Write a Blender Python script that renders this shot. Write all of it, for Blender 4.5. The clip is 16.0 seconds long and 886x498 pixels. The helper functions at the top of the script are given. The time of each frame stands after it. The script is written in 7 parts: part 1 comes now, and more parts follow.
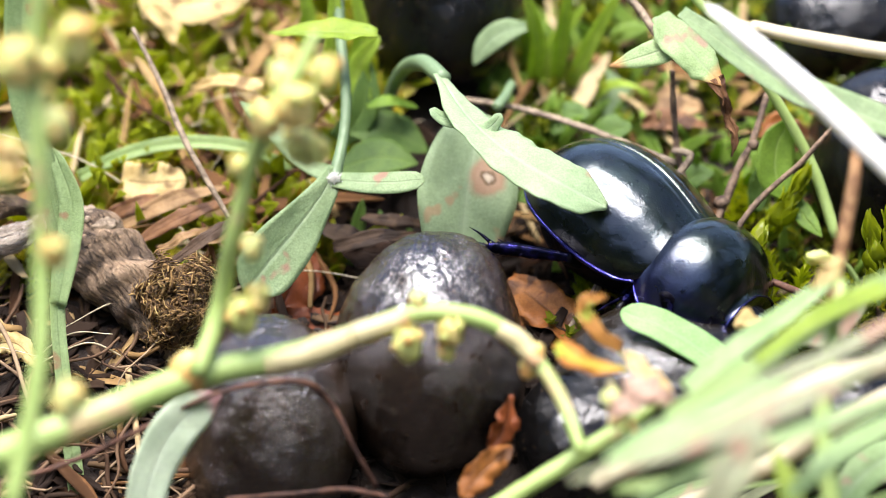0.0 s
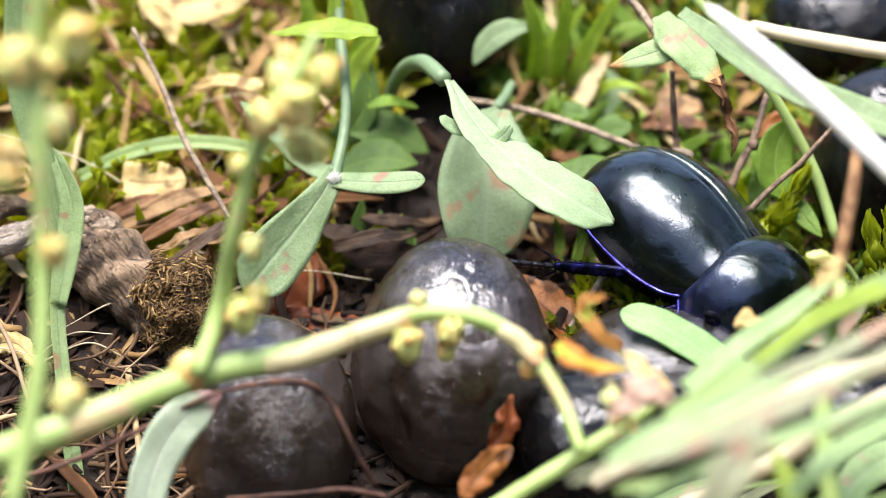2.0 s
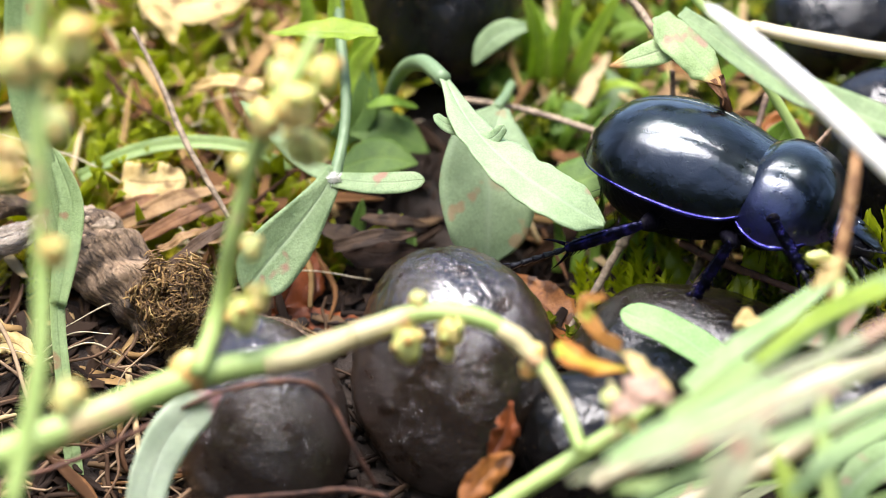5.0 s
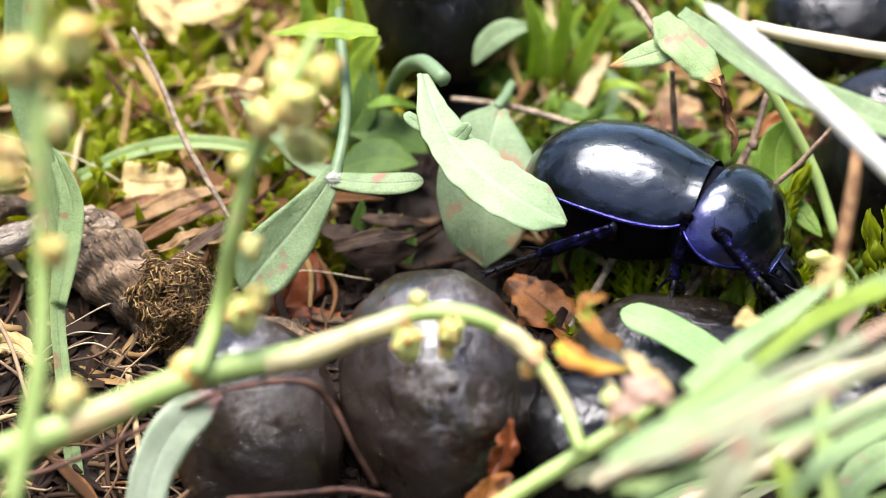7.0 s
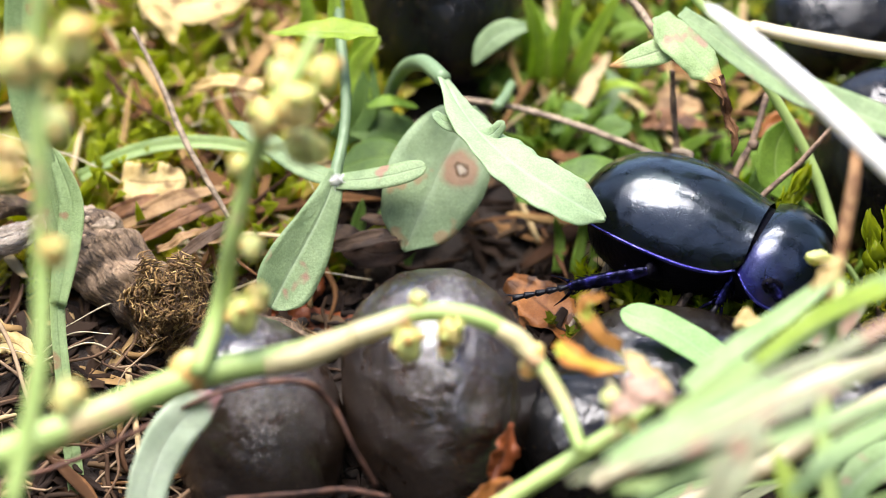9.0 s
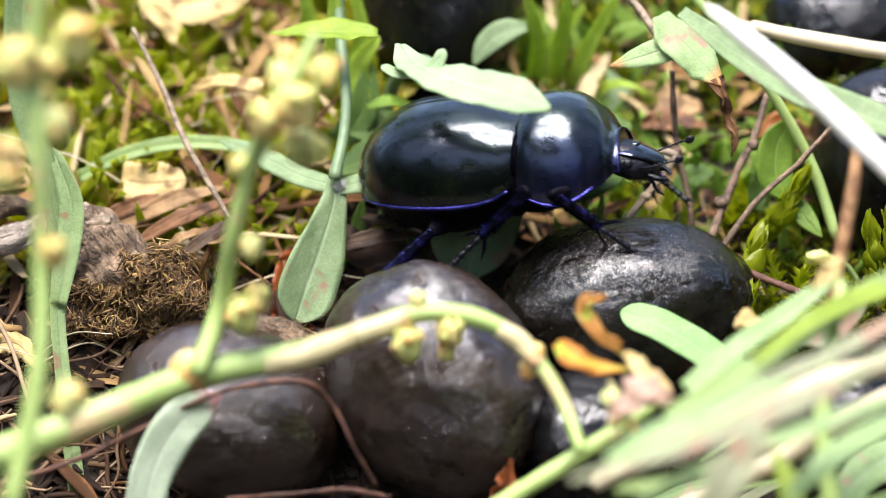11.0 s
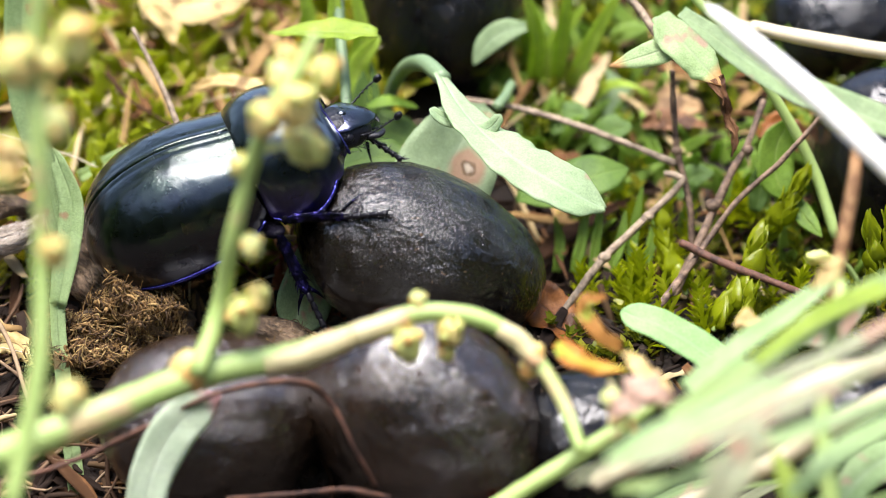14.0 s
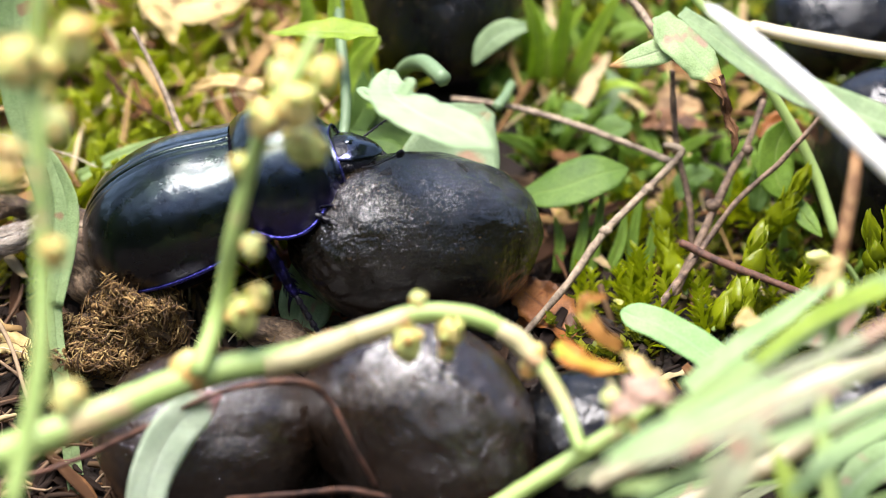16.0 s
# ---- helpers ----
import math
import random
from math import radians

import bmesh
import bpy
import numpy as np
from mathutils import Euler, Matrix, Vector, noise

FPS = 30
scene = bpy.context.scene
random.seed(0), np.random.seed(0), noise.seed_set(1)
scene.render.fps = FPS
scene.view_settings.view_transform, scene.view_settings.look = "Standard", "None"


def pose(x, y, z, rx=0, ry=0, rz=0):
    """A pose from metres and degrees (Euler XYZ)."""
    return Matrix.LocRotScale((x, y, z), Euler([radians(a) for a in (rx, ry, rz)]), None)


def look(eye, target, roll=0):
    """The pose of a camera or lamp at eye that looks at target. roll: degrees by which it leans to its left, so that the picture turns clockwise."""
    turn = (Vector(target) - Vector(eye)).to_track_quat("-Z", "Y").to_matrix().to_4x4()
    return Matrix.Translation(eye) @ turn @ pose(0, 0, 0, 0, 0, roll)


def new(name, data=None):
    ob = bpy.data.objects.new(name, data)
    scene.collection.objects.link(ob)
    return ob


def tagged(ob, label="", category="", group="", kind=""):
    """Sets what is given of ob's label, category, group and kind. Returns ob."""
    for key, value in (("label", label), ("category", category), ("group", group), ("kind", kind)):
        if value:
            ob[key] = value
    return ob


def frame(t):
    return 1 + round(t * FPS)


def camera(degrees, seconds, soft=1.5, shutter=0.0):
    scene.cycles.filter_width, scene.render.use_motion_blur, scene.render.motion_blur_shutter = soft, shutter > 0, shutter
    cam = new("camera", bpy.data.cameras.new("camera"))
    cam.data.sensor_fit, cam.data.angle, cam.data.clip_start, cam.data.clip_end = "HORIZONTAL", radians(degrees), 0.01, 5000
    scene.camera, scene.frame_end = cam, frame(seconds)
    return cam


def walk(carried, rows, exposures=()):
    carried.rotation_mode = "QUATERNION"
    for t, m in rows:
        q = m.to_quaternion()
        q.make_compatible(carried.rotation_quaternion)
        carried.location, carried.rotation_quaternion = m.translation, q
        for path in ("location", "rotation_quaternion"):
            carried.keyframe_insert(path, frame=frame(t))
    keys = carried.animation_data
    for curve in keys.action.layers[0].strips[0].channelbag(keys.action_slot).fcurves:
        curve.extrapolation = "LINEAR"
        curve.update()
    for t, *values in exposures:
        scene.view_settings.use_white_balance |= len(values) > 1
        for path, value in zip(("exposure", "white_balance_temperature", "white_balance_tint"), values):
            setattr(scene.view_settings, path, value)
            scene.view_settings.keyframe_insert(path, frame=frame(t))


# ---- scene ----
# All lengths below are in millimetres unless a name says otherwise; MM turns them into metres.
MM = 0.001
FOCUS = 0.1985
EYE = (0.0, -0.182709, 0.081347)

cam = camera(14.2500, 16.0, soft=0.6, shutter=0.4)
cam.data.dof.use_dof = True
cam.data.dof.focus_distance = FOCUS
cam.data.dof.aperture_fstop = 24.0
walk(cam, [(0.0, look(EYE, (0, 0, 0))), (16.0, look(EYE, (0, 0, 0)))], exposures=[(0.0, 1.66, 6600, 15), (16.0, 1.66, 6600, 15)])

# ---- world and sun ----
SUN_EL, SUN_AZ = 80.0, 235.0      # degrees; azimuth counted clockwise from +y
world = bpy.data.worlds.new("sky")
scene.world = world
world.use_nodes = True
wn = world.node_tree.nodes
sky = wn.new("ShaderNodeTexSky")
sky.sky_type = "NISHITA"
sky.sun_disc = False
sky.sun_elevation = radians(SUN_EL)
sky.sun_rotation = radians(SUN_AZ)
sky.dust_density = 1.5
sky.air_density = 1.0
wn["Background"].inputs["Strength"].default_value = 0.14
world.node_tree.links.new(sky.outputs[0], wn["Background"].inputs["Color"])
sun = new("sun", bpy.data.lights.new("sun", "SUN"))
sun.data.energy = 4.6
sun.data.angle = radians(45)
sun.data.color = (0.99, 0.985, 0.975)
_e, _a = radians(SUN_EL), radians(SUN_AZ)
sun.matrix_world = look((math.sin(_a) * math.cos(_e), math.cos(_a) * math.cos(_e), math.sin(_e)), (0, 0, 0))


# ---- material helpers ----
class Mat:
    """A node material with a Principled shader and short calls for its texture nodes."""

    def __init__(self, name, rough=0.5, **inputs):
        self.mat = bpy.data.materials.new(name)
        self.mat.use_nodes = True
        self.nt = self.mat.node_tree
        self.p = self.nt.nodes["Principled BSDF"]
        self.p.inputs["Roughness"].default_value = rough
        for k, v in inputs.items():
            self.p.inputs[k.replace("_", " ")].default_value = v
        self.co = self.nt.nodes.new("ShaderNodeTexCoord").outputs["Object"]

    def link(self, a, b):
        self.nt.links.new(a, b)
        return a

    def noise(self, scale, detail=4.0, rough=0.55, stretch=None, vec=None):
        """Noise whose size is 1 / scale millimetres."""
        n = self.nt.nodes.new("ShaderNodeTexNoise")
        n.inputs["Scale"].default_value = scale * 1000
        n.inputs["Detail"].default_value = detail
        n.inputs["Roughness"].default_value = rough
        vec = vec or self.co
        if stretch:
            m = self.nt.nodes.new("ShaderNodeVectorMath")
            m.operation = "MULTIPLY"
            m.inputs[1].default_value = stretch
            self.link(vec, m.inputs[0])
            vec = m.outputs[0]
        self.link(vec, n.inputs["Vector"])
        return n.outputs["Fac"]

    def voronoi(self, scale, feature="F1"):
        n = self.nt.nodes.new("ShaderNodeTexVoronoi")
        n.feature = feature
        n.inputs["Scale"].default_value = scale * 1000
        self.link(self.co, n.inputs["Vector"])
        return n.outputs["Distance"]

    def attr(self, name):
        n = self.nt.nodes.new("ShaderNodeAttribute")
        n.attribute_name = name
        return n.outputs["Fac"]

    def random(self):
        return self.nt.nodes.new("ShaderNodeObjectInfo").outputs["Random"]

    def island(self):
        return self.nt.nodes.new("ShaderNodeNewGeometry").outputs["Random Per Island"]

    def math(self, op, a, b=0.0, c=None):
        n = self.nt.nodes.new("ShaderNodeMath")
        n.operation = op
        for i, v in enumerate((a, b, c)):
            if v is None:
                continue
            if isinstance(v, (int, float)):
                n.inputs[i].default_value = v
            else:
                self.link(v, n.inputs[i])
        return n.outputs[0]

    def ramp(self, fac, *stops):
        n = self.nt.nodes.new("ShaderNodeValToRGB")
        e = n.color_ramp.elements
        while len(e) < len(stops):
            e.new(0.5)
        for el, (pos, col) in zip(e, stops):
            el.position = pos
            el.color = (*col, 1) if isinstance(col, tuple) else (col, col, col, 1)
        self.link(fac, n.inputs[0])
        return n.outputs[0]

    def mix(self, fac, a, b, mode="MIX"):
        n = self.nt.nodes.new("ShaderNodeMix")
        n.data_type = "RGBA"
        n.blend_type = mode
        for sock, v in ((n.inputs[0], fac), (n.inputs[6], a), (n.inputs[7], b)):
            if isinstance(v, (int, float)):
                sock.default_value = v
            elif isinstance(v, tuple):
                sock.default_value = (*v, 1)
            else:
                self.link(v, sock)
        return n.outputs[2]

    def color(self, c):
        if isinstance(c, tuple):
            self.p.inputs["Base Color"].default_value = (*c, 1)
        else:
            self.link(c, self.p.inputs["Base Color"])
        self.base = c
        return self

    def rough(self, fac):
        self.link(fac, self.p.inputs["Roughness"])
        return self

    def bump(self, height, depth, strength=1.0):
        """depth in millimetres."""
        n = self.nt.nodes.new("ShaderNodeBump")
        n.inputs["Strength"].default_value = strength
        n.inputs["Distance"].default_value = depth * MM
        self.link(height, n.inputs["Height"])
        if self.p.inputs["Normal"].links:
            self.link(self.p.inputs["Normal"].links[0].from_socket, n.inputs["Normal"])
        self.link(n.outputs[0], self.p.inputs["Normal"])
        return self

    def leafy(self, share, tint=(1.0, 1.0, 0.45)):
        """Lets light through: mixes a translucent shader of the tinted base colour in."""
        t = self.nt.nodes.new("ShaderNodeBsdfTranslucent")
        self.link(self.mix(1.0, self.base, tint, "MULTIPLY"), t.inputs["Color"])
        m = self.nt.nodes.new("ShaderNodeMixShader")
        m.inputs[0].default_value = share
        out = self.nt.nodes["Material Output"].inputs["Surface"]
        self.link(self.p.outputs[0], m.inputs[1])
        self.link(t.outputs[0], m.inputs[2])
        self.link(m.outputs[0], out)
        return self


# ---- materials ----
def leaf_material(name, dark, light, vein, spot=None, rough=0.5, through_light=0.35, vein_width=0.06, spot_cut=0.66, tip=None):
    m = Mat(name, rough, Specular_IOR_Level=0.35)
    across, along = m.attr("across"), m.attr("along")
    big = m.noise(0.35, 3)
    fine = m.noise(4.0, 3)
    c = m.mix(m.ramp(big, (0.35, 0.0), (0.65, 1.0)), dark, light)
    c = m.mix(m.math("MULTIPLY", fine, 0.45), c, tuple(min(1, x * 1.5) for x in light))
    c = m.mix(m.ramp(m.noise(9.0, 2), (0.38, 0.28), (0.60, 0.0)), c, tuple(0.55 * x for x in dark))
    c = m.mix(m.ramp(m.noise(1.1, 4), (0.45, 0.0), (0.75, 0.4)), c, tuple(0.7 * x for x in dark))
    off = m.math("ABSOLUTE", m.math("SUBTRACT", across, 0.5))
    rib = m.ramp(off, (0.0, 1.0), (vein_width, 0.0))
    c = m.mix(m.math("MULTIPLY", rib, 0.6), c, vein)
    side = m.math("SINE", m.math("MULTIPLY", m.math("SUBTRACT", along, m.math("MULTIPLY", off, 0.35)), 52.0))
    c = m.mix(m.math("MULTIPLY", m.ramp(side, (0.88, 0.0), (1.0, 1.0)), 0.07), c, vein)
    if spot:
        s = m.ramp(m.noise(0.55, 2), (spot_cut, 0.0), (spot_cut + 0.06, 1.0))
        c = m.mix(m.math("MULTIPLY", s, 0.75), c, spot)
    if tip:
        c = m.mix(m.ramp(m.math("ADD", along, m.math("MULTIPLY", big, 0.25)), (0.9, 0.0), (1.08, 1.0)), c, tip)
    m.color(c)
    m.bump(m.math("ADD", m.math("MULTIPLY", fine, 0.6), m.math("MULTIPLY", rib, -0.5)), 0.08)
    m.bump(m.noise(12.0, 2), 0.035)
    return m.leafy(through_light).mat


def eye_spot_material(place):
    """Leaf green with one round fungus spot: pale middle, brown ring, reddish halo."""
    mat = leaf_material("spotted_sorrel_leaf", (0.19, 0.27, 0.13), (0.28, 0.37, 0.20), (0.33, 0.41, 0.25), (0.36, 0.23, 0.12), 0.55, 0.3, spot_cut=0.60)
    nt = mat.node_tree
    p = nt.nodes["Principled BSDF"]
    base = p.inputs["Base Color"].links[0].from_socket
    co = nt.nodes.new("ShaderNodeTexCoord")
    dist = nt.nodes.new("ShaderNodeVectorMath")
    dist.operation = "DISTANCE"
    flat = nt.nodes.new("ShaderNodeVectorMath")
    flat.operation = "MULTIPLY"
    flat.inputs[1].default_value = (1.0, 0.1, 1.0)
    nt.links.new(co.outputs["Object"], flat.inputs[0])
    dist.inputs[1].default_value = Vector((place.x, place.y * 0.1, place.z)) * MM
    nt.links.new(flat.outputs[0], dist.inputs[0])
    ramp = nt.nodes.new("ShaderNodeValToRGB")
    stops = [(0.0, (0.6, 0.5, 0.34)), (0.18, (0.62, 0.52, 0.36)), (0.28, (0.10, 0.035, 0.018)), (0.40, (0.42, 0.27, 0.16)), (0.7, (0.36, 0.20, 0.12)), (0.95, (0.38, 0.30, 0.17))]
    e = ramp.color_ramp.elements
    while len(e) < len(stops):
        e.new(0.5)
    for el, (pos, c) in zip(e, stops):
        el.position, el.color = pos, (*c, 1)
    scale = nt.nodes.new("ShaderNodeMath")
    scale.operation = "MULTIPLY"
    scale.inputs[1].default_value = 1000 / 1.25
    ragged = nt.nodes.new("ShaderNodeTexNoise")
    ragged.inputs["Scale"].default_value = 900
    ragged.inputs["Detail"].default_value = 4
    nt.links.new(co.outputs["Object"], ragged.inputs["Vector"])
    wobble = nt.nodes.new("ShaderNodeMath")
    wobble.operation = "MULTIPLY_ADD"
    wobble.inputs[1].default_value = 1.1 * MM
    nt.links.new(ragged.outputs["Fac"], wobble.inputs[0])
    nt.links.new(dist.outputs["Value"], wobble.inputs[2])
    back = nt.nodes.new("ShaderNodeMath")
    back.operation = "SUBTRACT"
    back.inputs[1].default_value = 0.5 * MM
    nt.links.new(wobble.outputs[0], back.inputs[0])
    nt.links.new(back.outputs[0], scale.inputs[0])
    nt.links.new(scale.outputs[0], ramp.inputs[0])
    edge = nt.nodes.new("ShaderNodeValToRGB")
    edge.color_ramp.elements[0].position, edge.color_ramp.elements[1].position = 0.65, 1.0
    edge.color_ramp.elements[0].color, edge.color_ramp.elements[1].color = (0, 0, 0, 1), (1, 1, 1, 1)
    nt.links.new(scale.outputs[0], edge.inputs[0])
    mix = nt.nodes.new("ShaderNodeMix")
    mix.data_type = "RGBA"
    nt.links.new(edge.outputs[0], mix.inputs[0])
    nt.links.new(ramp.outputs[0], mix.inputs[6])
    nt.links.new(base, mix.inputs[7])
    nt.links.new(mix.outputs[2], p.inputs["Base Color"])
    return mat


SORREL = leaf_material("sorrel_leaf", (0.165, 0.25, 0.105), (0.27, 0.36, 0.18), (0.34, 0.43, 0.25), (0.36, 0.16, 0.12), 0.55, 0.3)
SORREL_PALE = leaf_material("sorrel_leaf_pale", (0.26, 0.375, 0.185), (0.385, 0.50, 0.285), (0.42, 0.52, 0.34), (0.44, 0.26, 0.18), 0.6, 0.3, spot_cut=0.655)
BLADE_FRONT = leaf_material("bright_grass_blade", (0.26, 0.41, 0.14), (0.42, 0.56, 0.28), (0.46, 0.58, 0.34), (0.56, 0.40, 0.28), 0.5, 0.4, 0.1, 0.60)
SORREL_STAINED = leaf_material("stained_sorrel_leaf", (0.22, 0.33, 0.12), (0.34, 0.45, 0.21), (0.36, 0.42, 0.24), (0.42, 0.22, 0.17), 0.55, 0.3, spot_cut=0.60, tip=(0.56, 0.32, 0.12))
BLADE_BLUE = leaf_material("blue_green_blade", (0.25, 0.37, 0.14), (0.38, 0.50, 0.23), (0.34, 0.46, 0.20), (0.40, 0.20, 0.12), 0.5, 0.35, 0.08, 0.63)
BLADE_PINK = leaf_material("whitish_pink_blade", (0.30, 0.34, 0.18), (0.42, 0.42, 0.28), (0.42, 0.46, 0.30), (0.50, 0.28, 0.20), 0.5, 0.4, 0.08, 0.54)
BLADE_TIP_GREEN = leaf_material("light_green_blade", (0.22, 0.42, 0.13), (0.31, 0.50, 0.20), (0.36, 0.54, 0.26), None, 0.5, 0.35, 0.08)
SORREL_PINK = leaf_material("sorrel_leaf_pink_tip", (0.42, 0.53, 0.36), (0.54, 0.62, 0.46), (0.52, 0.60, 0.46), None, 0.5, 0.3, tip=(0.50, 0.28, 0.28))
GRASS = leaf_material("grass_blade", (0.22, 0.32, 0.09), (0.34, 0.45, 0.17), (0.30, 0.44, 0.15), (0.30, 0.17, 0.08), 0.4, 0.4, 0.1, 0.72)
FRESH = leaf_material("fresh_green_leaf", (0.16, 0.29, 0.030), (0.28, 0.43, 0.07), (0.34, 0.47, 0.12), None, 0.38, 0.45)
FRESH_BRIGHT = leaf_material("bright_green_leaf", (0.24, 0.37, 0.03), (0.42, 0.53, 0.08), (0.42, 0.51, 0.13), None, 0.4, 0.5)
# Lighter copy of FRESH: light through upright blades is put into the colour.
FRESH_LIT = leaf_material("lit_green_blade", (0.30, 0.46, 0.035), (0.50, 0.64, 0.10), (0.48, 0.60, 0.16), None, 0.35, 0.55)
FRESH_YELLOW = leaf_material("yellow_green_leaf", (0.22, 0.29, 0.008), (0.50, 0.54, 0.03), (0.50, 0.52, 0.10), (0.60, 0.40, 0.12), 0.25, 0.5, 0.08, 0.58)
# Deep green, darkened further so the colour carries the shade around it.
DEEP_SHADED = leaf_material("shaded_deep_green_leaf", (0.050, 0.110, 0.014), (0.11, 0.19, 0.030), (0.15, 0.24, 0.05), None, 0.55, 0.25)
DEAD = leaf_material("dead_leaf", (0.22, 0.065, 0.014), (0.50, 0.20, 0.05), (0.07, 0.028, 0.012), (0.05, 0.02, 0.01), 0.38, 0.3, 0.05, 0.52)
DEAD_BROWN = leaf_material("brown_withered_leaf", (0.10, 0.042, 0.016), (0.27, 0.13, 0.055), (0.08, 0.03, 0.012), (0.05, 0.02, 0.01), 0.6, 0.2, 0.05, 0.56)
# Darker than DEAD_BROWN, so the hollow's shade sits in the colour.
DEAD_HOLLOW_SHADE = leaf_material("shade_brown_dead_leaf", (0.040, 0.023, 0.013), (0.11, 0.066, 0.038), (0.05, 0.03, 0.018), (0.02, 0.012, 0.008), 0.7, 0.15, 0.05, 0.55)
DEAD_TAN = leaf_material("tan_dead_leaf", (0.20, 0.105, 0.042), (0.44, 0.28, 0.13), (0.24, 0.14, 0.06), (0.12, 0.06, 0.025), 0.6, 0.25, 0.05, 0.58)
# Blackish brown: the shade over the leaf is put into its colour.
DEAD_SHADE = leaf_material("shade_dark_dead_leaf", (0.014, 0.007, 0.004), (0.038, 0.019, 0.010), (0.014, 0.007, 0.004), (0.06, 0.03, 0.018), 0.9, 0.1, 0.05, 0.58)
PETAL = leaf_material("pale_petal", (0.46, 0.28, 0.20), (0.60, 0.44, 0.34), (0.48, 0.28, 0.2), (0.5, 0.5, 0.2), 0.5, 0.4, 0.05, 0.6)
DEAD_RED = leaf_material("red_dead_leaf", (0.13, 0.030, 0.010), (0.30, 0.080, 0.020), (0.08, 0.02, 0.01), None, 0.35, 0.3)
DEAD_PALE = leaf_material("pale_dead_leaf", (0.52, 0.33, 0.11), (0.76, 0.58, 0.27), (0.3, 0.18, 0.08), (0.22, 0.12, 0.05), 0.6, 0.3, 0.05, 0.62)
ORANGE_GREEN = leaf_material("orange_edged_green_petal", (0.40, 0.12, 0.015), (0.54, 0.23, 0.035), (0.34, 0.54, 0.05), (0.36, 0.52, 0.06), 0.5, 0.35, 0.34, 0.56)
ORANGE = leaf_material("orange_petal", (0.34, 0.125, 0.024), (0.54, 0.28, 0.07), (0.4, 0.16, 0.03), (0.40, 0.50, 0.07), 0.5, 0.35, 0.05, 0.56)


def stalk_material(name, dark, light, spot, cut=0.6, rough=0.45, through_light=0.2):
    m = Mat(name, rough)
    c = m.mix(m.noise(0.5, 3), dark, light)
    c = m.mix(m.ramp(m.noise(0.3, 3), (cut, 0.0), (cut + 0.12, 1.0)), c, spot)
    c = m.mix(m.math("MULTIPLY", m.noise(5.0, 2), 0.3), c, tuple(min(1, x * 1.5) for x in light))
    m.color(c)
    m.bump(m.noise(3.0, 3, stretch=(1, 1, 0.3)), 0.06)
    return m.leafy(through_light).mat


STALK = stalk_material("green_stalk", (0.27, 0.40, 0.09), (0.44, 0.56, 0.20), (0.62, 0.42, 0.24), 0.57)
STALK_GREY = stalk_material("grey_green_stalk", (0.11, 0.18, 0.08), (0.19, 0.27, 0.14), (0.2, 0.25, 0.12))
BUD = stalk_material("yellow_green_bud", (0.52, 0.58, 0.10), (0.76, 0.74, 0.30), (0.80, 0.52, 0.20), 0.54, 0.4, 0.3)
BUD_OCHRE = stalk_material("ochre_bud", (0.70, 0.54, 0.15), (0.82, 0.68, 0.28), (0.74, 0.36, 0.10), 0.46, 0.4, 0.3)
BUD_CREAM = stalk_material("cream_bud", (0.62, 0.68, 0.20), (0.78, 0.79, 0.38), (0.80, 0.54, 0.24), 0.56, 0.4, 0.3)
SHEATH = stalk_material("ochre_sheath", (0.54, 0.44, 0.20), (0.64, 0.57, 0.32), (0.58, 0.30, 0.14), 0.50)
STRAW = stalk_material("bleached_straw", (0.55, 0.44, 0.26), (0.72, 0.62, 0.42), (0.40, 0.27, 0.12), 0.62, 0.5, 0.15)
STRAW_WHITE = stalk_material("white_straw", (0.74, 0.72, 0.64), (0.84, 0.82, 0.76), (0.66, 0.6, 0.48), 0.7, 0.4, 0.1)


def twig_material(name, dark, light):
    m = Mat(name, 0.7)
    g = m.noise(1.6, 5, 0.7)
    c = m.ramp(g, (0.38, dark), (0.62, light))
    c = m.mix(m.math("MULTIPLY", m.noise(6.0, 3), 0.4), c, tuple(x * 0.4 for x in dark))
    m.color(c)
    m.bump(g, 0.08)
    m.bump(m.noise(7.0, 3), 0.02)
    return m.mat


TWIG = twig_material("brown_twig", (0.06, 0.034, 0.02), (0.30, 0.195, 0.12))
TWIG_RED = twig_material("red_root", (0.035, 0.013, 0.007), (0.16, 0.066, 0.034))
TWIG_ORANGE = twig_material("orange_brown_twig", (0.16, 0.065, 0.02), (0.46, 0.25, 0.10))
TWIG_GREY = twig_material("grey_dry_stalk", (0.13, 0.09, 0.055), (0.42, 0.32, 0.21))


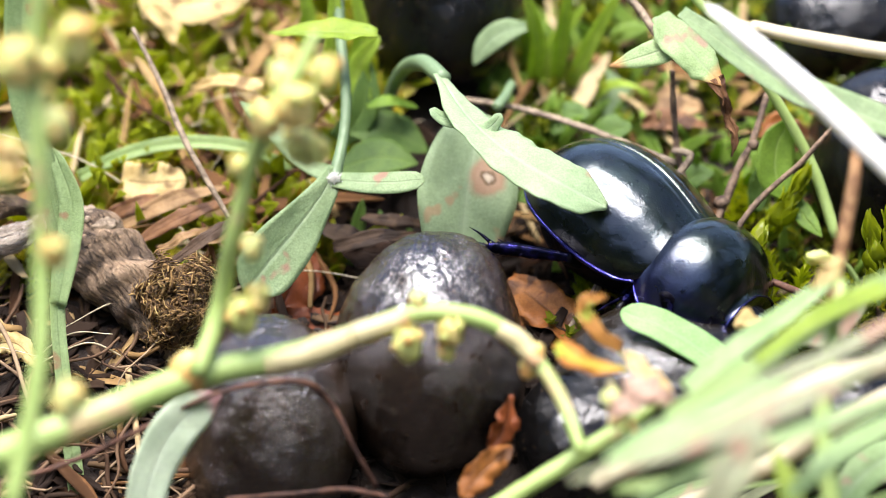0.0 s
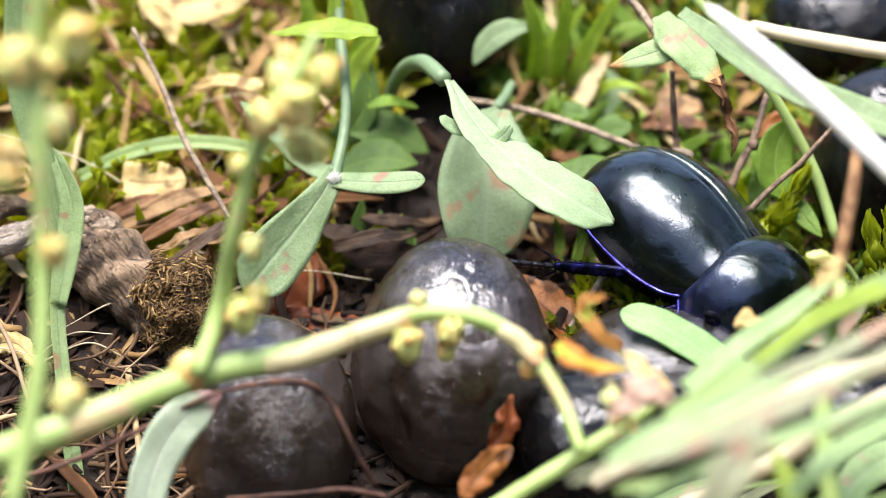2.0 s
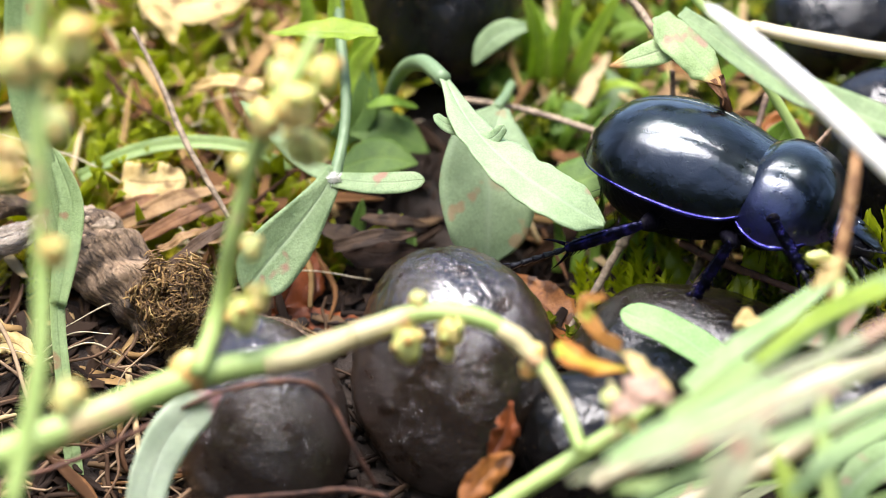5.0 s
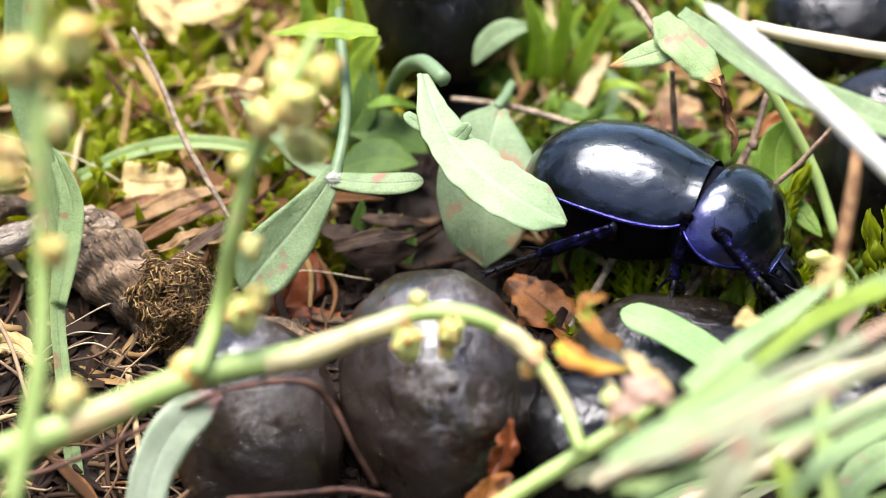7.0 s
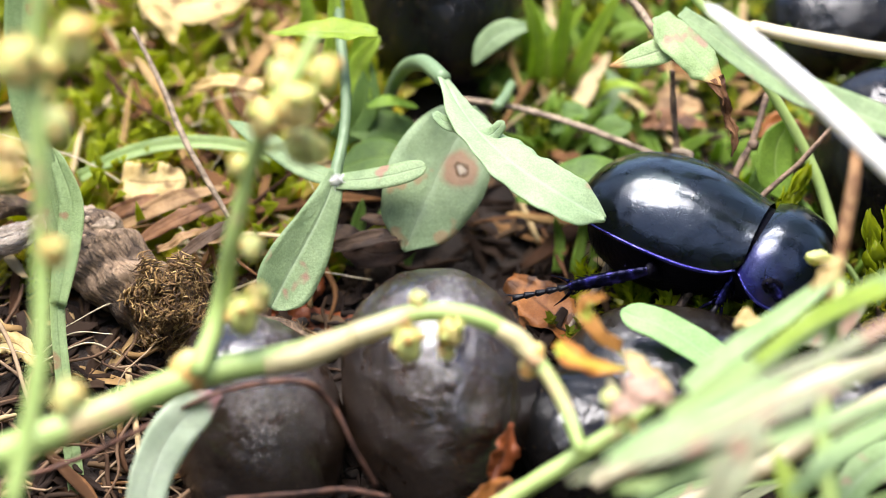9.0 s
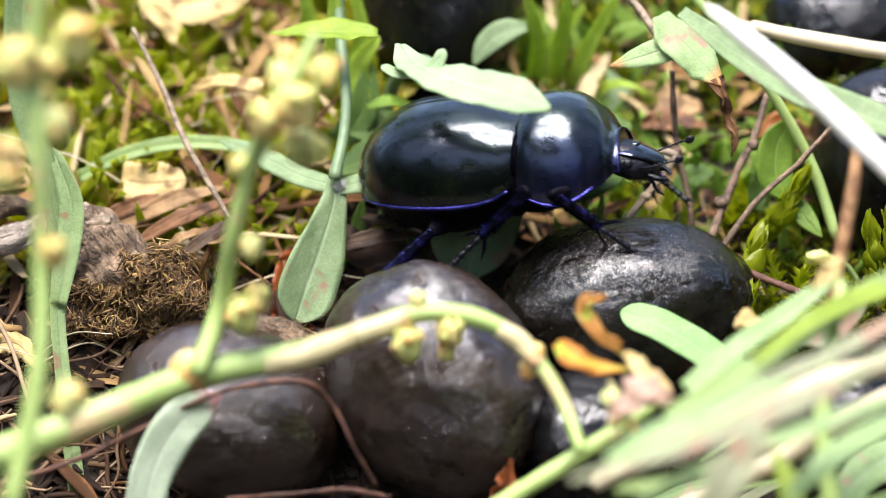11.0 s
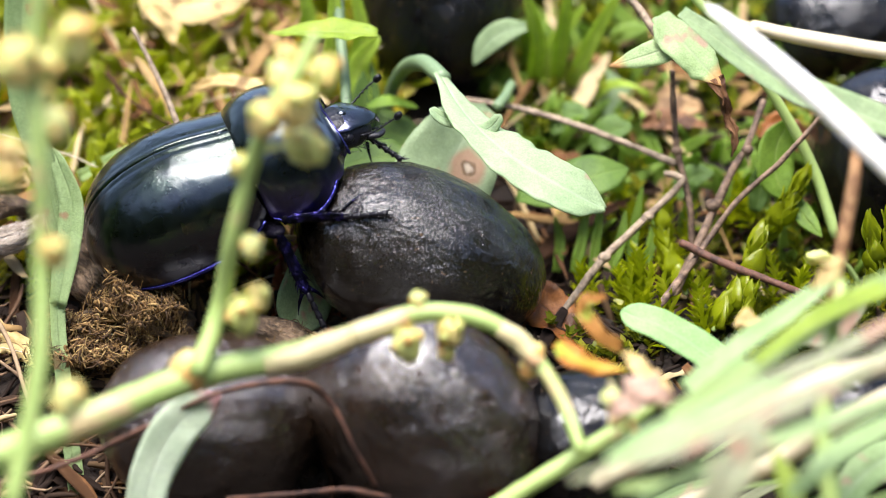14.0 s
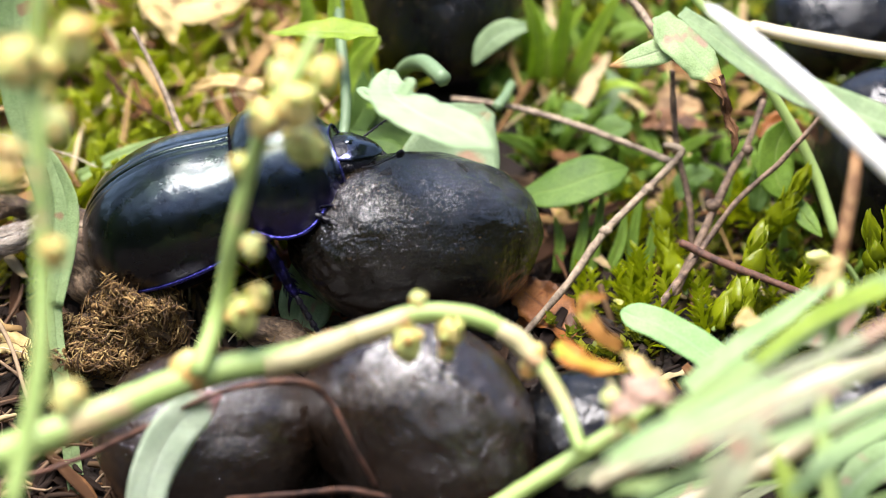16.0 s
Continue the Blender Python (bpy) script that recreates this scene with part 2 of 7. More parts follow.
def bark_material(name, crack, wood, pale):
    """Weathered wood: fibres and long thin cracks along the piece, worn pale crests."""
    m = Mat(name, 0.7)
    along, turn = m.attr("along"), m.math("MULTIPLY", m.attr("across"), 2 * math.pi)

    def grain(scale, length, detail, rough):
        n = m.nt.nodes.new("ShaderNodeTexNoise")
        n.inputs["Scale"].default_value = 1.0
        n.inputs["Detail"].default_value = detail
        n.inputs["Roughness"].default_value = rough
        v = m.nt.nodes.new("ShaderNodeCombineXYZ")
        m.link(m.math("MULTIPLY", m.math("COSINE", turn), scale), v.inputs[0])
        m.link(m.math("MULTIPLY", m.math("SINE", turn), scale), v.inputs[1])
        m.link(m.math("MULTIPLY", along, length), v.inputs[2])
        m.link(v.outputs[0], n.inputs["Vector"])
        return n.outputs["Fac"]
    fibre, cracks, wear = grain(9.0, 13.0, 6, 0.7), grain(3.0, 5.0, 5, 0.65), m.noise(0.4, 5, 0.65)
    c = m.mix(m.ramp(fibre, (0.32, 0.0), (0.72, 1.0)), wood, pale)
    c = m.mix(m.ramp(wear, (0.40, 0.85), (0.60, 0.0)), c, tuple(0.4 * x for x in wood))
    c = m.mix(m.ramp(m.noise(2.5, 4), (0.55, 0.0), (0.72, 0.6)), c, tuple(min(1, 1.25 * x) for x in pale))
    thin = m.ramp(m.math("ABSOLUTE", m.math("SUBTRACT", cracks, 0.5)), (0.0, 0.0), (0.035, 1.0))
    c = m.mix(m.ramp(m.math("ADD", thin, m.ramp(m.noise(0.5, 3), (0.42, 0.0), (0.58, 1.0))), (0.0, 0.15), (1.0, 1.0)), crack, c)
    m.color(c)
    m.bump(thin, 0.16)
    m.bump(fibre, 0.22)
    m.bump(m.noise(4.0, 4), 0.06)
    return m.mat


BARK = bark_material("weathered_wood", (0.022, 0.012, 0.006), (0.12, 0.072, 0.038), (0.42, 0.285, 0.17))
WOOD_PALE = bark_material("bleached_wood", (0.10, 0.06, 0.035), (0.40, 0.30, 0.21), (0.74, 0.66, 0.56))


def frass_material():
    m = Mat("fibrous_frass", 0.85)
    r = m.island()
    c = m.ramp(r, (0.0, (0.05, 0.025, 0.009)), (0.4, (0.15, 0.078, 0.022)), (0.8, (0.36, 0.21, 0.065)), (1.0, (0.58, 0.40, 0.15)))
    m.color(m.mix(m.math("MULTIPLY", m.noise(3.0), 0.5), c, (0.03, 0.016, 0.008)))
    m.bump(m.noise(6.0, 3), 0.06)
    return m.mat


FRASS = frass_material()
FRASS_CORE = twig_material("dark_frass", (0.035, 0.02, 0.008), (0.18, 0.105, 0.035))


def pellet_material(name, dark, light, wet_lo, wet_hi, film, sheen=0.05, wrinkle=0.05):
    """A dark fibrous mass under a wet film: fine crepe wrinkles and grains that glint on some parts, smooth brown skin on others."""
    m = Mat(name, 0.5, Specular_IOR_Level=sheen, Coat_Weight=1.0, Coat_IOR=film)
    big, mid, fine = m.noise(0.22, 4), m.noise(1.5, 3, 0.5), m.noise(5.0, 2, 0.5)
    c = m.mix(m.ramp(big, (0.35, 0.0), (0.7, 1.0)), dark, light)
    c = m.mix(m.ramp(m.noise(0.6, 5, 0.65), (0.5, 0.0), (0.75, 0.6)), c, tuple(0.45 * x for x in dark))
    c = m.mix(m.ramp(fine, (0.60, 0.0), (0.8, 0.6)), c, tuple(min(1, x * 2.2) for x in light))
    c = m.mix(m.ramp(m.noise(3.5, 2), (0.70, 0.0), (0.73, 0.8)), c, (0.11, 0.065, 0.03))
    m.color(c)
    m.link(m.ramp(m.noise(0.8, 4), (0.36, wet_lo), (0.62, wet_hi)), m.p.inputs["Coat Roughness"])
    m.link(m.ramp(m.noise(0.55, 4, 0.6), (0.34, 0.4), (0.48, 1.0)), m.p.inputs["Coat Weight"])
    m.bump(m.noise(0.7, 2), 0.06)
    grainy = m.ramp(m.noise(0.2, 3), (0.38, 0.15), (0.55, 1.0))

    def creased(scale, stretch):
        n = m.math("ABSOLUTE", m.math("SUBTRACT", m.noise(scale, 3, 0.55, stretch=stretch), 0.5))
        return m.math("MULTIPLY", m.ramp(n, (0.0, 0.0), (0.09, 1.0)), grainy)
    m.bump(creased(1.1, (1.0, 1.0, 1.8)), wrinkle * 0.35)
    m.bump(creased(3.2, (1.0, 1.0, 1.5)), wrinkle * 0.9)
    m.bump(m.math("MULTIPLY", mid, grainy), wrinkle * 0.6)
    m.bump(m.math("MULTIPLY", m.ramp(fine, (0.46, 0.0), (0.62, 1.0)), grainy), wrinkle * 0.75)
    m.bump(m.ramp(m.noise(9.0, 2), (0.58, 0.0), (0.68, 1.0)), wrinkle * 0.4)
    m.link(m.p.inputs["Normal"].links[0].from_socket, m.p.inputs["Coat Normal"])
    return m.mat


PELLET = pellet_material("wet_black_dropping", (0.011, 0.0062, 0.0034), (0.034, 0.018, 0.009), 0.02, 0.06, 1.95, 0.05, 0.026)
PELLET_BLACK = pellet_material("glossy_black_dropping", (0.003, 0.0022, 0.0012), (0.011, 0.0075, 0.0035), 0.02, 0.09, 1.65, 0.05, 0.022)
PELLET_DRY = pellet_material("dull_black_dropping", (0.002, 0.0018, 0.0018), (0.006, 0.0054, 0.005), 0.03, 0.09, 1.45, 0.04, 0.014)


def shell_material(name, edge, band, sheen):
    """Chitin: a dark metallic layer with a coloured sheen under a clear, finely pitted lacquer."""
    m = Mat(name, 0.3, Metallic=1.0, Coat_Weight=1.0, Coat_IOR=1.49)
    side = m.attr("along")
    # Green towards the top is mirrored grass put into the colour.
    c = m.ramp(side, (0.0, edge), (0.14, band), (0.34, sheen), (0.62, (0.016, 0.026, 0.024)), (1.0, (0.015, 0.027, 0.013)))
    c = m.mix(m.ramp(m.noise(0.5, 4, 0.6), (0.42, 0.0), (0.68, 0.7)), c, (0.013, 0.016, 0.024))
    m.color(m.mix(m.ramp(m.noise(1.4, 4, 0.65), (0.55, 0.0), (0.75, 0.5)), c, (0.010, 0.022, 0.022)))
    m.rough(m.ramp(m.noise(0.9, 4), (0.3, 0.24), (0.7, 0.36)))
    m.link(m.ramp(m.noise(0.7, 3), (0.35, 0.09), (0.7, 0.2)), m.p.inputs["Coat Roughness"])
    pits = m.ramp(m.voronoi(6.0), (0.10, 0.3), (0.40, 1.0))
    m.bump(m.noise(0.33, 2), 0.16)
    m.bump(m.noise(1.6, 4, 0.6), 0.016)
    m.bump(pits, 0.005)
    m.link(m.p.inputs["Normal"].links[0].from_socket, m.p.inputs["Coat Normal"])
    m.bump(m.noise(7.0, 2), 0.012)
    return m.mat


SHELL = shell_material("blue_black_shell", (0.008, 0.008, 0.026), (0.008, 0.010, 0.014), (0.014, 0.019, 0.024))
SHIELD = shell_material("violet_black_shell", (0.036, 0.028, 0.19), (0.028, 0.026, 0.11), (0.016, 0.022, 0.046))


def violet_material(name, a, b, rough):
    m = Mat(name, rough, Metallic=0.9)
    m.color(m.mix(m.ramp(m.noise(1.6, 3), (0.50, 0.0), (0.68, 1.0)), a, b))
    m.bump(m.noise(5.0, 3), 0.04)
    return m.mat


def black_material(name, rough, spec):
    m = Mat(name, rough, Specular_IOR_Level=spec)
    m.color(m.mix(m.noise(2.0), (0.002, 0.002, 0.003), (0.006, 0.005, 0.010)))
    m.bump(m.noise(4.0, 4), 0.08)
    return m.mat


VIOLET = violet_material("violet_rim", (0.022, 0.020, 0.12), (0.08, 0.085, 0.33), 0.26)
VIOLET_DARK = violet_material("dark_violet_chitin", (0.004, 0.004, 0.008), (0.026, 0.021, 0.11), 0.26)
VIOLET_LEG = violet_material("violet_chitin", (0.004, 0.004, 0.014), (0.030, 0.025, 0.15), 0.24)
BLACK = black_material("black_chitin", 0.38, 0.35)
BELLY = black_material("black_hairy_belly", 0.5, 0.06)


def moss_material(name, a, b, c3, rough=0.38, share=0.45):
    m = Mat(name, rough)
    r = m.island()
    c = m.ramp(r, (0.0, a), (0.6, b), (1.0, c3))
    m.color(m.mix(m.math("MULTIPLY", m.noise(0.25, 3), 0.6), c, a))
    m.bump(m.noise(6.0, 2), 0.04)
    return m.leafy(share, (1.0, 1.0, 0.4)).mat


MOSS = moss_material("moss", (0.05, 0.075, 0.004), (0.24, 0.28, 0.014), (0.58, 0.55, 0.06))
MOSS_BACK = moss_material("moss_yellow_green", (0.16, 0.17, 0.006), (0.54, 0.50, 0.025), (0.80, 0.66, 0.14))


MEADOW = moss_material("meadow_green", (0.03, 0.055, 0.012), (0.06, 0.10, 0.02), (0.11, 0.15, 0.04), 0.5, 0.25)
MOSS_SHOOT = moss_material("glossy_moss", (0.22, 0.28, 0.006), (0.42, 0.48, 0.014), (0.66, 0.68, 0.05), 0.18, 0.6)


def litter_material(name, stops):
    m = Mat(name, 0.85, Specular_IOR_Level=0.25)
    r = m.island()
    c = m.ramp(r, *stops)
    m.color(m.mix(m.math("MULTIPLY", m.noise(1.5, 4), 0.6), c, (0.03, 0.015, 0.007)))
    m.bump(m.noise(3.0, 3), 0.04)
    return m.leafy(0.12, (1, 0.9, 0.7)).mat


LITTER = litter_material("dry_litter", [(0.0, (0.05, 0.020, 0.007)), (0.4, (0.22, 0.10, 0.034)), (0.75, (0.46, 0.29, 0.11)), (1.0, (0.72, 0.57, 0.31))])
LITTER_BROWN = litter_material("brown_litter", [(0.0, (0.03, 0.015, 0.008)), (0.4, (0.15, 0.082, 0.045)), (0.8, (0.32, 0.205, 0.12)), (1.0, (0.52, 0.38, 0.23))])
# Dark stops put the shade between stems and leaves into the colour.
LITTER_SHADED = litter_material("shade_coloured_litter", [(0.0, (0.006, 0.003, 0.002)), (0.55, (0.016, 0.0085, 0.0045)), (0.9, (0.05, 0.027, 0.014)), (1.0, (0.18, 0.11, 0.055))])


def soil_material():
    m = Mat("shade_dark_humus", 0.85)
    g = m.noise(0.5, 7, 0.7)
    # Stops stay near black, so shadow between things is in the colour.
    c = m.ramp(g, (0.3, (0.008, 0.005, 0.003)), (0.6, (0.028, 0.016, 0.009)), (0.85, (0.09, 0.055, 0.03)))
    m.color(c)
    m.bump(g, 0.5)
    m.bump(m.noise(3.0, 4), 0.08)
    return m.mat


SOIL = soil_material()


# ---- mesh helpers ----
class Build:
    """Gathers vertices and faces in millimetres, with two numbers a vertex that the materials read."""

    def __init__(self):
        self.v, self.f, self.a, self.b = [], [], [], []

    def add(self, verts, faces, along=None, across=None):
        n = len(self.v)
        self.v += [tuple(p) for p in verts]
        self.f += [tuple(i + n for i in f) for f in faces]
        self.a += list(along) if along is not None else [0.5] * len(verts)
        self.b += list(across) if across is not None else [0.5] * len(verts)
        return self

    def mesh(self, name):
        me = bpy.data.meshes.new(name)
        me.from_pydata([(x * MM, y * MM, z * MM) for x, y, z in self.v], [], self.f)
        for key, vals in (("along", self.a), ("across", self.b)):
            me.attributes.new(key, "FLOAT", "POINT").data.foreach_set("value", np.array(vals, dtype=np.float32))
        me.shade_smooth()
        return me


def part(name, build, material, parent=None, label=""):
    """Links what was built as one mesh object, under a thing or a part if one is given."""
    me = build.mesh(name)
    me.materials.append(material)
    ob = new(name, me)
    if parent:
        ob.parent = parent
    return tagged(ob, label)


def thing(name, label, category, group="", kind="", at=(0, 0, 0)):
    ob = new(name)
    ob.location = Vector(at) * MM
    ob.empty_display_size = 0.001
    return tagged(ob, label, category, group, kind)


def smooth(points, steps=8):
    """Points on a Catmull-Rom curve through those given."""
    p = [Vector(q) for q in points]
    p = [p[0] * 2 - p[1]] + p + [p[-1] * 2 - p[-2]]
    out = []
    for i in range(1, len(p) - 2):
        a, b, c, d = p[i - 1], p[i], p[i + 1], p[i + 2]
        for k in range(steps):
            t = k / steps
            out.append(0.5 * (2 * b + (c - a) * t + (2 * a - 5 * b + 4 * c - d) * t * t + (3 * b - a - 3 * c + d) * t ** 3))
    return out + [p[-2]]


def lerp_list(vals, t):
    x = min(max(t, 0.0), 1.0) * (len(vals) - 1)
    i = min(int(x), len(vals) - 2)
    f = x - i
    a, b, c, d = vals[max(i - 1, 0)], vals[i], vals[i + 1], vals[min(i + 2, len(vals) - 1)]
    return max(0.01, 0.5 * (2 * b + (c - a) * f + (2 * a - 5 * b + 4 * c - d) * f * f + (3 * b - a - 3 * c + d) * f ** 3))


def tube(build, points, radii, sides=8, steps=8, rough=0.0, seed=0.0, flat=1.0, ridge=0.0):
    """A closed, tapered tube along a smooth curve; rough makes its radius uneven, ridge furrows it lengthwise."""
    path = smooth(points, steps) if steps > 1 else [Vector(q) for q in points]
    n = len(path)
    up = Vector((0.13, 0.21, 0.97))
    verts, faces, along, across = [], [], [], []
    for i, p in enumerate(path):
        t = (path[min(i + 1, n - 1)] - path[max(i - 1, 0)]).normalized()
        s = t.cross(up)
        if s.length < 0.05:
            s = t.cross(Vector((1, 0, 0)))
        s.normalize()
        up = s.cross(t).normalized()
        r = lerp_list(radii, i / (n - 1))
        for k in range(sides):
            a = 2 * math.pi * k / sides
            q = r
            if rough:
                q *= 1 + rough * noise.noise(p * 0.9 + Vector((math.cos(a) * 0.8 + seed, math.sin(a) * 0.8, seed)))
            if ridge:
                q *= 1 + ridge * noise.noise(Vector((math.cos(a) * 4 + seed, math.sin(a) * 4, 2.2 * i / n))) + 0.5 * ridge * noise.noise(Vector((math.cos(a) * 9, math.sin(a) * 9 + seed, 5 * i / n)))
            verts.append(p + s * math.cos(a) * q + up * math.sin(a) * q * flat)
            along.append(i / (n - 1))
            across.append(k / sides)
    for i in range(n - 1):
        for k in range(sides):
            a, b = i * sides + k, i * sides + (k + 1) % sides
            faces.append((a, b, b + sides, a + sides))
    for e, s in ((0, -1), (n - 1, 1)):
        verts.append(path[e] + (path[e] - path[e - s]).normalized() * lerp_list(radii, e / (n - 1)) * 0.5)
        along.append(e / (n - 1)), across.append(0.5)
        c = len(verts) - 1
        for k in range(sides):
            a, b = e * sides + k, e * sides + (k + 1) % sides
            faces.append((b, a, c) if s < 0 else (a, b, c))
    return build.add(verts, faces, along, across)


def blade(build, points, widths, face, thick=0.16, fold=0.15, wave=0.0, cols=8, steps=10, seed=0.0, notch=0.0):
    """A leaf blade along a smooth midrib, facing the direction 'face': a closed sheet, thicker at the rib,
    folded along it, with a waved and slightly uneven margin."""
    path = smooth(points, steps)
    n = len(path)
    face = Vector(face).normalized()
    verts, faces, along, across = [], [], [], []
    for layer in (0, 1):
        for i, p in enumerate(path):
            t = (path[min(i + 1, n - 1)] - path[max(i - 1, 0)]).normalized()
            s = t.cross(face)
            if s.length < 1e-3:
                s = t.cross(Vector((0.3, 0.5, 0.8)))
            s.normalize()
            up = s.cross(t).normalized()
            f = i / (n - 1)
            w = max(lerp_list(widths, f), 0.03)
            if f > 0.88:
                w *= max(0.06, 1 - ((f - 0.88) / 0.12) ** 2) ** 0.5
            for k in range(cols + 1):
                x = -1 + 2 * k / cols
                e = abs(x)
                edge = 1 + notch * noise.noise(Vector((f * 14 + seed, x * 2, seed))) * e
                h = fold * w * e ** 1.4 + wave * e * noise.noise(Vector((f * 5 + seed, x * 1.3, seed * 3)))
                th = thick * (1 - 0.75 * e ** 2) * min(1.0, 0.25 + 4 * f) * min(1.0, 0.2 + 4 * (1 - f))
                verts.append(p + s * x * w * edge + up * (h + (th / 2 if layer == 0 else -th / 2)))
                along.append(f)
                across.append(k / cols)
    m = cols + 1
    half = n * m
    for i in range(n - 1):
        for k in range(cols):
            a = i * m + k
            faces.append((a, a + 1, a + m + 1, a + m))
            faces.append((half + a, half + a + m, half + a + m + 1, half + a + 1))
        for a, b in ((i * m, i * m + m), (i * m + cols + m, i * m + cols)):
            faces.append((a, b, half + b, half + a))
    for k in range(cols):
        faces.append((k + 1, k, half + k, half + k + 1))
        a = (n - 1) * m + k
        faces.append((a, a + 1, half + a + 1, half + a))
    return build.add(verts, faces, along, across)


def sphere_points(rings, segs):
    """Unit sphere, poles on z: vertices and faces."""
    v = [(0, 0, 1)]
    for i in range(1, rings):
        a = math.pi * i / rings
        v += [(math.sin(a) * math.cos(2 * math.pi * k / segs), math.sin(a) * math.sin(2 * math.pi * k / segs), math.cos(a)) for k in range(segs)]
    v.append((0, 0, -1))
    f = [(0, 1 + k, 1 + (k + 1) % segs) for k in range(segs)]
    for i in range(rings - 2):
        for k in range(segs):
            a, b = 1 + i * segs + k, 1 + i * segs + (k + 1) % segs
            f.append((a, a + segs, b + segs, b))
    last = len(v) - 1
    f += [(last, last - segs + (k + 1) % segs, last - segs + k) for k in range(segs)]
    return v, f


def blob(build, centre, size, lump=0.0, freq=1.0, seed=0.0, rings=10, segs=14, turn=None):
    """An ellipsoid with an uneven skin."""
    v, f = sphere_points(rings, segs)
    out = []
    for p in v:
        p = Vector(p)
        r = 1 + lump * noise.noise(p * freq + Vector((seed, seed * 0.7, 0)))
        q = Vector((p.x * size[0], p.y * size[1], p.z * size[2])) * r
        if turn:
            q = turn @ q
        out.append(q + Vector(centre))
    return build.add(out, f)


# ---- the ground ----
def ground_height(x, y):
    if y < -1.5:
        return -5.2 + 0.85 * (max(y, -12.0) + 1.5)
    return -5.2 + max(0.0, 0.62 * (min(y, 34.0) - 5.5))


def ground():
    def grid(lo, hi, inner, step):
        g = list(np.arange(-inner, inner + step / 2, step))
        far = [inner * 1.5, inner * 3, inner * 8, inner * 30, inner * 120, inner * 600, 60000.0]
        return [-q for q in reversed(far)] + g + far
    xs, ys = grid(0, 0, 48, 0.8), grid(0, 0, 48, 0.8)
    verts = []
    for y in ys:
        for x in xs:
            z = ground_height(x, y)
            near = 1.0 if abs(x) < 60 and abs(y) < 60 else 0.0
            z += near * (0.9 * noise.noise(Vector((x * 0.16, y * 0.16, 3.1))) + 0.5 * noise.noise(Vector((x * 0.5, y * 0.5, 7.7))))
            verts.append((x, y, z))
    n = len(xs)
    faces = [(j * n + i, j * n + i + 1, (j + 1) * n + i + 1, (j + 1) * n + i) for j in range(len(ys) - 1) for i in range(n - 1)]
    ob = part("ground", Build().add(verts, faces), SOIL)
    tagged(ob, "crumbly humus soil with dips and bumps, coloured dark for shade", "ground", kind="structure")


ground()


# ---- droppings ----
def dropping(centre, size, turn, material, label, seed, rings=110, segs=160, fine=0.0):
    """A sheep dropping: a rounded, slightly faceted pellet with dents and wrinkles. Its origin is its middle."""
    v, f = sphere_points(rings, segs)
    verts = []
    for p in v:
        p = Vector(p)
        r = 1 + 0.07 * noise.noise(p * 1.3 + Vector((seed, 0, seed))) + 0.02 * noise.noise(p * 4 + Vector((0, seed, 0)))
        fold = noise.noise(Vector((p.x * 9, p.y * 9, p.z * 4)) + Vector((seed, seed, 0)))
        r += 0.006 * fold - 0.006 * max(0.0, 0.12 - abs(noise.noise(p * 3.2 + Vector((seed * 2, 0, 0))))) / 0.12
        r -= 0.0035 * max(0.0, 0.2 - abs(noise.noise(p * 8 + Vector((seed, 0, seed))))) / 0.2
        r -= 0.0036 * max(0.0, 0.2 - abs(noise.noise(p * 17 + Vector((0, seed, seed))))) / 0.2
        r += 0.001 * noise.noise(p * 20 + Vector((seed, 0, seed)))
        if fine:
            e = abs(noise.noise(Vector((p.x * 26, p.y * 26, p.z * 44)) + Vector((seed, seed, 3))))
            r -= fine * max(0.0, 0.16 - e) / 0.16 * max(0.0, 0.35 + noise.noise(p * 3.5 + Vector((0, seed, 9))))
        q = [math.copysign(abs(c) ** 0.93, c) for c in p]
        verts.append((q[0] * size[0] * r, q[1] * size[1] * r, q[2] * size[2] * r))
    ob = part("sheep_dropping", Build().add(verts, f), material)
    ob.matrix_basis = Matrix.Translation(Vector(centre) * MM) @ pose(0, 0, 0, *turn)
    return tagged(ob, label, "dropping", "droppings in the hollow")


pellet_a = dropping((-0.66, -5.28, -4.49), (5.3, 6.0, 6.9), (0, 0, 0), PELLET, "wet black wrinkled dropping standing in the hollow", 1.0, 210, 300, 0.0065)
pellet_b = dropping((-9.56, -7.39, -6.77), (4.8, 5.0, 6.4), (0, 0, 0), PELLET, "wet black dropping beside the weathered stick", 2.0, 210, 300, 0.0065)
pellet_c = dropping((12.88, -3.80, -6.09), (4.9, 4.9, 7.2), (0, 90, 20), PELLET_BLACK, "smooth wet black dropping that the beetle drags", 3.0, 210, 300, 0.0065)
dropping((8.27, -8.98, -7.88), (4.4, 4.2, 4.0), (10, 20, 0), PELLET_DRY, "dull grey-black dropping under dry petals", 4.0)
dropping((-0.2, 18.74, 7.68), (4.8, 4.6, 5.5), (0, 15, 0), PELLET_DRY, "dull black dropping behind the bent leaf", 5.0)
dropping((23.97, 20.23, 6.11), (4.6, 4.4, 3.6), (0, -10, 0), PELLET_DRY, "dull black dropping under pale straw", 6.0)
dropping((26.20, 9.40, 1.20), (4.9, 4.6, 5.7), (0, -10, 0), PELLET_DRY, "dull black dropping behind a white straw", 7.0)
dropping((22.38, -7.45, -6.91), (4.8, 4.4, 3.6), (0, 10, 0), PELLET_DRY, "grey-black dropping under grass blades", 8.0)


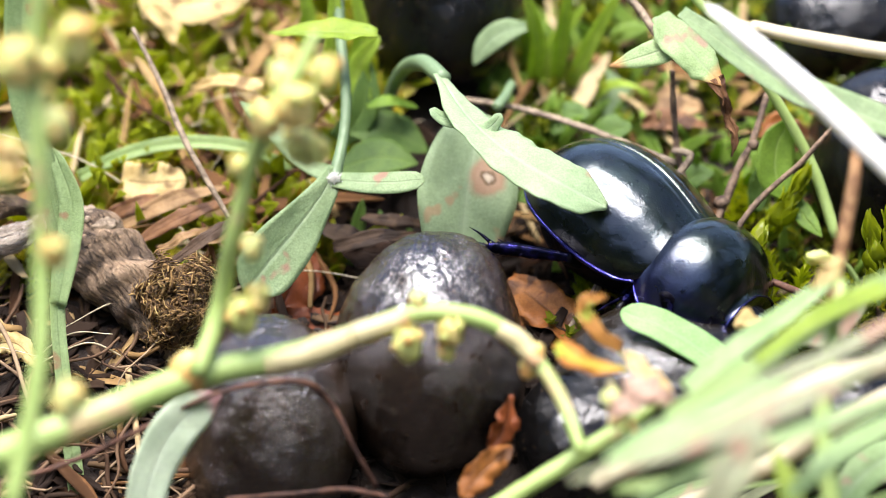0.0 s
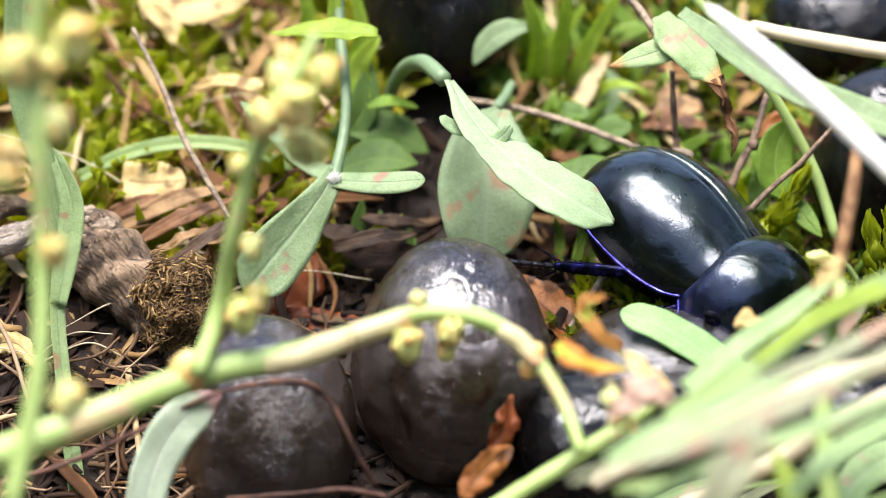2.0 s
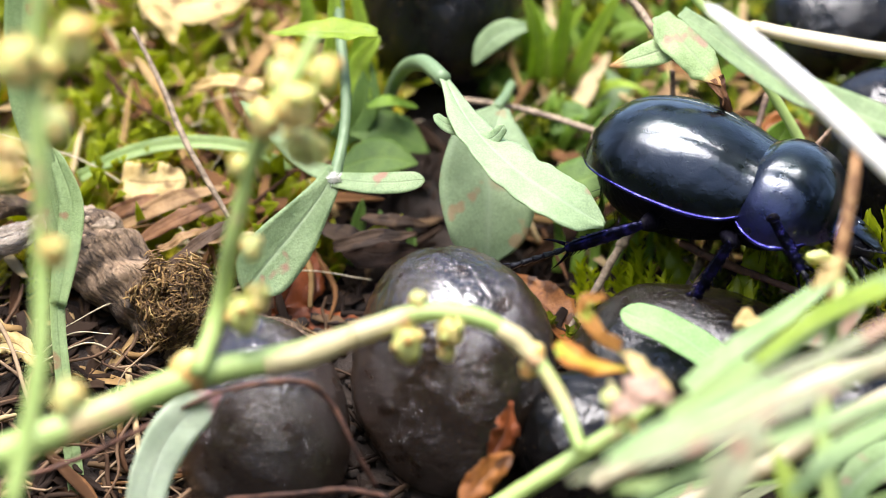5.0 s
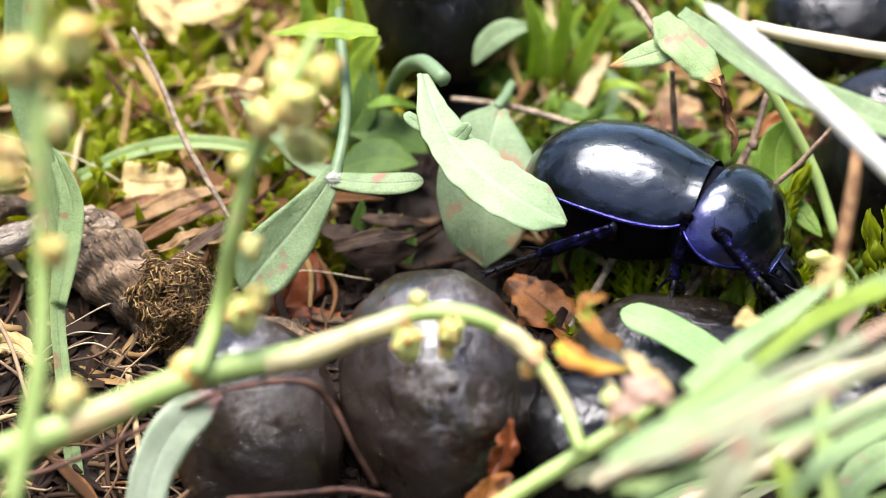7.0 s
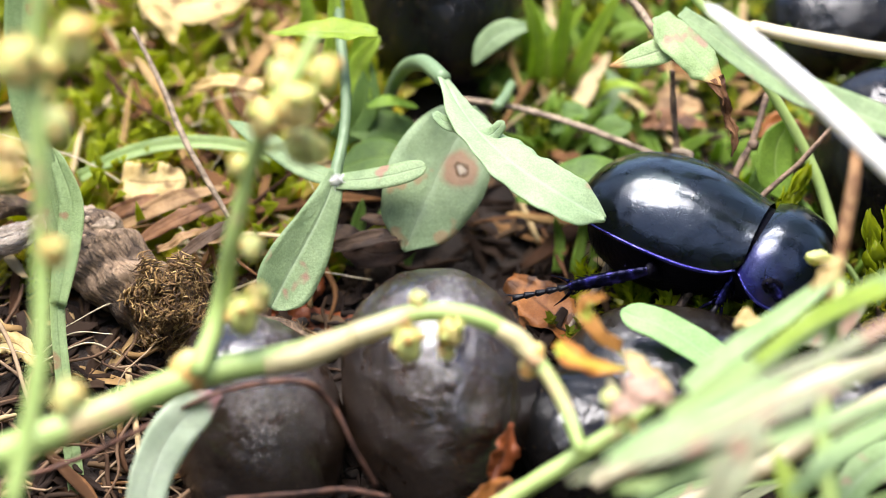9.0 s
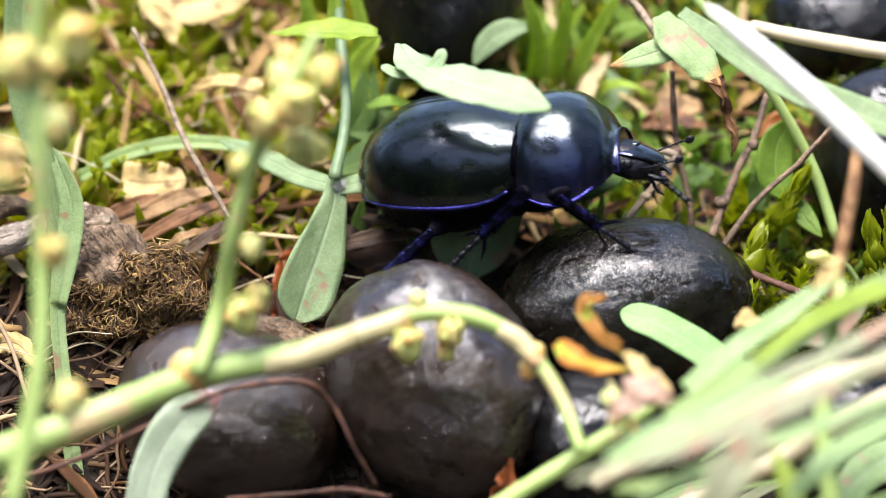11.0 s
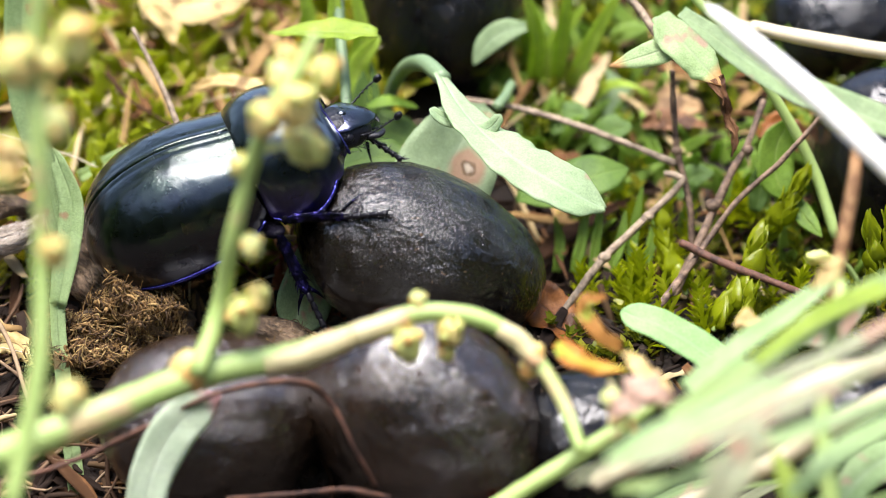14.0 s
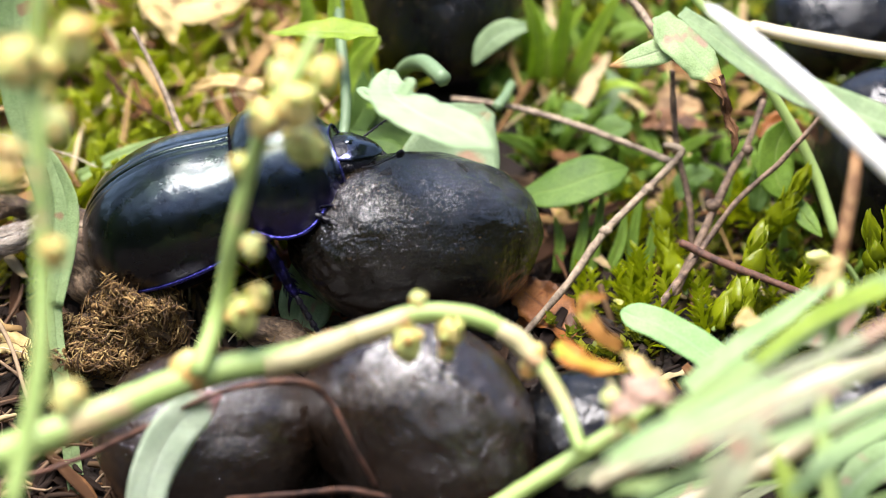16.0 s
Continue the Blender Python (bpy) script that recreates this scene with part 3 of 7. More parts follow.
# ---- the beetle: +x ahead, +y its left, z up; the origin lies in the joint between wing cases and shield ----
def elytra_shape(u):
    """Half width and height of the wing cases at u, 0 at the shield to 1 at the tail."""
    if u < 0.45:
        k = u / 0.45
        w = 4.1 + 0.85 * math.sin(k * math.pi / 2) ** 0.8
        h = 3.15 + 1.20 * math.sin(k * math.pi / 2)
    else:
        k = (u - 0.45) / 0.55
        w = 4.95 * (1 - k ** 2.55) ** (1 / 2.1)
        h = 4.35 * (1 - k ** 2.4) ** (1 / 2.0)
    return w, h


def rim_sag(u):
    """How far the edge of the wing cases hangs below the joint's level."""
    return 0.85 * math.sin(math.pi * u ** 0.5) ** 1.2


def dome_row(w, h, a):
    return w * math.cos(a), h * math.sin(a) ** 0.92 if math.sin(a) > 0 else 0.0


def elytron(sign):
    b = Build()
    nu, na = 34, 40
    verts, along, across = [], [], []
    for i in range(nu + 1):
        u = 1 - (1 - i / nu) ** 1.6
        w, h = elytra_shape(u)
        for k in range(na + 1):
            f = 1 - (1 - k / na) ** 1.7
            a = math.pi / 2 * f
            y, z = dome_row(w, h, a)
            z -= 0.16 * h / 4.2 * math.exp(-((y / 0.09) ** 2))
            z -= 0.04 * math.exp(-(((y - 0.55) / 0.12) ** 2))
            z -= rim_sag(u) * math.cos(a) ** 6
            x = -10.6 * u + (0.25 * math.sin(a) if i == 0 else 0)
            verts.append((x, sign * max(y, 0.012), z))
            along.append(f)
            across.append(u)
    m = na + 1
    faces = [(i * m + k, i * m + k + 1, (i + 1) * m + k + 1, (i + 1) * m + k) for i in range(nu) for k in range(na)]
    if sign < 0:
        faces = [tuple(reversed(f)) for f in faces]
    return b.add(verts, faces, along, across)


def elytron_rim(sign):
    pts, rad = [], []
    for i in range(15):
        u = 0.03 + 0.95 * i / 14
        w, h = elytra_shape(u)
        pts.append((-10.6 * u, sign * (w + 0.04), -0.08 - rim_sag(u)))
        rad.append(0.05 + 0.10 * math.sin(math.pi * min(1, u ** 0.7 * 1.1)) ** 0.7)
    return tube(Build(), pts, rad, 6, 3)


def shield_drop(u):
    """How far the side of the shield hangs below the joint's level, u from its back to its front."""
    return 0.15 + 1.25 * max(0.0, math.sin(math.pi * min(1, 0.12 + u * 0.9)))


def pronotum_build():
    b = Build()
    nu, na = 24, 48
    verts, along = [], []
    for i in range(nu + 1):
        u = i / nu
        x = -0.35 + 5.15 * u
        k = abs(u - 0.34) / 0.66 if u > 0.34 else (0.34 - u) / 0.58
        w = 4.6 * (1 - k ** 2.6) ** (1 / 2.2)
        h = 3.85 * (1 - k ** 2.3) ** (1 / 2.0)
        w, h = max(w, 2.5 if u > 0.5 else 0.5), max(h, 1.5 if u > 0.5 else 0.4)
        for j in range(na + 1):
            a = math.pi * j / na
            y, z = w * math.cos(a), h * max(math.sin(a), 0) ** 0.9
            z -= shield_drop(u) * abs(math.cos(a)) ** 4
            verts.append((x + 0.35 * abs(math.cos(a)) * (1 if u > 0.8 else 0), y, z))
            along.append(1 - abs(1 - 2 * j / na))
    m = na + 1
    faces = [(i * m + k, i * m + k + 1, (i + 1) * m + k + 1, (i + 1) * m + k) for i in range(nu) for k in range(na)]
    faces = [tuple(reversed(f)) for f in faces]
    b.add(verts, faces, along)
    for i, flip in ((0, False), (nu, True)):
        ring = list(range(m))
        pts = [verts[i * m + k] for k in ring]
        b.add(pts, [tuple(ring) if flip else tuple(reversed(ring))])
    return b


def pronotum_rim():
    pts = []
    for i in range(13):
        u = 0.02 + 0.92 * i / 12
        k = abs(u - 0.34) / 0.66 if u > 0.34 else (0.34 - u) / 0.58
        w = max(4.6 * (1 - k ** 2.6) ** (1 / 2.2), 2.5)
        pts.append((-0.35 + 5.15 * u, w + 0.02, -shield_drop(u)))
    b = Build()
    tube(b, pts, [0.08, 0.13, 0.13, 0.08], 6, 3)
    tube(b, [(x, -y, z) for x, y, z in pts], [0.08, 0.13, 0.13, 0.08], 6, 3)
    front = [(4.85 + 0.3 * abs(math.cos(math.pi * k / 14)), 2.5 * math.cos(math.pi * k / 14), 1.5 * math.sin(math.pi * k / 14) - 0.25 * abs(math.cos(math.pi * k / 14)) ** 4) for k in range(15)]
    return tube(b, front, [0.08, 0.06, 0.05, 0.06, 0.08], 6, 3)


def hairs(build, rng, spots, length, out, r=0.022):
    for p in spots:
        d = Vector(out) + Vector((rng.uniform(-0.6, 0.6), rng.uniform(-0.6, 0.6), rng.uniform(-0.6, 0.6)))
        d = d.normalized() * length * rng.uniform(0.6, 1.2)
        p = Vector(p)
        tube(build, [p, p + d * 0.5, p + d], [r, r * 0.8, r * 0.2], 3, 1)


HIPS = {  # hip, lengths of thigh and shin with foot
    "hind": ((-4.4, 2.2, -1.7), 2.9, 7.8),
    "middle": ((-0.9, 2.4, -2.0), 3.1, 6.6),
    "front": ((2.7, 2.2, -1.6), 3.1, 5.9),
}


def make_beetle():
    rng = random.Random(11)
    root = thing("dor_beetle", "glossy blue-black dor beetle with violet rims and spiny legs", "beetle")
    part("wing_case", elytron(1), SHELL, root, "smooth domed blue-black wing case")
    part("wing_case", elytron(-1), SHELL, root, "smooth domed blue-black wing case")
    part("wing_case_rim", elytron_rim(1), VIOLET, root, "bright violet-blue raised rim")
    part("wing_case_rim", elytron_rim(-1), VIOLET, root, "bright violet-blue raised rim")
    b = Build()
    blob(b, (-4.7, 0, -0.5), (5.1, 4.2, 3.0), 0.05, 2.0, 1.0, 14, 22)
    blob(b, (-0.2, 0, -0.7), (3.4, 3.5, 2.2), 0.05, 2.0, 2.0, 14, 22)
    blob(b, (0.1, 0, 0.5), (1.7, 3.4, 2.35), 0.03, 2.0, 2.0, 14, 22)
    spots = [(rng.uniform(-9, 2.0), rng.choice((-1, 1)) * rng.uniform(1.5, 3.6), rng.uniform(-2.4, -0.7)) for _ in range(150)]
    hairs(b, rng, spots, 0.8, (0, 0, -0.8))
    part("abdomen", b, BELLY, root, "black hairy underside")
    tri = Build().add([(0.15, 0, 3.2), (-0.15, 0.75, 3.08), (-0.15, -0.75, 3.08), (-1.15, 0, 3.42), (-0.1, 0, 2.7)],
                      [(0, 1, 3), (0, 3, 2), (4, 1, 0), (4, 0, 2), (4, 3, 1), (4, 2, 3)])
    part("scutellum", tri, SHELL, root, "small black triangular plate")
    shield = part("pronotum", pronotum_build(), SHIELD, root, "domed blue-black shield with a violet edge")
    part("pronotum_rim", pronotum_rim(), VIOLET, shield, "violet-blue edge")
    b = Build()
    blob(b, (5.35, 0, -0.2), (1.8, 1.65, 1.0), 0.08, 3, 3.0, 16, 24, pose(0, 0, 0, 0, 22).to_3x3())
    hairs(b, rng, [(rng.uniform(5, 7.0), rng.uniform(-1.4, 1.4), -1.1) for _ in range(70)], 0.7, (0.7, 0, -0.6))
    head = part("head", b, BLACK, shield, "black rough head")
    b = Build()
    blade(b, [(4.9, 0, 0.72), (5.9, 0, 0.52), (6.9, 0, -0.02), (7.5, 0, -0.5)], [1.3, 1.5, 1.25, 0.8, 0.3], (0.3, 0, 1), thick=0.3, fold=-0.12, cols=10, steps=6, notch=0.05)
    blob(b, (5.7, 0, 0.66), (0.35, 0.3, 0.2), 0.2, 2, 1.0, 6, 8)
    part("clypeus", b, SHIELD, head, "flat shining shovel-shaped plate on the head")
    for s in (1, -1):
        b = Build()
        tube(b, [(6.5, s * 0.85, -0.9), (7.1, s * 1.0, -1.1), (7.45, s * 0.65, -1.25), (7.5, s * 0.3, -1.3)], [0.3, 0.26, 0.16, 0.04], 8, 4, flat=0.6)
        part("mandible", b, BLACK, head, "curved black jaw")
        part("eye", blob(Build(), (5.5, s * 1.5, -0.05), (0.3, 0.24, 0.28), 0, 1, 0, 10, 12), BLACK, head, "small round black eye")
        b = Build()
        tube(b, [(6.6, s * 0.6, -1.2), (6.9, s * 0.8, -1.8), (7.3, s * 0.9, -2.1)], [0.12, 0.1, 0.06], 5, 3)
        part("palp", b, BLACK, head, "thin black palp")
        b = Build()
        tube(b, [(6.1, s * 1.35, -0.35), (6.9, s * 1.75, -0.2), (7.7, s * 1.95, 0.05), (8.3, s * 2.0, 0.2)], [0.09, 0.05, 0.045, 0.05], 6, 4)
        for k in range(6):
            blob(b, (6.5 + 0.3 * k, s * (1.55 + 0.08 * k), -0.28 + 0.085 * k), (0.075, 0.075, 0.075), 0, 1, 0, 5, 6)
        hairs(b, rng, [(rng.uniform(6.4, 8.2), s * 1.85, 0.0) for _ in range(14)], 0.3, (0, 0, 0.6), 0.012)
        feeler = part("antenna", b, BLACK, shield, "thin black jointed feeler")
        b = Build()
        for q in (-0.2, 0.0, 0.2):
            blob(b, (8.5, s * 2.0 + q * 0.4, 0.24), (0.28, 0.07, 0.2), 0.1, 2, q * 9, 8, 10, pose(0, 0, 0, 0, -25).to_3x3())
        part("club", b, BLACK, feeler, "grey-black leafy club")
    legs = {}
    for name, (hip, l1, l2) in HIPS.items():
        for s in (1, -1):
            b = Build()
            tube(b, [(-0.3, 0, 0), (l1 * 0.35, 0, 0.1), (l1 * 0.75, 0, 0.05), (l1, 0, 0)], [0.45, 0.72, 0.58, 0.36], 10, 4, flat=0.62)
            hairs(b, rng, [(rng.uniform(0.3, l1), 0, rng.choice((-0.4, 0.4))) for _ in range(26)], 0.6, (0.2, 0, 0))
            thigh = part(name + "_leg", b, BELLY, root, "black hairy leg")
            shin_len = l2 * 0.58
            b = Build()
            tube(b, [(0, 0, 0), (shin_len * 0.35, 0, 0.12), (shin_len * 0.8, 0, 0.08), (shin_len, 0, 0)], [(0.17 + (0.22 if name == "hind" else 0.16) * math.sin(math.pi * min(1, 0.15 + 0.75 * k / 18))) * (0.95 if k % 2 else 1.05) for k in range(19)], 10, 14, flat=0.55)
            hairs(b, rng, [(shin_len * rng.uniform(0.1, 1.0), rng.uniform(-0.2, 0.2), rng.choice((-0.1, 0.2))) for _ in range(44)], 0.5, (0.5, 0, 0.25), 0.02)
            for k in range(12):
                x = shin_len * (0.12 + 0.072 * k)
                for q in (-1, 1):
                    p = Vector((x + rng.uniform(-0.08, 0.08), q * 0.2, 0.08))
                    e = rng.uniform(0.25, 0.6) * (0.6 + 0.5 * k / 11)
                    tube(b, [p, p + Vector((e * 0.5, q * e * 0.35, 0.05)), p + Vector((e, q * e * 0.55, 0.08))], [0.06, 0.04, 0.01], 4, 1)
            for q in (-0.3, 0.3):
                p = Vector((shin_len, q, 0.1))
                tube(b, [p, p + Vector((0.5, q, 0.35)), p + Vector((1.25, q * 2.0, 0.75))], [0.12, 0.09, 0.015], 5, 2)
            shin = part("shin", b, VIOLET_DARK if name == "front" else VIOLET_LEG, thigh, "violet-sheened spiny shin")
            b = Build()
            x = shin_len
            for k in range(5):
                seg = (l2 - shin_len) / 5
                tube(b, [(x, 0, 0), (x + seg * 0.5, 0, -0.03), (x + seg * 0.93, 0, 0)], [0.12, 0.17, 0.21], 6, 2)
                hairs(b, rng, [(x + seg * 0.8, 0, -0.1), (x + seg * 0.8, 0.1, -0.1)], 0.35, (0.5, 0, -0.8))
                x += seg
            for q in (-1, 1):
                tube(b, [(x - 0.1, q * 0.08, 0), (x + 0.25, q * 0.24, 0.02), (x + 0.42, q * 0.25, -0.2)], [0.07, 0.05, 0.012], 4, 2)
            foot = part("foot", b, BLACK, thigh, "thin black jointed foot")
            legs[name, s] = (thigh, shin, foot)
    return root, shield, legs


beetle, shield, legs = make_beetle()

# ---- motion of the beetle: seconds, joint (x, y, z), heading, nose up, roll; shield's turn and nod ----
BEETLE = [
    (0.0, (13.49, -0.45, -1.01), -41.3, -17.1, -13.5, -0.3, -2.9),
    (0.5, (14.40, -0.58, -1.31), -37.1, -19.0, -3.8, -0.3, -5.0),
    (1.0, (14.77, -0.49, -1.10), -37.2, -17.2, -6.0, 1.6, -9.8),
    (1.5, (15.39, -0.80, -1.79), -40.7, -22.4, -9.5, -1.0, -7.4),
    (2.0, (16.15, -0.73, -1.65), -41.6, -19.5, -11.4, -1.6, -9.9),
    (2.5, (15.89, -0.61, -1.38), -44.0, -12.6, -11.7, -3.6, -9.9),
    (3.0, (17.28, -0.39, -0.89), -25.7, -17.9, -20.6, 3.5, -13.6),
    (3.5, (18.39, -0.33, -0.74), -25.6, -14.3, -21.1, 5.7, -12.3),
    (4.0, (17.69, 0.66, 1.48), -24.6, -5.0, -26.1, 2.2, -17.4),
    (4.8, (18.21, 1.25, 2.80), -22.0, -7.0, -12.0, -3.0, -6.0),
    (5.6, (17.41, 0.73, 1.63), -20.0, -8.0, -12.0, -3.0, -6.0),
    (6.5, (16.68, 0.47, 1.06), -24.6, -5.4, -21.9, 3.5, -18.2),
    (7.0, (14.85, 1.73, 1.42), -17.0, -4.8, -20.0, 0.2, -25.2),
    (7.5, (15.57, 1.06, -0.08), -16.1, -3.3, -14.0, 11.3, -24.4),
    (8.0, (16.75, 0.93, -0.36), -20.1, -5.1, -10.8, 1.9, -25.0),
    (8.5, (17.49, 1.19, 0.22), -17.3, -5.3, -16.5, 5.7, -19.2),
    (9.0, (17.67, 0.77, -0.73), -17.6, -9.8, -16.7, 4.4, -17.2),
    (9.2, (17.22, 0.93, -0.37), -19.5, -6.0, -11.5, 3.8, -20.2),
    (9.8, (15.57, 1.06, -0.08), -14.0, -4.0, -8.0, 0.0, -4.0),
    (10.3, (11.09, 1.97, 1.96), -8.0, 4.0, -4.0, 4.0, -4.0),
    (10.8, (6.43, 2.29, 3.91), -10.0, 10.0, 0.0, 8.0, -4.0),
    (11.3, (4.59, 2.30, 5.17), -35.6, 21.5, -9.2, 8.8, -12.3),
    (11.5, (4.66, 2.36, 5.31), -35.6, 21.2, -9.1, 9.9, -12.3),
    (12.0, (3.15, 2.26, 5.08), -32.0, 32.7, -12.5, 12.2, 0.3),
    (12.5, (0.87, 2.81, 6.31), -26.7, 25.3, -3.1, 9.5, -1.4),
    (13.0, (-4.49, 2.00, 4.49), -5.4, 52.0, -15.4, 11.3, -10.7),
    (13.5, (-7.93, 2.00, 4.48), -10.9, 35.5, 10.2, 16.7, -1.3),
    (14.0, (-10.65, 0.96, 4.62), 3.6, 30.4, 17.1, 6.5, -9.4),
    (14.5, (-9.57, 0.81, 4.28), 11.7, 24.6, 7.0, -0.4, -18.8),
    (15.0, (-9.48, 1.06, 4.84), 8.7, 26.5, 8.6, 6.4, -19.3),
    (15.5, (-9.35, 1.00, 4.71), 4.6, 30.5, 10.0, 6.7, -17.7),
    (16.0, (-10.68, 0.67, 3.95), -2.3, 29.6, 12.6, 2.2, -14.3),
]


def leg_pose(hip, foot, l1, l2, out):
    """Poses of thigh and shin, which meet at a knee that bends towards 'out'."""
    d = foot - hip
    r = max(min(d.length, (l1 + l2) * 0.995), abs(l2 - l1) * 1.12)
    d = d.normalized()
    ca = max(-1.0, min(1.0, (l1 * l1 + r * r - l2 * l2) / (2 * l1 * r)))
    o = (out - d * out.dot(d)).normalized()
    knee_dir = d * ca + o * math.sqrt(1 - ca * ca)
    y = d.cross(o).normalized()

    def frame_of(x):
        z = x.cross(y).normalized()
        return Matrix((x, y, z)).transposed().to_4x4()
    thigh = Matrix.Translation(hip * MM) @ frame_of(knee_dir)
    knee = hip + knee_dir * l1
    shin = Matrix.Translation(knee * MM) @ frame_of((hip + d * r - knee).normalized())
    return thigh, shin


def body_matrix(row):
    t, p, yaw, pitch, roll = row[:5]
    return Matrix.Translation(Vector(p) * MM) @ pose(0, 0, 0, 0, 0, yaw) @ pose(0, 0, 0, 0, -pitch, 0) @ pose(0, 0, 0, roll)


def move_beetle():
    walk(beetle, [(r[0], body_matrix(r)) for r in BEETLE])
    walk(shield, [(r[0], pose(0, 0, 0, 0, -r[6], r[5])) for r in BEETLE])
    for (name, s), (thigh, shin, foot) in legs.items():
        hip, l1, l2 = HIPS[name]
        hip = Vector((hip[0], hip[1] * s, hip[2]))
        reach = {"hind": (-9.0, 6.0, -4.2), "middle": (-1.6, 6.8, -4.6), "front": (6.0, 4.8, -4.2)}[name]
        out = Vector({"hind": (0.5, 0.9, 0.35), "middle": (0.3, 0.9, 0.3), "front": (0.3, 0.9, -0.1)}[name])
        if name == "hind" and s > 0:
            out = Vector((0.2, 0.4, 0.9))
        out.y *= s
        rows = []
        for r in BEETLE:
            body = body_matrix(r)
            goal = FEET.get((name, s), {}).get(r[0])
            if goal:
                p = body.inverted() @ (Vector(goal) * MM) / MM
            else:
                p = Vector((reach[0] + 0.5 * math.sin(r[0] * 2.3 + s), reach[1] * s, reach[2] + 0.3 * math.sin(r[0] * 3.1 + s * 2)))
            rows.append((r[0], *leg_pose(hip, p, l1, l2, out)))
        walk(thigh, [(t, a) for t, a, b in rows])
        walk(shin, [(t, a.inverted() @ b) for t, a, b in rows])
        walk(foot, [(t, a.inverted() @ b) for t, a, b in rows])


# ---- leaves, stalks and straws ----
def rib(leaf, points, width, face, material):
    """The raised midrib on the back of a blade."""
    back = Vector(face).normalized() * -0.06
    pts = [tuple(Vector(p) + back) for p in points]
    r = 0.05 + 0.06 * min(width, 1.5)
    part("midrib", tube(Build(), pts, [r, r * 0.8, r * 0.3], 6, 8), material, leaf)


def leaf_thing(name, label, points, widths, face, material, stalk=None, stalk_r=(0.5, 0.4), stalk_material=None, lobes=(), category="leaf", **kw):
    """A leaf with its stalk; lobes are small extra blades (points, widths) at its base."""
    root = thing(name, label, category, at=points[0])
    o = Vector(points[0])

    def rel(ps):
        return [tuple(Vector(p) - o) for p in ps]
    b = Build()
    blade(b, rel(points), widths, face, **kw)
    for lp, lw in lobes:
        blade(b, rel(lp), lw, face, cols=6, steps=6, **{k: v for k, v in kw.items() if k not in ("cols", "steps")})
    leaf = part("blade", b, material, root)
    rib(leaf, rel(points), max(widths), face, material)
    if stalk:
        part("leaf_stalk", tube(Build(), rel(stalk), list(stalk_r), 8, 8), stalk_material or STALK_GREY, root, "slender green leaf stalk")
    return root


def straw(name, label, points, radii, material, category="straw", rough=0.1, sides=8, seed=0.0, knots=()):
    root = Vector(points[0])
    b = tube(Build(), [tuple(Vector(p) - root) for p in points], radii, sides, 8, rough, seed)
    for p, r in knots:
        blob(b, Vector(p) - root, (r, r, r * 0.8), 0.25, 2.0, seed, 6, 8)
    ob = part(name, b, material)
    ob.location = root * MM
    if name == "dry_straw":
        # torn fibres at the broken end
        rng = random.Random(int(radii[0] * 1000))
        b = Build()
        back = (Vector(points[0]) - Vector(points[1])).normalized()
        for k in range(9):
            p = Vector((rng.gauss(0, 0.4), rng.gauss(0, 0.4), rng.gauss(0, 0.4))) * radii[0]
            d = back * rng.uniform(0.15, 0.5) + Vector((rng.gauss(0, 0.1), rng.gauss(0, 0.1), rng.gauss(0, 0.1)))
            tube(b, [p - back * 0.3, p + d * 0.5, p + d], [0.09, 0.07, 0.015], 4, 3)
        part("frayed_end", b, material, ob, "frayed broken end")
    return tagged(ob, label, category)


# the bent leaf over the beetle: stalk and a blade that the beetle pushes about
bent_leaf = thing("sorrel_leaf", "pale green arrow-shaped sorrel leaf bent over on its stalk", "leaf", at=(0.03, 5.77, 8.04))
_o = Vector((0.03, 5.77, 8.04))
part("leaf_stalk", tube(Build(), [tuple(Vector(p) - _o) for p in ((-3.79, 13.45, 0.71), (-3.15, 12.83, 4.22), (-2.28, 10.68, 6.77), (-1.11, 8.01, 8.15), (0.03, 5.77, 8.04))], [0.42, 0.4, 0.42, 0.5, 0.5], 8, 8), STALK_GREY, bent_leaf, "arched green leaf stalk")
b = Build()
blade(b, [tuple(Vector(p) - _o) for p in ((-0.26, 5.87, 8.28), (0.89, 3.19, 7.17), (2.40, 0.69, 6.47), (4.27, -0.81, 5.55), (6.45, -1.76, 4.66), (9.11, -1.81, 3.31))], [0.35, 0.8, 1.2, 1.45, 1.65, 1.75, 1.7, 1.55, 0.6], (0.45, -0.5, 0.75), thick=0.42, fold=0.14, wave=0.3, notch=0.14, cols=12, steps=18, seed=2.0)
blade(b, [tuple(Vector(p) - _o) for p in ((1.0, 2.97, 6.67), (0.0, 2.70, 6.81), (-0.75, 2.69, 7.4))], [0.7, 0.55, 0.42, 0.32], (0.45, -0.5, 0.75), thick=0.25, cols=6, steps=5)
blade(b, [tuple(Vector(p) - _o) for p in ((1.7, 1.34, 6.34), (2.66, 1.40, 6.83), (3.25, 1.56, 7.6))], [0.7, 0.5, 0.38, 0.3], (0.45, -0.5, 0.75), thick=0.25, cols=6, steps=5)
bent_blade = part("blade", b, SORREL_PALE, bent_leaf, "pale green mealy leaf blade with small reddish spots")

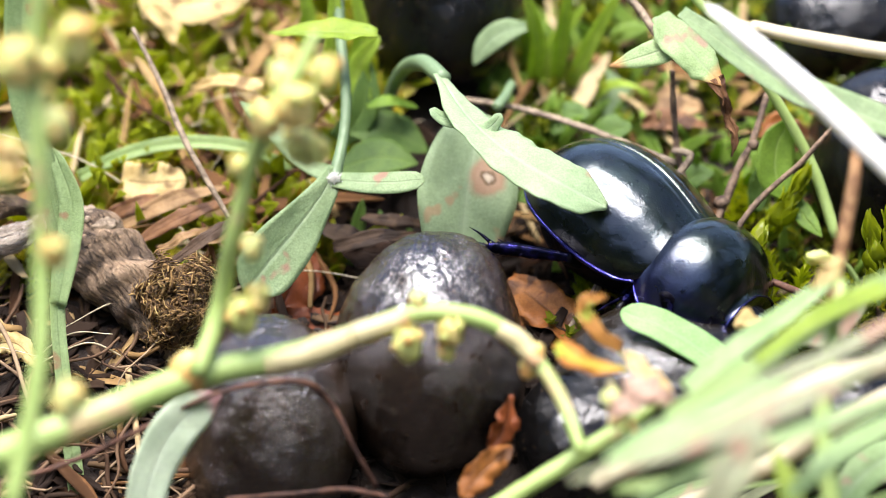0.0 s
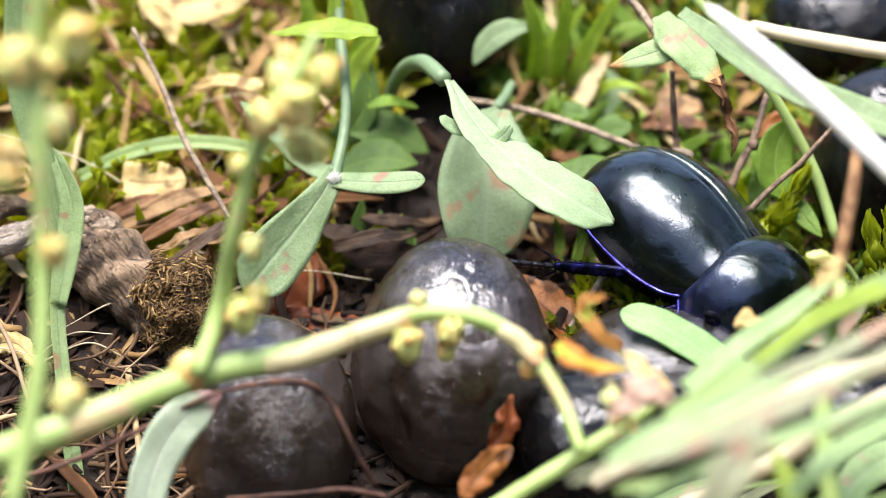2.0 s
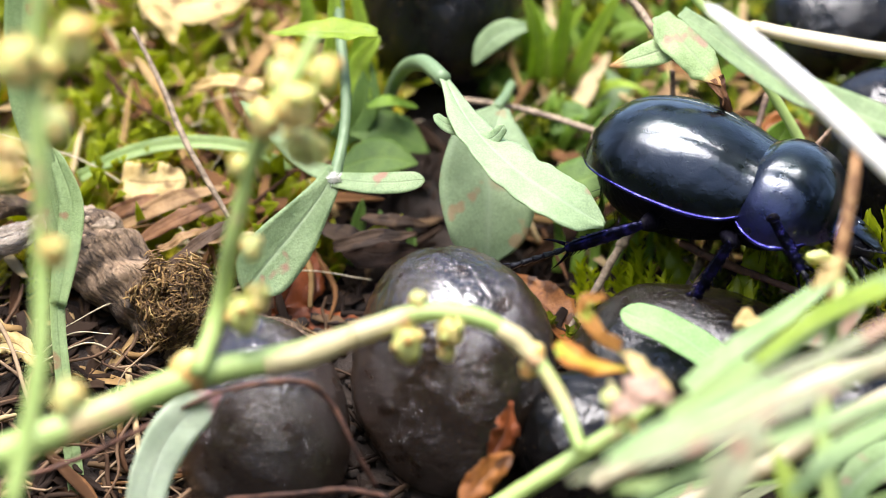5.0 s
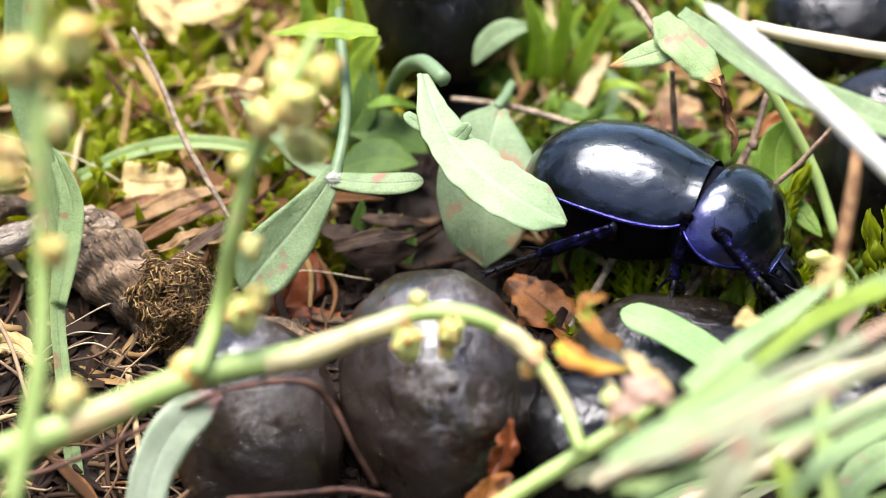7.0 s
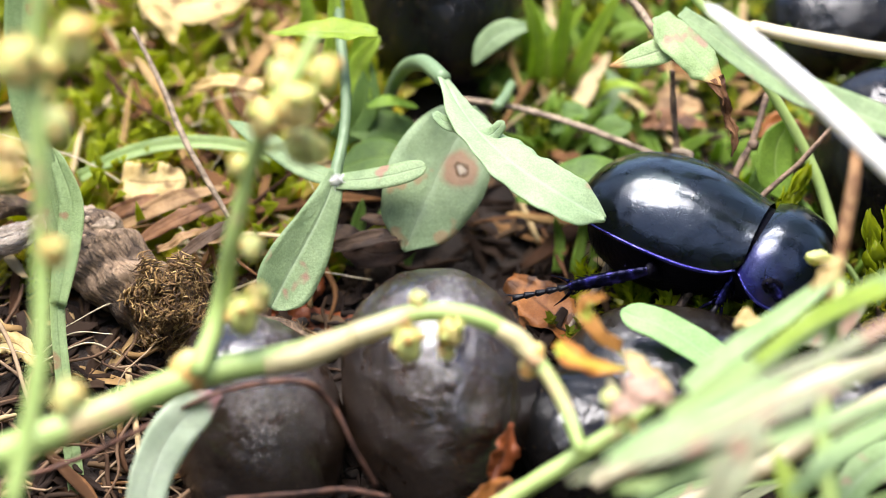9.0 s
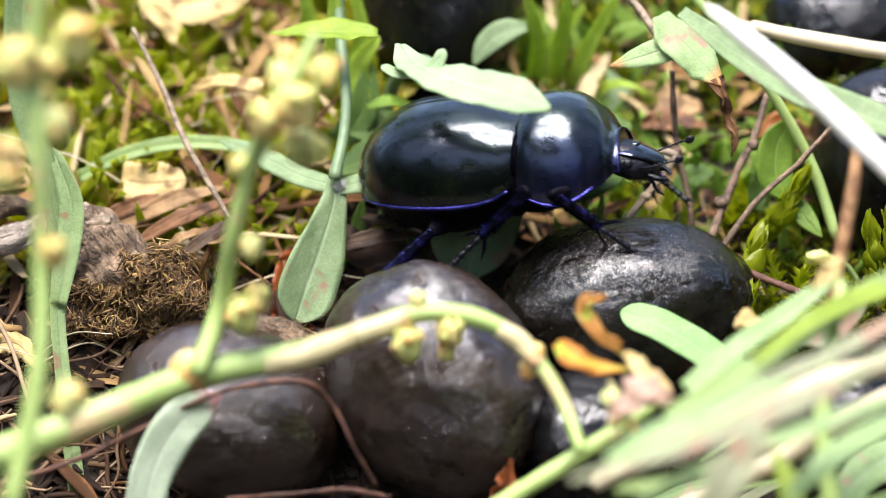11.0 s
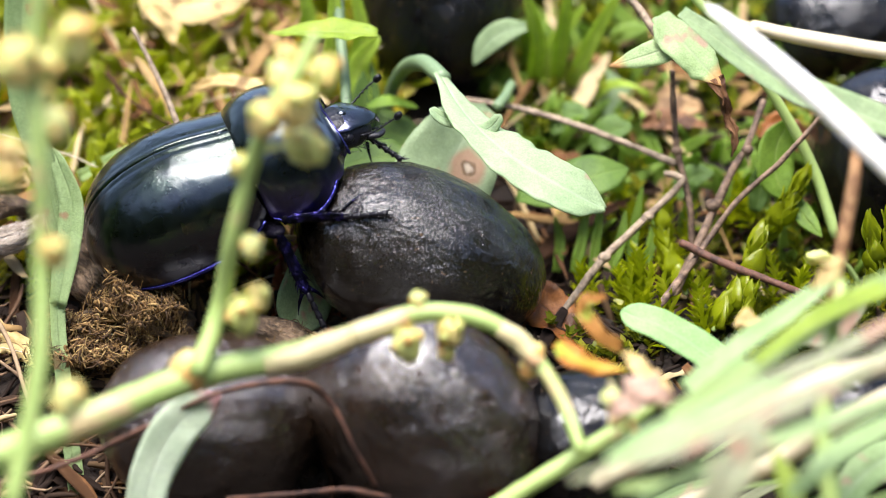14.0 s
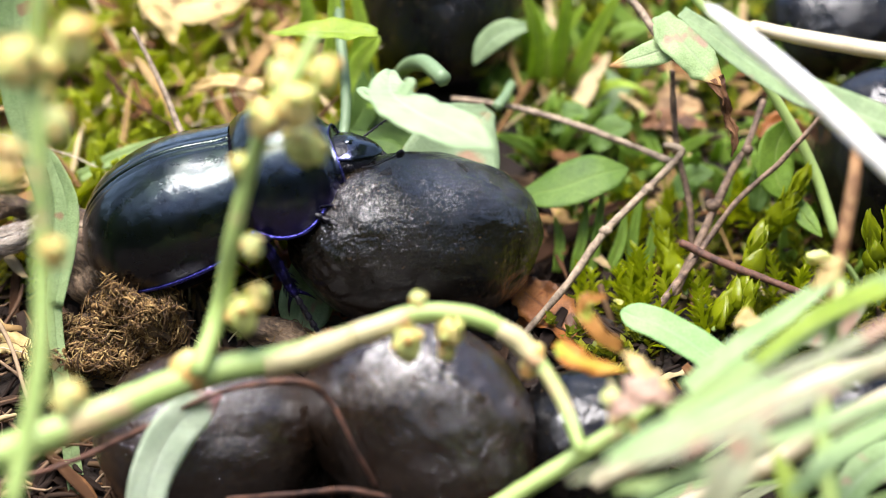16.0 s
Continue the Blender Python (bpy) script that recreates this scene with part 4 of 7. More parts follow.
# leaf with the ringed spot behind it
spot_leaf = thing("sorrel_leaf", "green leaf with a ringed brown eye spot hanging behind", "leaf", at=(3.15, 8.83, 5.09))
_o = Vector((3.15, 8.83, 5.09))
b = Build()
blade(b, [tuple(Vector(p) - _o) for p in ((3.15, 8.83, 5.09), (2.16, 7.11, 3.67), (1.50, 5.58, 1.48), (1.01, 4.52, -0.91), (0.69, 4.18, -2.90))], [0.5, 1.9, 2.6, 2.9, 2.6, 1.9, 0.3], (0.1, -0.85, 0.4), thick=0.2, wave=0.25, cols=10, seed=5.0)
spot_blade = part("blade", b, eye_spot_material(Vector((2.75, 6.75, 2.12)) - _o), spot_leaf, "green blade with a ringed brown spot")
part("leaf_stalk", tube(Build(), [tuple(Vector(p) - _o) for p in ((4.03, 12.17, 5.20), (3.66, 10.03, 5.32), (3.15, 8.83, 5.09))], [0.3, 0.3, 0.35], 8, 5), STALK_GREY, spot_leaf)

# arrow-shaped leaf on the left
arrow_leaf = thing("sorrel_leaf", "grey-green arrow-shaped sorrel leaf hanging from an upright stalk", "leaf", at=(-6.18, 3.48, 2.89))
_o = Vector((-6.18, 3.48, 2.89))
part("leaf_stalk", tube(Build(), [tuple(Vector(p) - _o) for p in ((-6.20, 12.72, 11.35), (-5.91, 10.30, 8.39), (-5.59, 7.24, 6.43), (-5.70, 5.39, 4.72), (-6.18, 3.48, 2.89))], [0.34, 0.34, 0.33, 0.32, 0.38], 8, 8), STALK_GREY, arrow_leaf)
b = Build()
blade(b, [tuple(Vector(p) - _o) for p in ((-6.12, 3.67, 3.34), (-7.04, 2.56, 2.06), (-8.46, 1.32, 0.50), (-9.88, 0.14, -0.90), (-11.13, -1.00, -2.24))], [0.5, 0.75, 1.1, 1.5, 1.75, 1.7, 1.1], (0.25, -0.9, 0.3), thick=0.3, fold=0.25, wave=0.2, cols=10, seed=8.0)
blade(b, [tuple(Vector(p) - _o) for p in ((-6.41, 3.44, 2.81), (-4.63, 2.89, 2.79), (-2.69, 2.61, 2.91), (-1.03, 2.52, 3.19))], [0.5, 0.62, 0.7, 0.68, 0.5], (0.1, -0.6, 0.8), thick=0.3, cols=6)
blade(b, [tuple(Vector(p) - _o) for p in ((-6.25, 3.44, 2.81), (-7.90, 4.79, 3.39), (-9.89, 6.51, 4.79), (-11.73, 8.04, 5.76))], [0.5, 0.62, 0.7, 0.6, 0.15], (0.1, -0.6, 0.8), thick=0.3, cols=6)
arrow_blade = part("blade", b, SORREL, arrow_leaf, "grey-green blade with two side lobes")
# White threads added in place of a wet droplet's glint.
b = Build()
_t = random.Random(6)
for _ in range(60):
    q = Vector((_t.gauss(0, 0.17), -0.42 + _t.gauss(0, 0.06), 0.1 + _t.gauss(0, 0.15)))
    d = Vector((_t.gauss(0, 0.17), _t.gauss(0, 0.05), _t.gauss(0, 0.17)))
    tube(b, [q - d, q + Vector((0, -0.06, 0.05)), q + d], [0.014, 0.02, 0.01], 4, 2)
part("glint_tuft", b, STRAW_WHITE, arrow_blade, "small white tuft standing in for a droplet's glint")

leaf_thing("sorrel_leaf", "fresh sunlit green leaf spread flat on top of a stalk", [(-3.75, 7.73, 9.99), (-5.31, 7.76, 10.05), (-7.25, 7.78, 10.10), (-10.02, 8.72, 9.75)], [0.3, 1.0, 1.1, 0.8, 0.1], (0.1, -0.2, 1.0), FRESH_BRIGHT, fold=0.3, wave=0.3)
leaf_thing("sorrel_leaf", "deep green leaf on the ground behind the arched stalk, darkened for shade", [(-5.46, 11.08, 2.76), (-3.13, 11.01, 2.61), (-0.80, 10.54, 1.54)], [0.5, 1.3, 1.2, 0.2], (0.1, -0.6, 0.8), DEEP_SHADED)
leaf_thing("sorrel_leaf", "green leaf low behind the arrow-shaped leaf", [(-6.07, 8.29, 1.40), (-3.76, 8.56, 2.01), (-1.45, 8.42, 1.71)], [0.5, 1.2, 1.1, 0.2], (0.0, -0.6, 0.8), DEEP_SHADED)
leaf_thing("sorrel_leaf", "oval green leaf lying over moss", [(4.30, 6.70, 0.29), (6.73, 5.98, 1.13), (9.02, 6.31, 1.88), (10.77, 7.39, 1.85)], [0.4, 1.3, 1.5, 1.2, 0.3], (0.1, -0.5, 0.85), DEEP_SHADED)
leaf_thing("young_leaf", "narrow curled green leaf beside the arched stalk", [(-4.44, 10.69, 4.35), (-3.12, 10.83, 4.65), (-1.47, 11.62, 3.98)], [0.2, 0.5, 0.5, 0.2], (0, -0.3, 1), FRESH)

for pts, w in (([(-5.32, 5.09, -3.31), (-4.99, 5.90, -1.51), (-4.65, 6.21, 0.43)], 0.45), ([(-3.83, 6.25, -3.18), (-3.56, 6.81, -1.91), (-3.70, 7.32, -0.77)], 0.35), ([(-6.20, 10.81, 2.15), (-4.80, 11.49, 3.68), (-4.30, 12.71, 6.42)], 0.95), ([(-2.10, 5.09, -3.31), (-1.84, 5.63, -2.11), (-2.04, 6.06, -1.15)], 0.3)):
    leaf_thing("young_leaf", "deep green strap leaf, coloured darker for shade", pts, [w * 0.7, w, w * 0.9, w * 0.3], (0.1, -0.85, 0.4), DEEP_SHADED, fold=0.25)

# grass blade at the side, with a twisted fold
grass = thing("grass_blade", "tall pale green grass blade with a folded twist", "grass blade", at=(-20.23, -8.60, -11.95))
_o = Vector((-20.23, -8.60, -11.95))
b = Build()
blade(b, [tuple(Vector(p) - _o) for p in ((-20.23, -8.60, -11.95), (-21.01, -6.05, -6.21), (-21.42, -4.26, -2.19), (-21.33, -2.60, 1.54), (-22.16, -1.73, 5.94), (-23.07, -1.01, 10.01), (-23.01, 0.07, 14.90), (-22.28, 0.13, 17.49))], [0.5, 0.45, 0.42, 0.5, 0.7, 0.9, 1.0, 0.9], (0.2, -0.9, 0.3), thick=0.2, fold=0.3, seed=3.0)
part("blade", b, BLADE_BLUE, grass)
b = Build()
blade(b, [tuple(Vector(p) - _o) for p in ((-21.33, -4.28, -1.49), (-20.73, -3.28, 1.49), (-20.52, -2.44, 3.86), (-21.22, -1.73, 5.94), (-21.62, -1.38, 6.74))], [0.5, 0.7, 0.7, 0.45, 0.15], (-0.2, -0.9, 0.3), thick=0.2, fold=0.3, seed=4.0)
part("folded_blade", b, BLADE_BLUE, grass)


# ---- flower stalks close to the lens ----
def bud_stalk(label, points, radii, buds, nodes=()):
    root = thing("flower_stalk", label, "flower stalk", at=points[0])
    o = Vector(points[0])
    part("stalk", tube(Build(), [tuple(Vector(p) - o) for p in points], radii, 8, 8, 0.08), STALK, root)
    for i, (p, r) in enumerate(buds):
        b = Build()
        c = Vector(p) - o
        near = min((Vector(q) - o for q in smooth(points, 8)), key=lambda q: (q - c).length)
        r *= 0.86
        blob(b, c, (r, r, r * 1.15), 0.25, 1.5, i * 1.7, 10, 14)
        for k in range(4):
            a = k * 1.6 + i
            d = Vector((math.cos(a), math.sin(a), 0.6)).normalized()
            blade(b, [c - d * r * 0.2 + Vector((0, 0, -r * 0.9)), c + d * r * 1.05, c + Vector((0, 0, r * 1.35)) + d * r * 0.35], [0.2, r * 0.5, 0.1], d, cols=4, steps=4, thick=0.08)
        tube(b, [near, (near + c) * 0.5 + Vector((0, 0, 0.15)), c], [0.16, 0.13, 0.16], 6, 4)
        bud = part("bud", b, (BUD, BUD_OCHRE, BUD_CREAM)[i % 3], root, ("round yellow-green bud", "ochre bud with brown sepals", "pale cream-yellow bud")[i % 3])
        b = Build()
        for k in range(4):
            a = k * 1.57 + i * 0.9
            e = c + Vector((math.cos(a) * r * 0.8, math.sin(a) * r * 0.6 - r * 0.4, r * (0.9 - 0.4 * (k % 3))))
            blob(b, e, (r * 0.34, r * 0.34, r * 0.4), 0.2, 1.5, k + i, 6, 8)
        part("floret", b, (BUD_OCHRE, BUD, BUD_OCHRE)[i % 3], bud, "small ochre floret")
    for i, (p, r) in enumerate(nodes):
        part("node", blob(Build(), Vector(p) - o, (r, r, r), 0.2, 1.5, i, 8, 10), BUD_OCHRE, root, "swollen ochre joint")
    return root


slanting = bud_stalk("slanting green flower stalk with round yellow buds", [(-24.17, -23.17, -1.88), (-18.23, -21.55, 0.03), (-12.64, -18.55, 1.12), (-7.72, -17.50, 1.75), (-4.81, -16.54, 2.42), (-1.29, -15.52, 3.24), (1.94, -15.64, 2.97), (4.29, -16.24, 1.63), (6.04, -17.80, -0.39), (7.16, -20.15, -2.47)],
          [0.95, 0.9, 0.8, 0.7, 0.6, 0.5, 0.5, 0.45, 0.4, 0.35], [((-1.82, -16.75, 1.97), 0.9), ((0.41, -15.94, 2.30), 0.8), ((-1.29, -15.28, 3.78), 0.5), ((0.18, -15.82, 1.10), 0.5), ((4.46, -16.18, 0.29), 0.55)], [((-12.93, -18.43, 1.39), 1.15), ((-6.57, -16.84, 1.75), 0.8), ((4.74, -16.36, 1.36), 0.6)])
_o = Vector((-24.17, -23.17, -1.88))
for sheath, r in ((((-9.23, -17.86, 1.43), (-6.99, -17.35, 1.84), (-4.81, -16.67, 2.39)), (0.74, 0.78, 0.64)), (((-4.70, -16.62, 2.42), (-3.30, -16.12, 2.76), (-1.95, -15.75, 3.08)), (0.62, 0.66, 0.56)), (((2.97, -15.85, 2.52), (4.00, -16.13, 1.87), (5.02, -16.78, 0.91)), (0.49, 0.56, 0.47))):
    part("sheath", tube(Build(), [tuple(Vector(p) - _o) for p in sheath], list(r), 10, 6, 0.15, 2.0), SHEATH, slanting, "ochre-brown papery sheath")
bud_stalk("upright green flower stalk with a cluster of yellow buds", [(-12.56, -19.48, 1.74), (-11.45, -17.43, 4.61), (-10.68, -18.03, 8.69), (-9.78, -18.22, 12.19), (-8.68, -19.10, 15.61), (-7.14, -18.07, 17.92), (-6.29, -17.39, 19.46)],
          [0.55, 0.5, 0.45, 0.42, 0.45, 0.4, 0.3], [((-10.24, -18.30, 4.38), 0.95), ((-9.56, -17.31, 4.88), 0.75), ((-9.73, -18.26, 8.16), 0.65), ((-10.21, -18.08, 12.50), 0.65), ((-8.82, -19.16, 15.48), 0.95), ((-7.11, -16.90, 13.18), 1.05), ((-6.37, -17.75, 13.23), 0.7), ((-7.28, -18.87, 16.12), 1.1), ((-8.02, -17.46, 17.08), 0.9), ((-5.87, -18.25, 17.53), 0.95), ((-7.74, -17.06, 17.98), 0.7)])
bud_stalk("green flower stalk with pale yellow buds", [(-20.71, -32.47, 0.84), (-19.35, -29.60, 7.27), (-19.30, -27.17, 12.72), (-19.24, -26.23, 17.31), (-19.51, -24.80, 20.51), (-19.12, -24.21, 24.30)],
          [0.5, 0.45, 0.42, 0.4, 0.4, 0.4], [((-17.73, -23.37, 21.26), 1.2), ((-20.20, -25.68, 20.99), 1.2), ((-18.68, -25.03, 17.55), 0.95), ((-18.83, -24.78, 20.56), 0.8), ((-19.19, -23.54, 18.42), 0.6), ((-20.72, -26.50, 16.70), 0.8), ((-20.80, -26.99, 15.59), 0.75), ((-18.68, -27.51, 11.98), 0.75), ((-18.05, -29.50, 5.05), 0.95), ((-19.10, -23.60, 23.22), 0.6)])

leaf_thing("sorrel_leaf", "pale green leaf with a pink tip rising beside the droppings", [(-16.05, -16.36, -8.47), (-15.51, -15.38, -6.28), (-14.40, -14.47, -4.22), (-13.04, -13.94, -3.04), (-11.78, -13.67, -2.43)], [1.0, 1.15, 1.25, 1.0, 0.25], (0.2, -0.9, 0.4), SORREL_PINK, fold=0.15, wave=0.2)

# ---- straws and twigs ----
straw("dry_straw", "broad bleached white straw", [(14.02, -9.59, 17.79), (15.93, -11.19, 16.67), (18.75, -13.13, 14.77), (23.42, -16.86, 11.31)], [0.32, 0.55, 0.62, 0.66], STRAW_WHITE)
straw("dry_straw", "pale beige broken dry straw", [(16.89, -0.54, 13.55), (20.60, -0.84, 12.87), (25.86, -1.19, 12.08)], [0.38, 0.45, 0.48], STRAW)
leaf_thing("grass_blade", "broad blue-green grass blade crossing behind white straw", [(13.02, -0.21, 14.28), (16.19, -2.13, 12.43), (19.16, -3.81, 11.11), (21.80, -5.17, 10.50), (25.33, -6.66, 9.63)], [0.4, 0.9, 1.0, 1.0, 0.9], (0.1, -0.6, 0.8), SORREL, fold=0.3, category="grass blade")
straw("twig", "thin brown upright twig", [(14.41, 4.58, -2.00), (14.28, 5.59, 0.27), (13.56, 6.85, 3.10), (13.30, 7.44, 5.65), (13.21, 7.83, 7.76)], [0.2, 0.2, 0.19, 0.18, 0.16], TWIG, "twig", 0.3, knots=[((13.53, 6.88, 3.16), 0.33), ((14.28, 5.59, 0.27), 0.25)])
forked_twig = straw("twig", "brown forked and knotted twig", [(12.18, -1.16, -3.82), (13.56, 1.12, -2.40), (15.38, 3.94, 0.24), (16.52, 5.39, 2.27), (17.57, 6.56, 3.68), (18.61, 8.53, 5.64)], [0.26, 0.28, 0.25, 0.22, 0.2, 0.19], TWIG, "twig", 0.45, knots=[((15.52, 4.31, 0.82), 0.5), ((17.56, 6.25, 3.46), 0.38)])
slant_twig = straw("twig", "thin brown slanting twig", [(11.96, -1.89, -3.02), (14.00, 0.52, -1.29), (16.75, 2.93, 1.66), (19.20, 3.83, 3.69), (21.74, 5.00, 6.31)], [0.21, 0.19, 0.17, 0.16, 0.13], TWIG, "twig", 0.45, seed=4.0)
straw("twig", "broken reddish brown stalk", [(13.49, 1.06, -0.08), (15.79, 0.14, -0.90), (19.34, -1.34, -1.77), (21.66, -3.16, -2.19)], [0.24, 0.25, 0.23, 0.22], TWIG_RED, "twig", 0.2)
straw("dry_stalk", "grey-brown dry leafless stalk", [(-17.94, 9.77, 9.64), (-16.07, 7.37, 6.72), (-14.69, 5.19, 4.28), (-12.21, 2.56, 0.83)], [0.12, 0.17, 0.19, 0.16], TWIG_GREY, "stalk", 0.2)
straw("twig", "brown twig lying behind the bent leaf", [(0.53, 11.83, 4.44), (3.85, 10.72, 4.41), (7.13, 9.43, 3.97), (10.71, 7.97, 3.14), (13.43, 6.58, 2.48)], [0.15, 0.18, 0.2, 0.2, 0.22], TWIG_GREY, "twig", 0.25, seed=9.0)
straw("root", "reddish rootlet running over the droppings", [(-24.36, -14.32, -7.58), (-20.11, -13.81, -6.42), (-16.09, -13.96, -4.31), (-11.81, -14.06, -2.07), (-7.61, -13.82, -1.53), (-5.85, -13.47, -3.21), (-4.79, -14.33, -5.13), (-3.60, -14.32, -7.58)], [0.12, 0.15, 0.16, 0.13, 0.2, 0.14, 0.11, 0.14], TWIG_RED, "root", 0.6)
straw("root", "reddish rootlet in the hollow", [(-11.63, -14.59, -8.19), (-8.00, -14.47, -7.92), (-5.27, -14.40, -7.75), (-2.85, -14.54, -8.08)], [0.12, 0.13, 0.18, 0.12], TWIG_RED, "root", 0.6)
leaf_thing("grass_blade", "arched green grass blade over moss", [(-21.25, 8.09, 0.95), (-18.61, 8.62, 2.16), (-15.31, 8.91, 2.79), (-11.68, 8.80, 2.55), (-8.76, 9.21, 1.02)], [0.35, 0.42, 0.42, 0.4, 0.3], (0, -0.7, 0.7), GRASS, fold=0.4, category="grass blade")

# ---- the weathered stick and the frass on it ----
stick = thing("weathered_stick", "weathered brown broken stick lying in the litter", "stick", at=(-18.56, 0.54, -1.26))
_o = Vector((-18.56, 0.54, -1.26))
part("wood", tube(Build(), [tuple(Vector(p) - _o) for p in ((-22.57, 4.20, -0.41), (-20.52, 2.89, -0.89), (-18.33, 1.19, -2.26), (-15.83, -0.70, -4.04), (-14.55, -1.29, -5.35))], [1.5, 2.05, 2.15, 1.9, 1.3], 96, 18, 0.25, 3.0, ridge=0.045), BARK, stick)
b = Build()
blob(b, Vector((-20.37, 2.65, 0.55)) - _o, (0.95, 0.9, 0.75), 0.5, 2.6, 4.0, 16, 22)
blob(b, Vector((-19.25, 1.97, 0.49)) - _o, (0.8, 0.7, 0.5), 0.5, 2.6, 7.0, 16, 22)
part("knot", b, TWIG_GREY, stick, "pale worn knot")
b = Build()
for k in range(7):
    q = Vector((-22.31, 3.70, -0.05)) - _o + Vector((0.1 * k, -0.5 + 0.2 * k, 0.8 - 0.28 * k))
    tube(b, [q, q + Vector((-0.9, 0, 0.35)), q + Vector((-1.7 - 0.2 * (k % 3), 0.1, 0.7))], [0.3, 0.2, 0.03], 5, 3, 0.3, k)
part("broken_end", b, WOOD_PALE, stick, "pale splintered broken end")
splinter = thing("wood_splinter", "bleached white splintered wood beside the stick", "wood", at=(-26.47, 1.38, -0.58))
_o = Vector((-26.47, 1.38, -0.58))
part("wood", tube(Build(), [tuple(Vector(p) - _o) for p in ((-26.47, 1.32, -0.73), (-24.54, 1.64, 0.01), (-23.32, 2.36, 0.39), (-22.34, 3.06, 0.72))], [0.95, 0.85, 0.6, 0.2], 40, 10, 0.5, 6.0, ridge=0.2), WOOD_PALE, splinter)
part("bark", tube(Build(), [tuple(Vector(p) - _o) for p in ((-26.54, 2.56, 0.83), (-25.09, 2.78, 1.33), (-23.50, 2.91, 1.14), (-22.88, 2.99, 0.82))], [0.5, 0.6, 0.4, 0.15], 18, 8, 0.7, 9.0), BARK, splinter, "crumbling brown bark")
frass = thing("frass_clump", "clump of brown chewed plant fibres on the stick", "frass", at=(-14.72, -2.19, -2.46))
b = Build()
_r = random.Random(5)


def fibres(build, size, count):
    """Matted chewed fibres: small lumps, flat shreds that lie along the skin, and a few that stick out."""
    for i in range(count):
        d = Vector((_r.gauss(0, 1), _r.gauss(0, 1), _r.gauss(0, 1))).normalized()
        lump = 1 + 0.8 * noise.noise(d * 1.7 + Vector((size[0], 0, count * 0.01))) + 0.4 * noise.noise(d * 4.5) + 0.15 * noise.noise(d * 11)
        p = Vector((d.x * size[0], d.y * size[1], d.z * size[2])) * _r.uniform(0.8, 1.04) * lump
        e = Vector((0.8, 0, 0.5)) + Vector((_r.gauss(0, 1), _r.gauss(0, 1), _r.gauss(0, 1)))
        out = 0.2 if _r.random() < 0.85 else 1.0
        e = (e - d * e.dot(d) * (1 - out) + d * _r.uniform(-0.15, 0.3)).normalized()
        k = Vector((_r.gauss(0, 1), _r.gauss(0, 1), _r.gauss(0, 1)))
        kind = _r.random()
        if kind < 0.06:
            r = _r.uniform(0.06, 0.16)
            blob(build, p, (r, r * _r.uniform(0.5, 1), r * _r.uniform(0.5, 1)), 0.6, 2.0, _r.random() * 30, 4, 6)
        elif kind < 0.62:
            l, w = _r.uniform(0.25, 0.9), _r.uniform(0.03, 0.10)
            tube(build, [p - e * l * 0.5, p + k * 0.06, p + e * l * 0.5], [w, w * 1.3, w * 0.5], 4, 2, 0.3, i * 0.3, flat=0.5)
        else:
            l, w = _r.uniform(0.4, 1.5), _r.uniform(0.014, 0.035)
            tube(build, [p - e * l * 0.5, p + k * 0.12, p + e * l * 0.3 + k * 0.08, p + e * l * 0.55], [w, w * 1.2, w, w * 0.4], 4, 2)


fibres(b, (1.8, 1.6, 2.3), 4600)
part("fibre_mass", b, FRASS, frass)
part("core", blob(Build(), (0, 0, 0), (1.5, 1.36, 1.95), 0.5, 2.4, 3.0, 22, 28), FRASS_CORE, frass, "dark crumbly core")


# ---- moss and litter ----
def moss_sprig(build, base, tip, leaf, rng, dense=1.0, broad=0.24):
    """A moss shoot: a stem with pointed leaflets all round, closing at the top."""
    base, tip = Vector(base), Vector(tip)
    axis = tip - base
    length = axis.length
    axis.normalize()
    side = axis.cross(Vector((0.3, 1, 0.2))).normalized()
    bend = side * rng.uniform(-0.15, 0.15) * length
    count = int(length / leaf * 7 * dense)
    for i in range(count):
        f = (i + 0.5) / count
        p = base + axis * length * f + bend * math.sin(f * math.pi)
        a = i * 2.4 + rng.uniform(-0.3, 0.3)
        o = side * math.cos(a) + axis.cross(side) * math.sin(a)
        up = 0.55 + 1.1 * f + rng.uniform(-0.15, 0.15)
        d = (o + axis * up).normalized()
        l = leaf * rng.uniform(0.75, 1.2) * (1 - 0.25 * f)
        w = l * broad
        s = d.cross(o).normalized()
        n = s.cross(d).normalized()
        mid = p + d * l * 0.45 - n * l * 0.10
        tipp = p + d * l + n * 0.06 * l
        build.add([p - s * w * 0.3, p + s * w * 0.3, mid + s * w - n * 0.03, mid - s * w - n * 0.03, mid + n * 0.12 * l, tipp],
                  [(0, 1, 4), (1, 2, 4), (2, 5, 4), (5, 3, 4), (3, 0, 4)])


def moss_patch(name, label, area, count, size, leaf, material, seed, broad=0.24, dense=1.0, keep=lambda x, y: True):
    rng = random.Random(seed)
    b = Build()
    made = 0
    while made < count:
        x, y = rng.uniform(area[0], area[1]), rng.uniform(area[2], area[3])
        if not keep(x, y) or noise.noise(Vector((x * 0.12, y * 0.12, seed))) < -0.15:
            made += 0.3
            continue
        made += 1
        z = ground_height(x, y) - 0.5
        h = size * rng.uniform(0.6, 1.3)
        lean = Vector((rng.gauss(0, 0.35), rng.gauss(-0.15, 0.3), 1)).normalized()
        moss_sprig(b, (x, y, z), Vector((x, y, z)) + lean * h, leaf, rng, dense, broad)
    return tagged(part(name, b, material), label, "moss", kind="stuff")


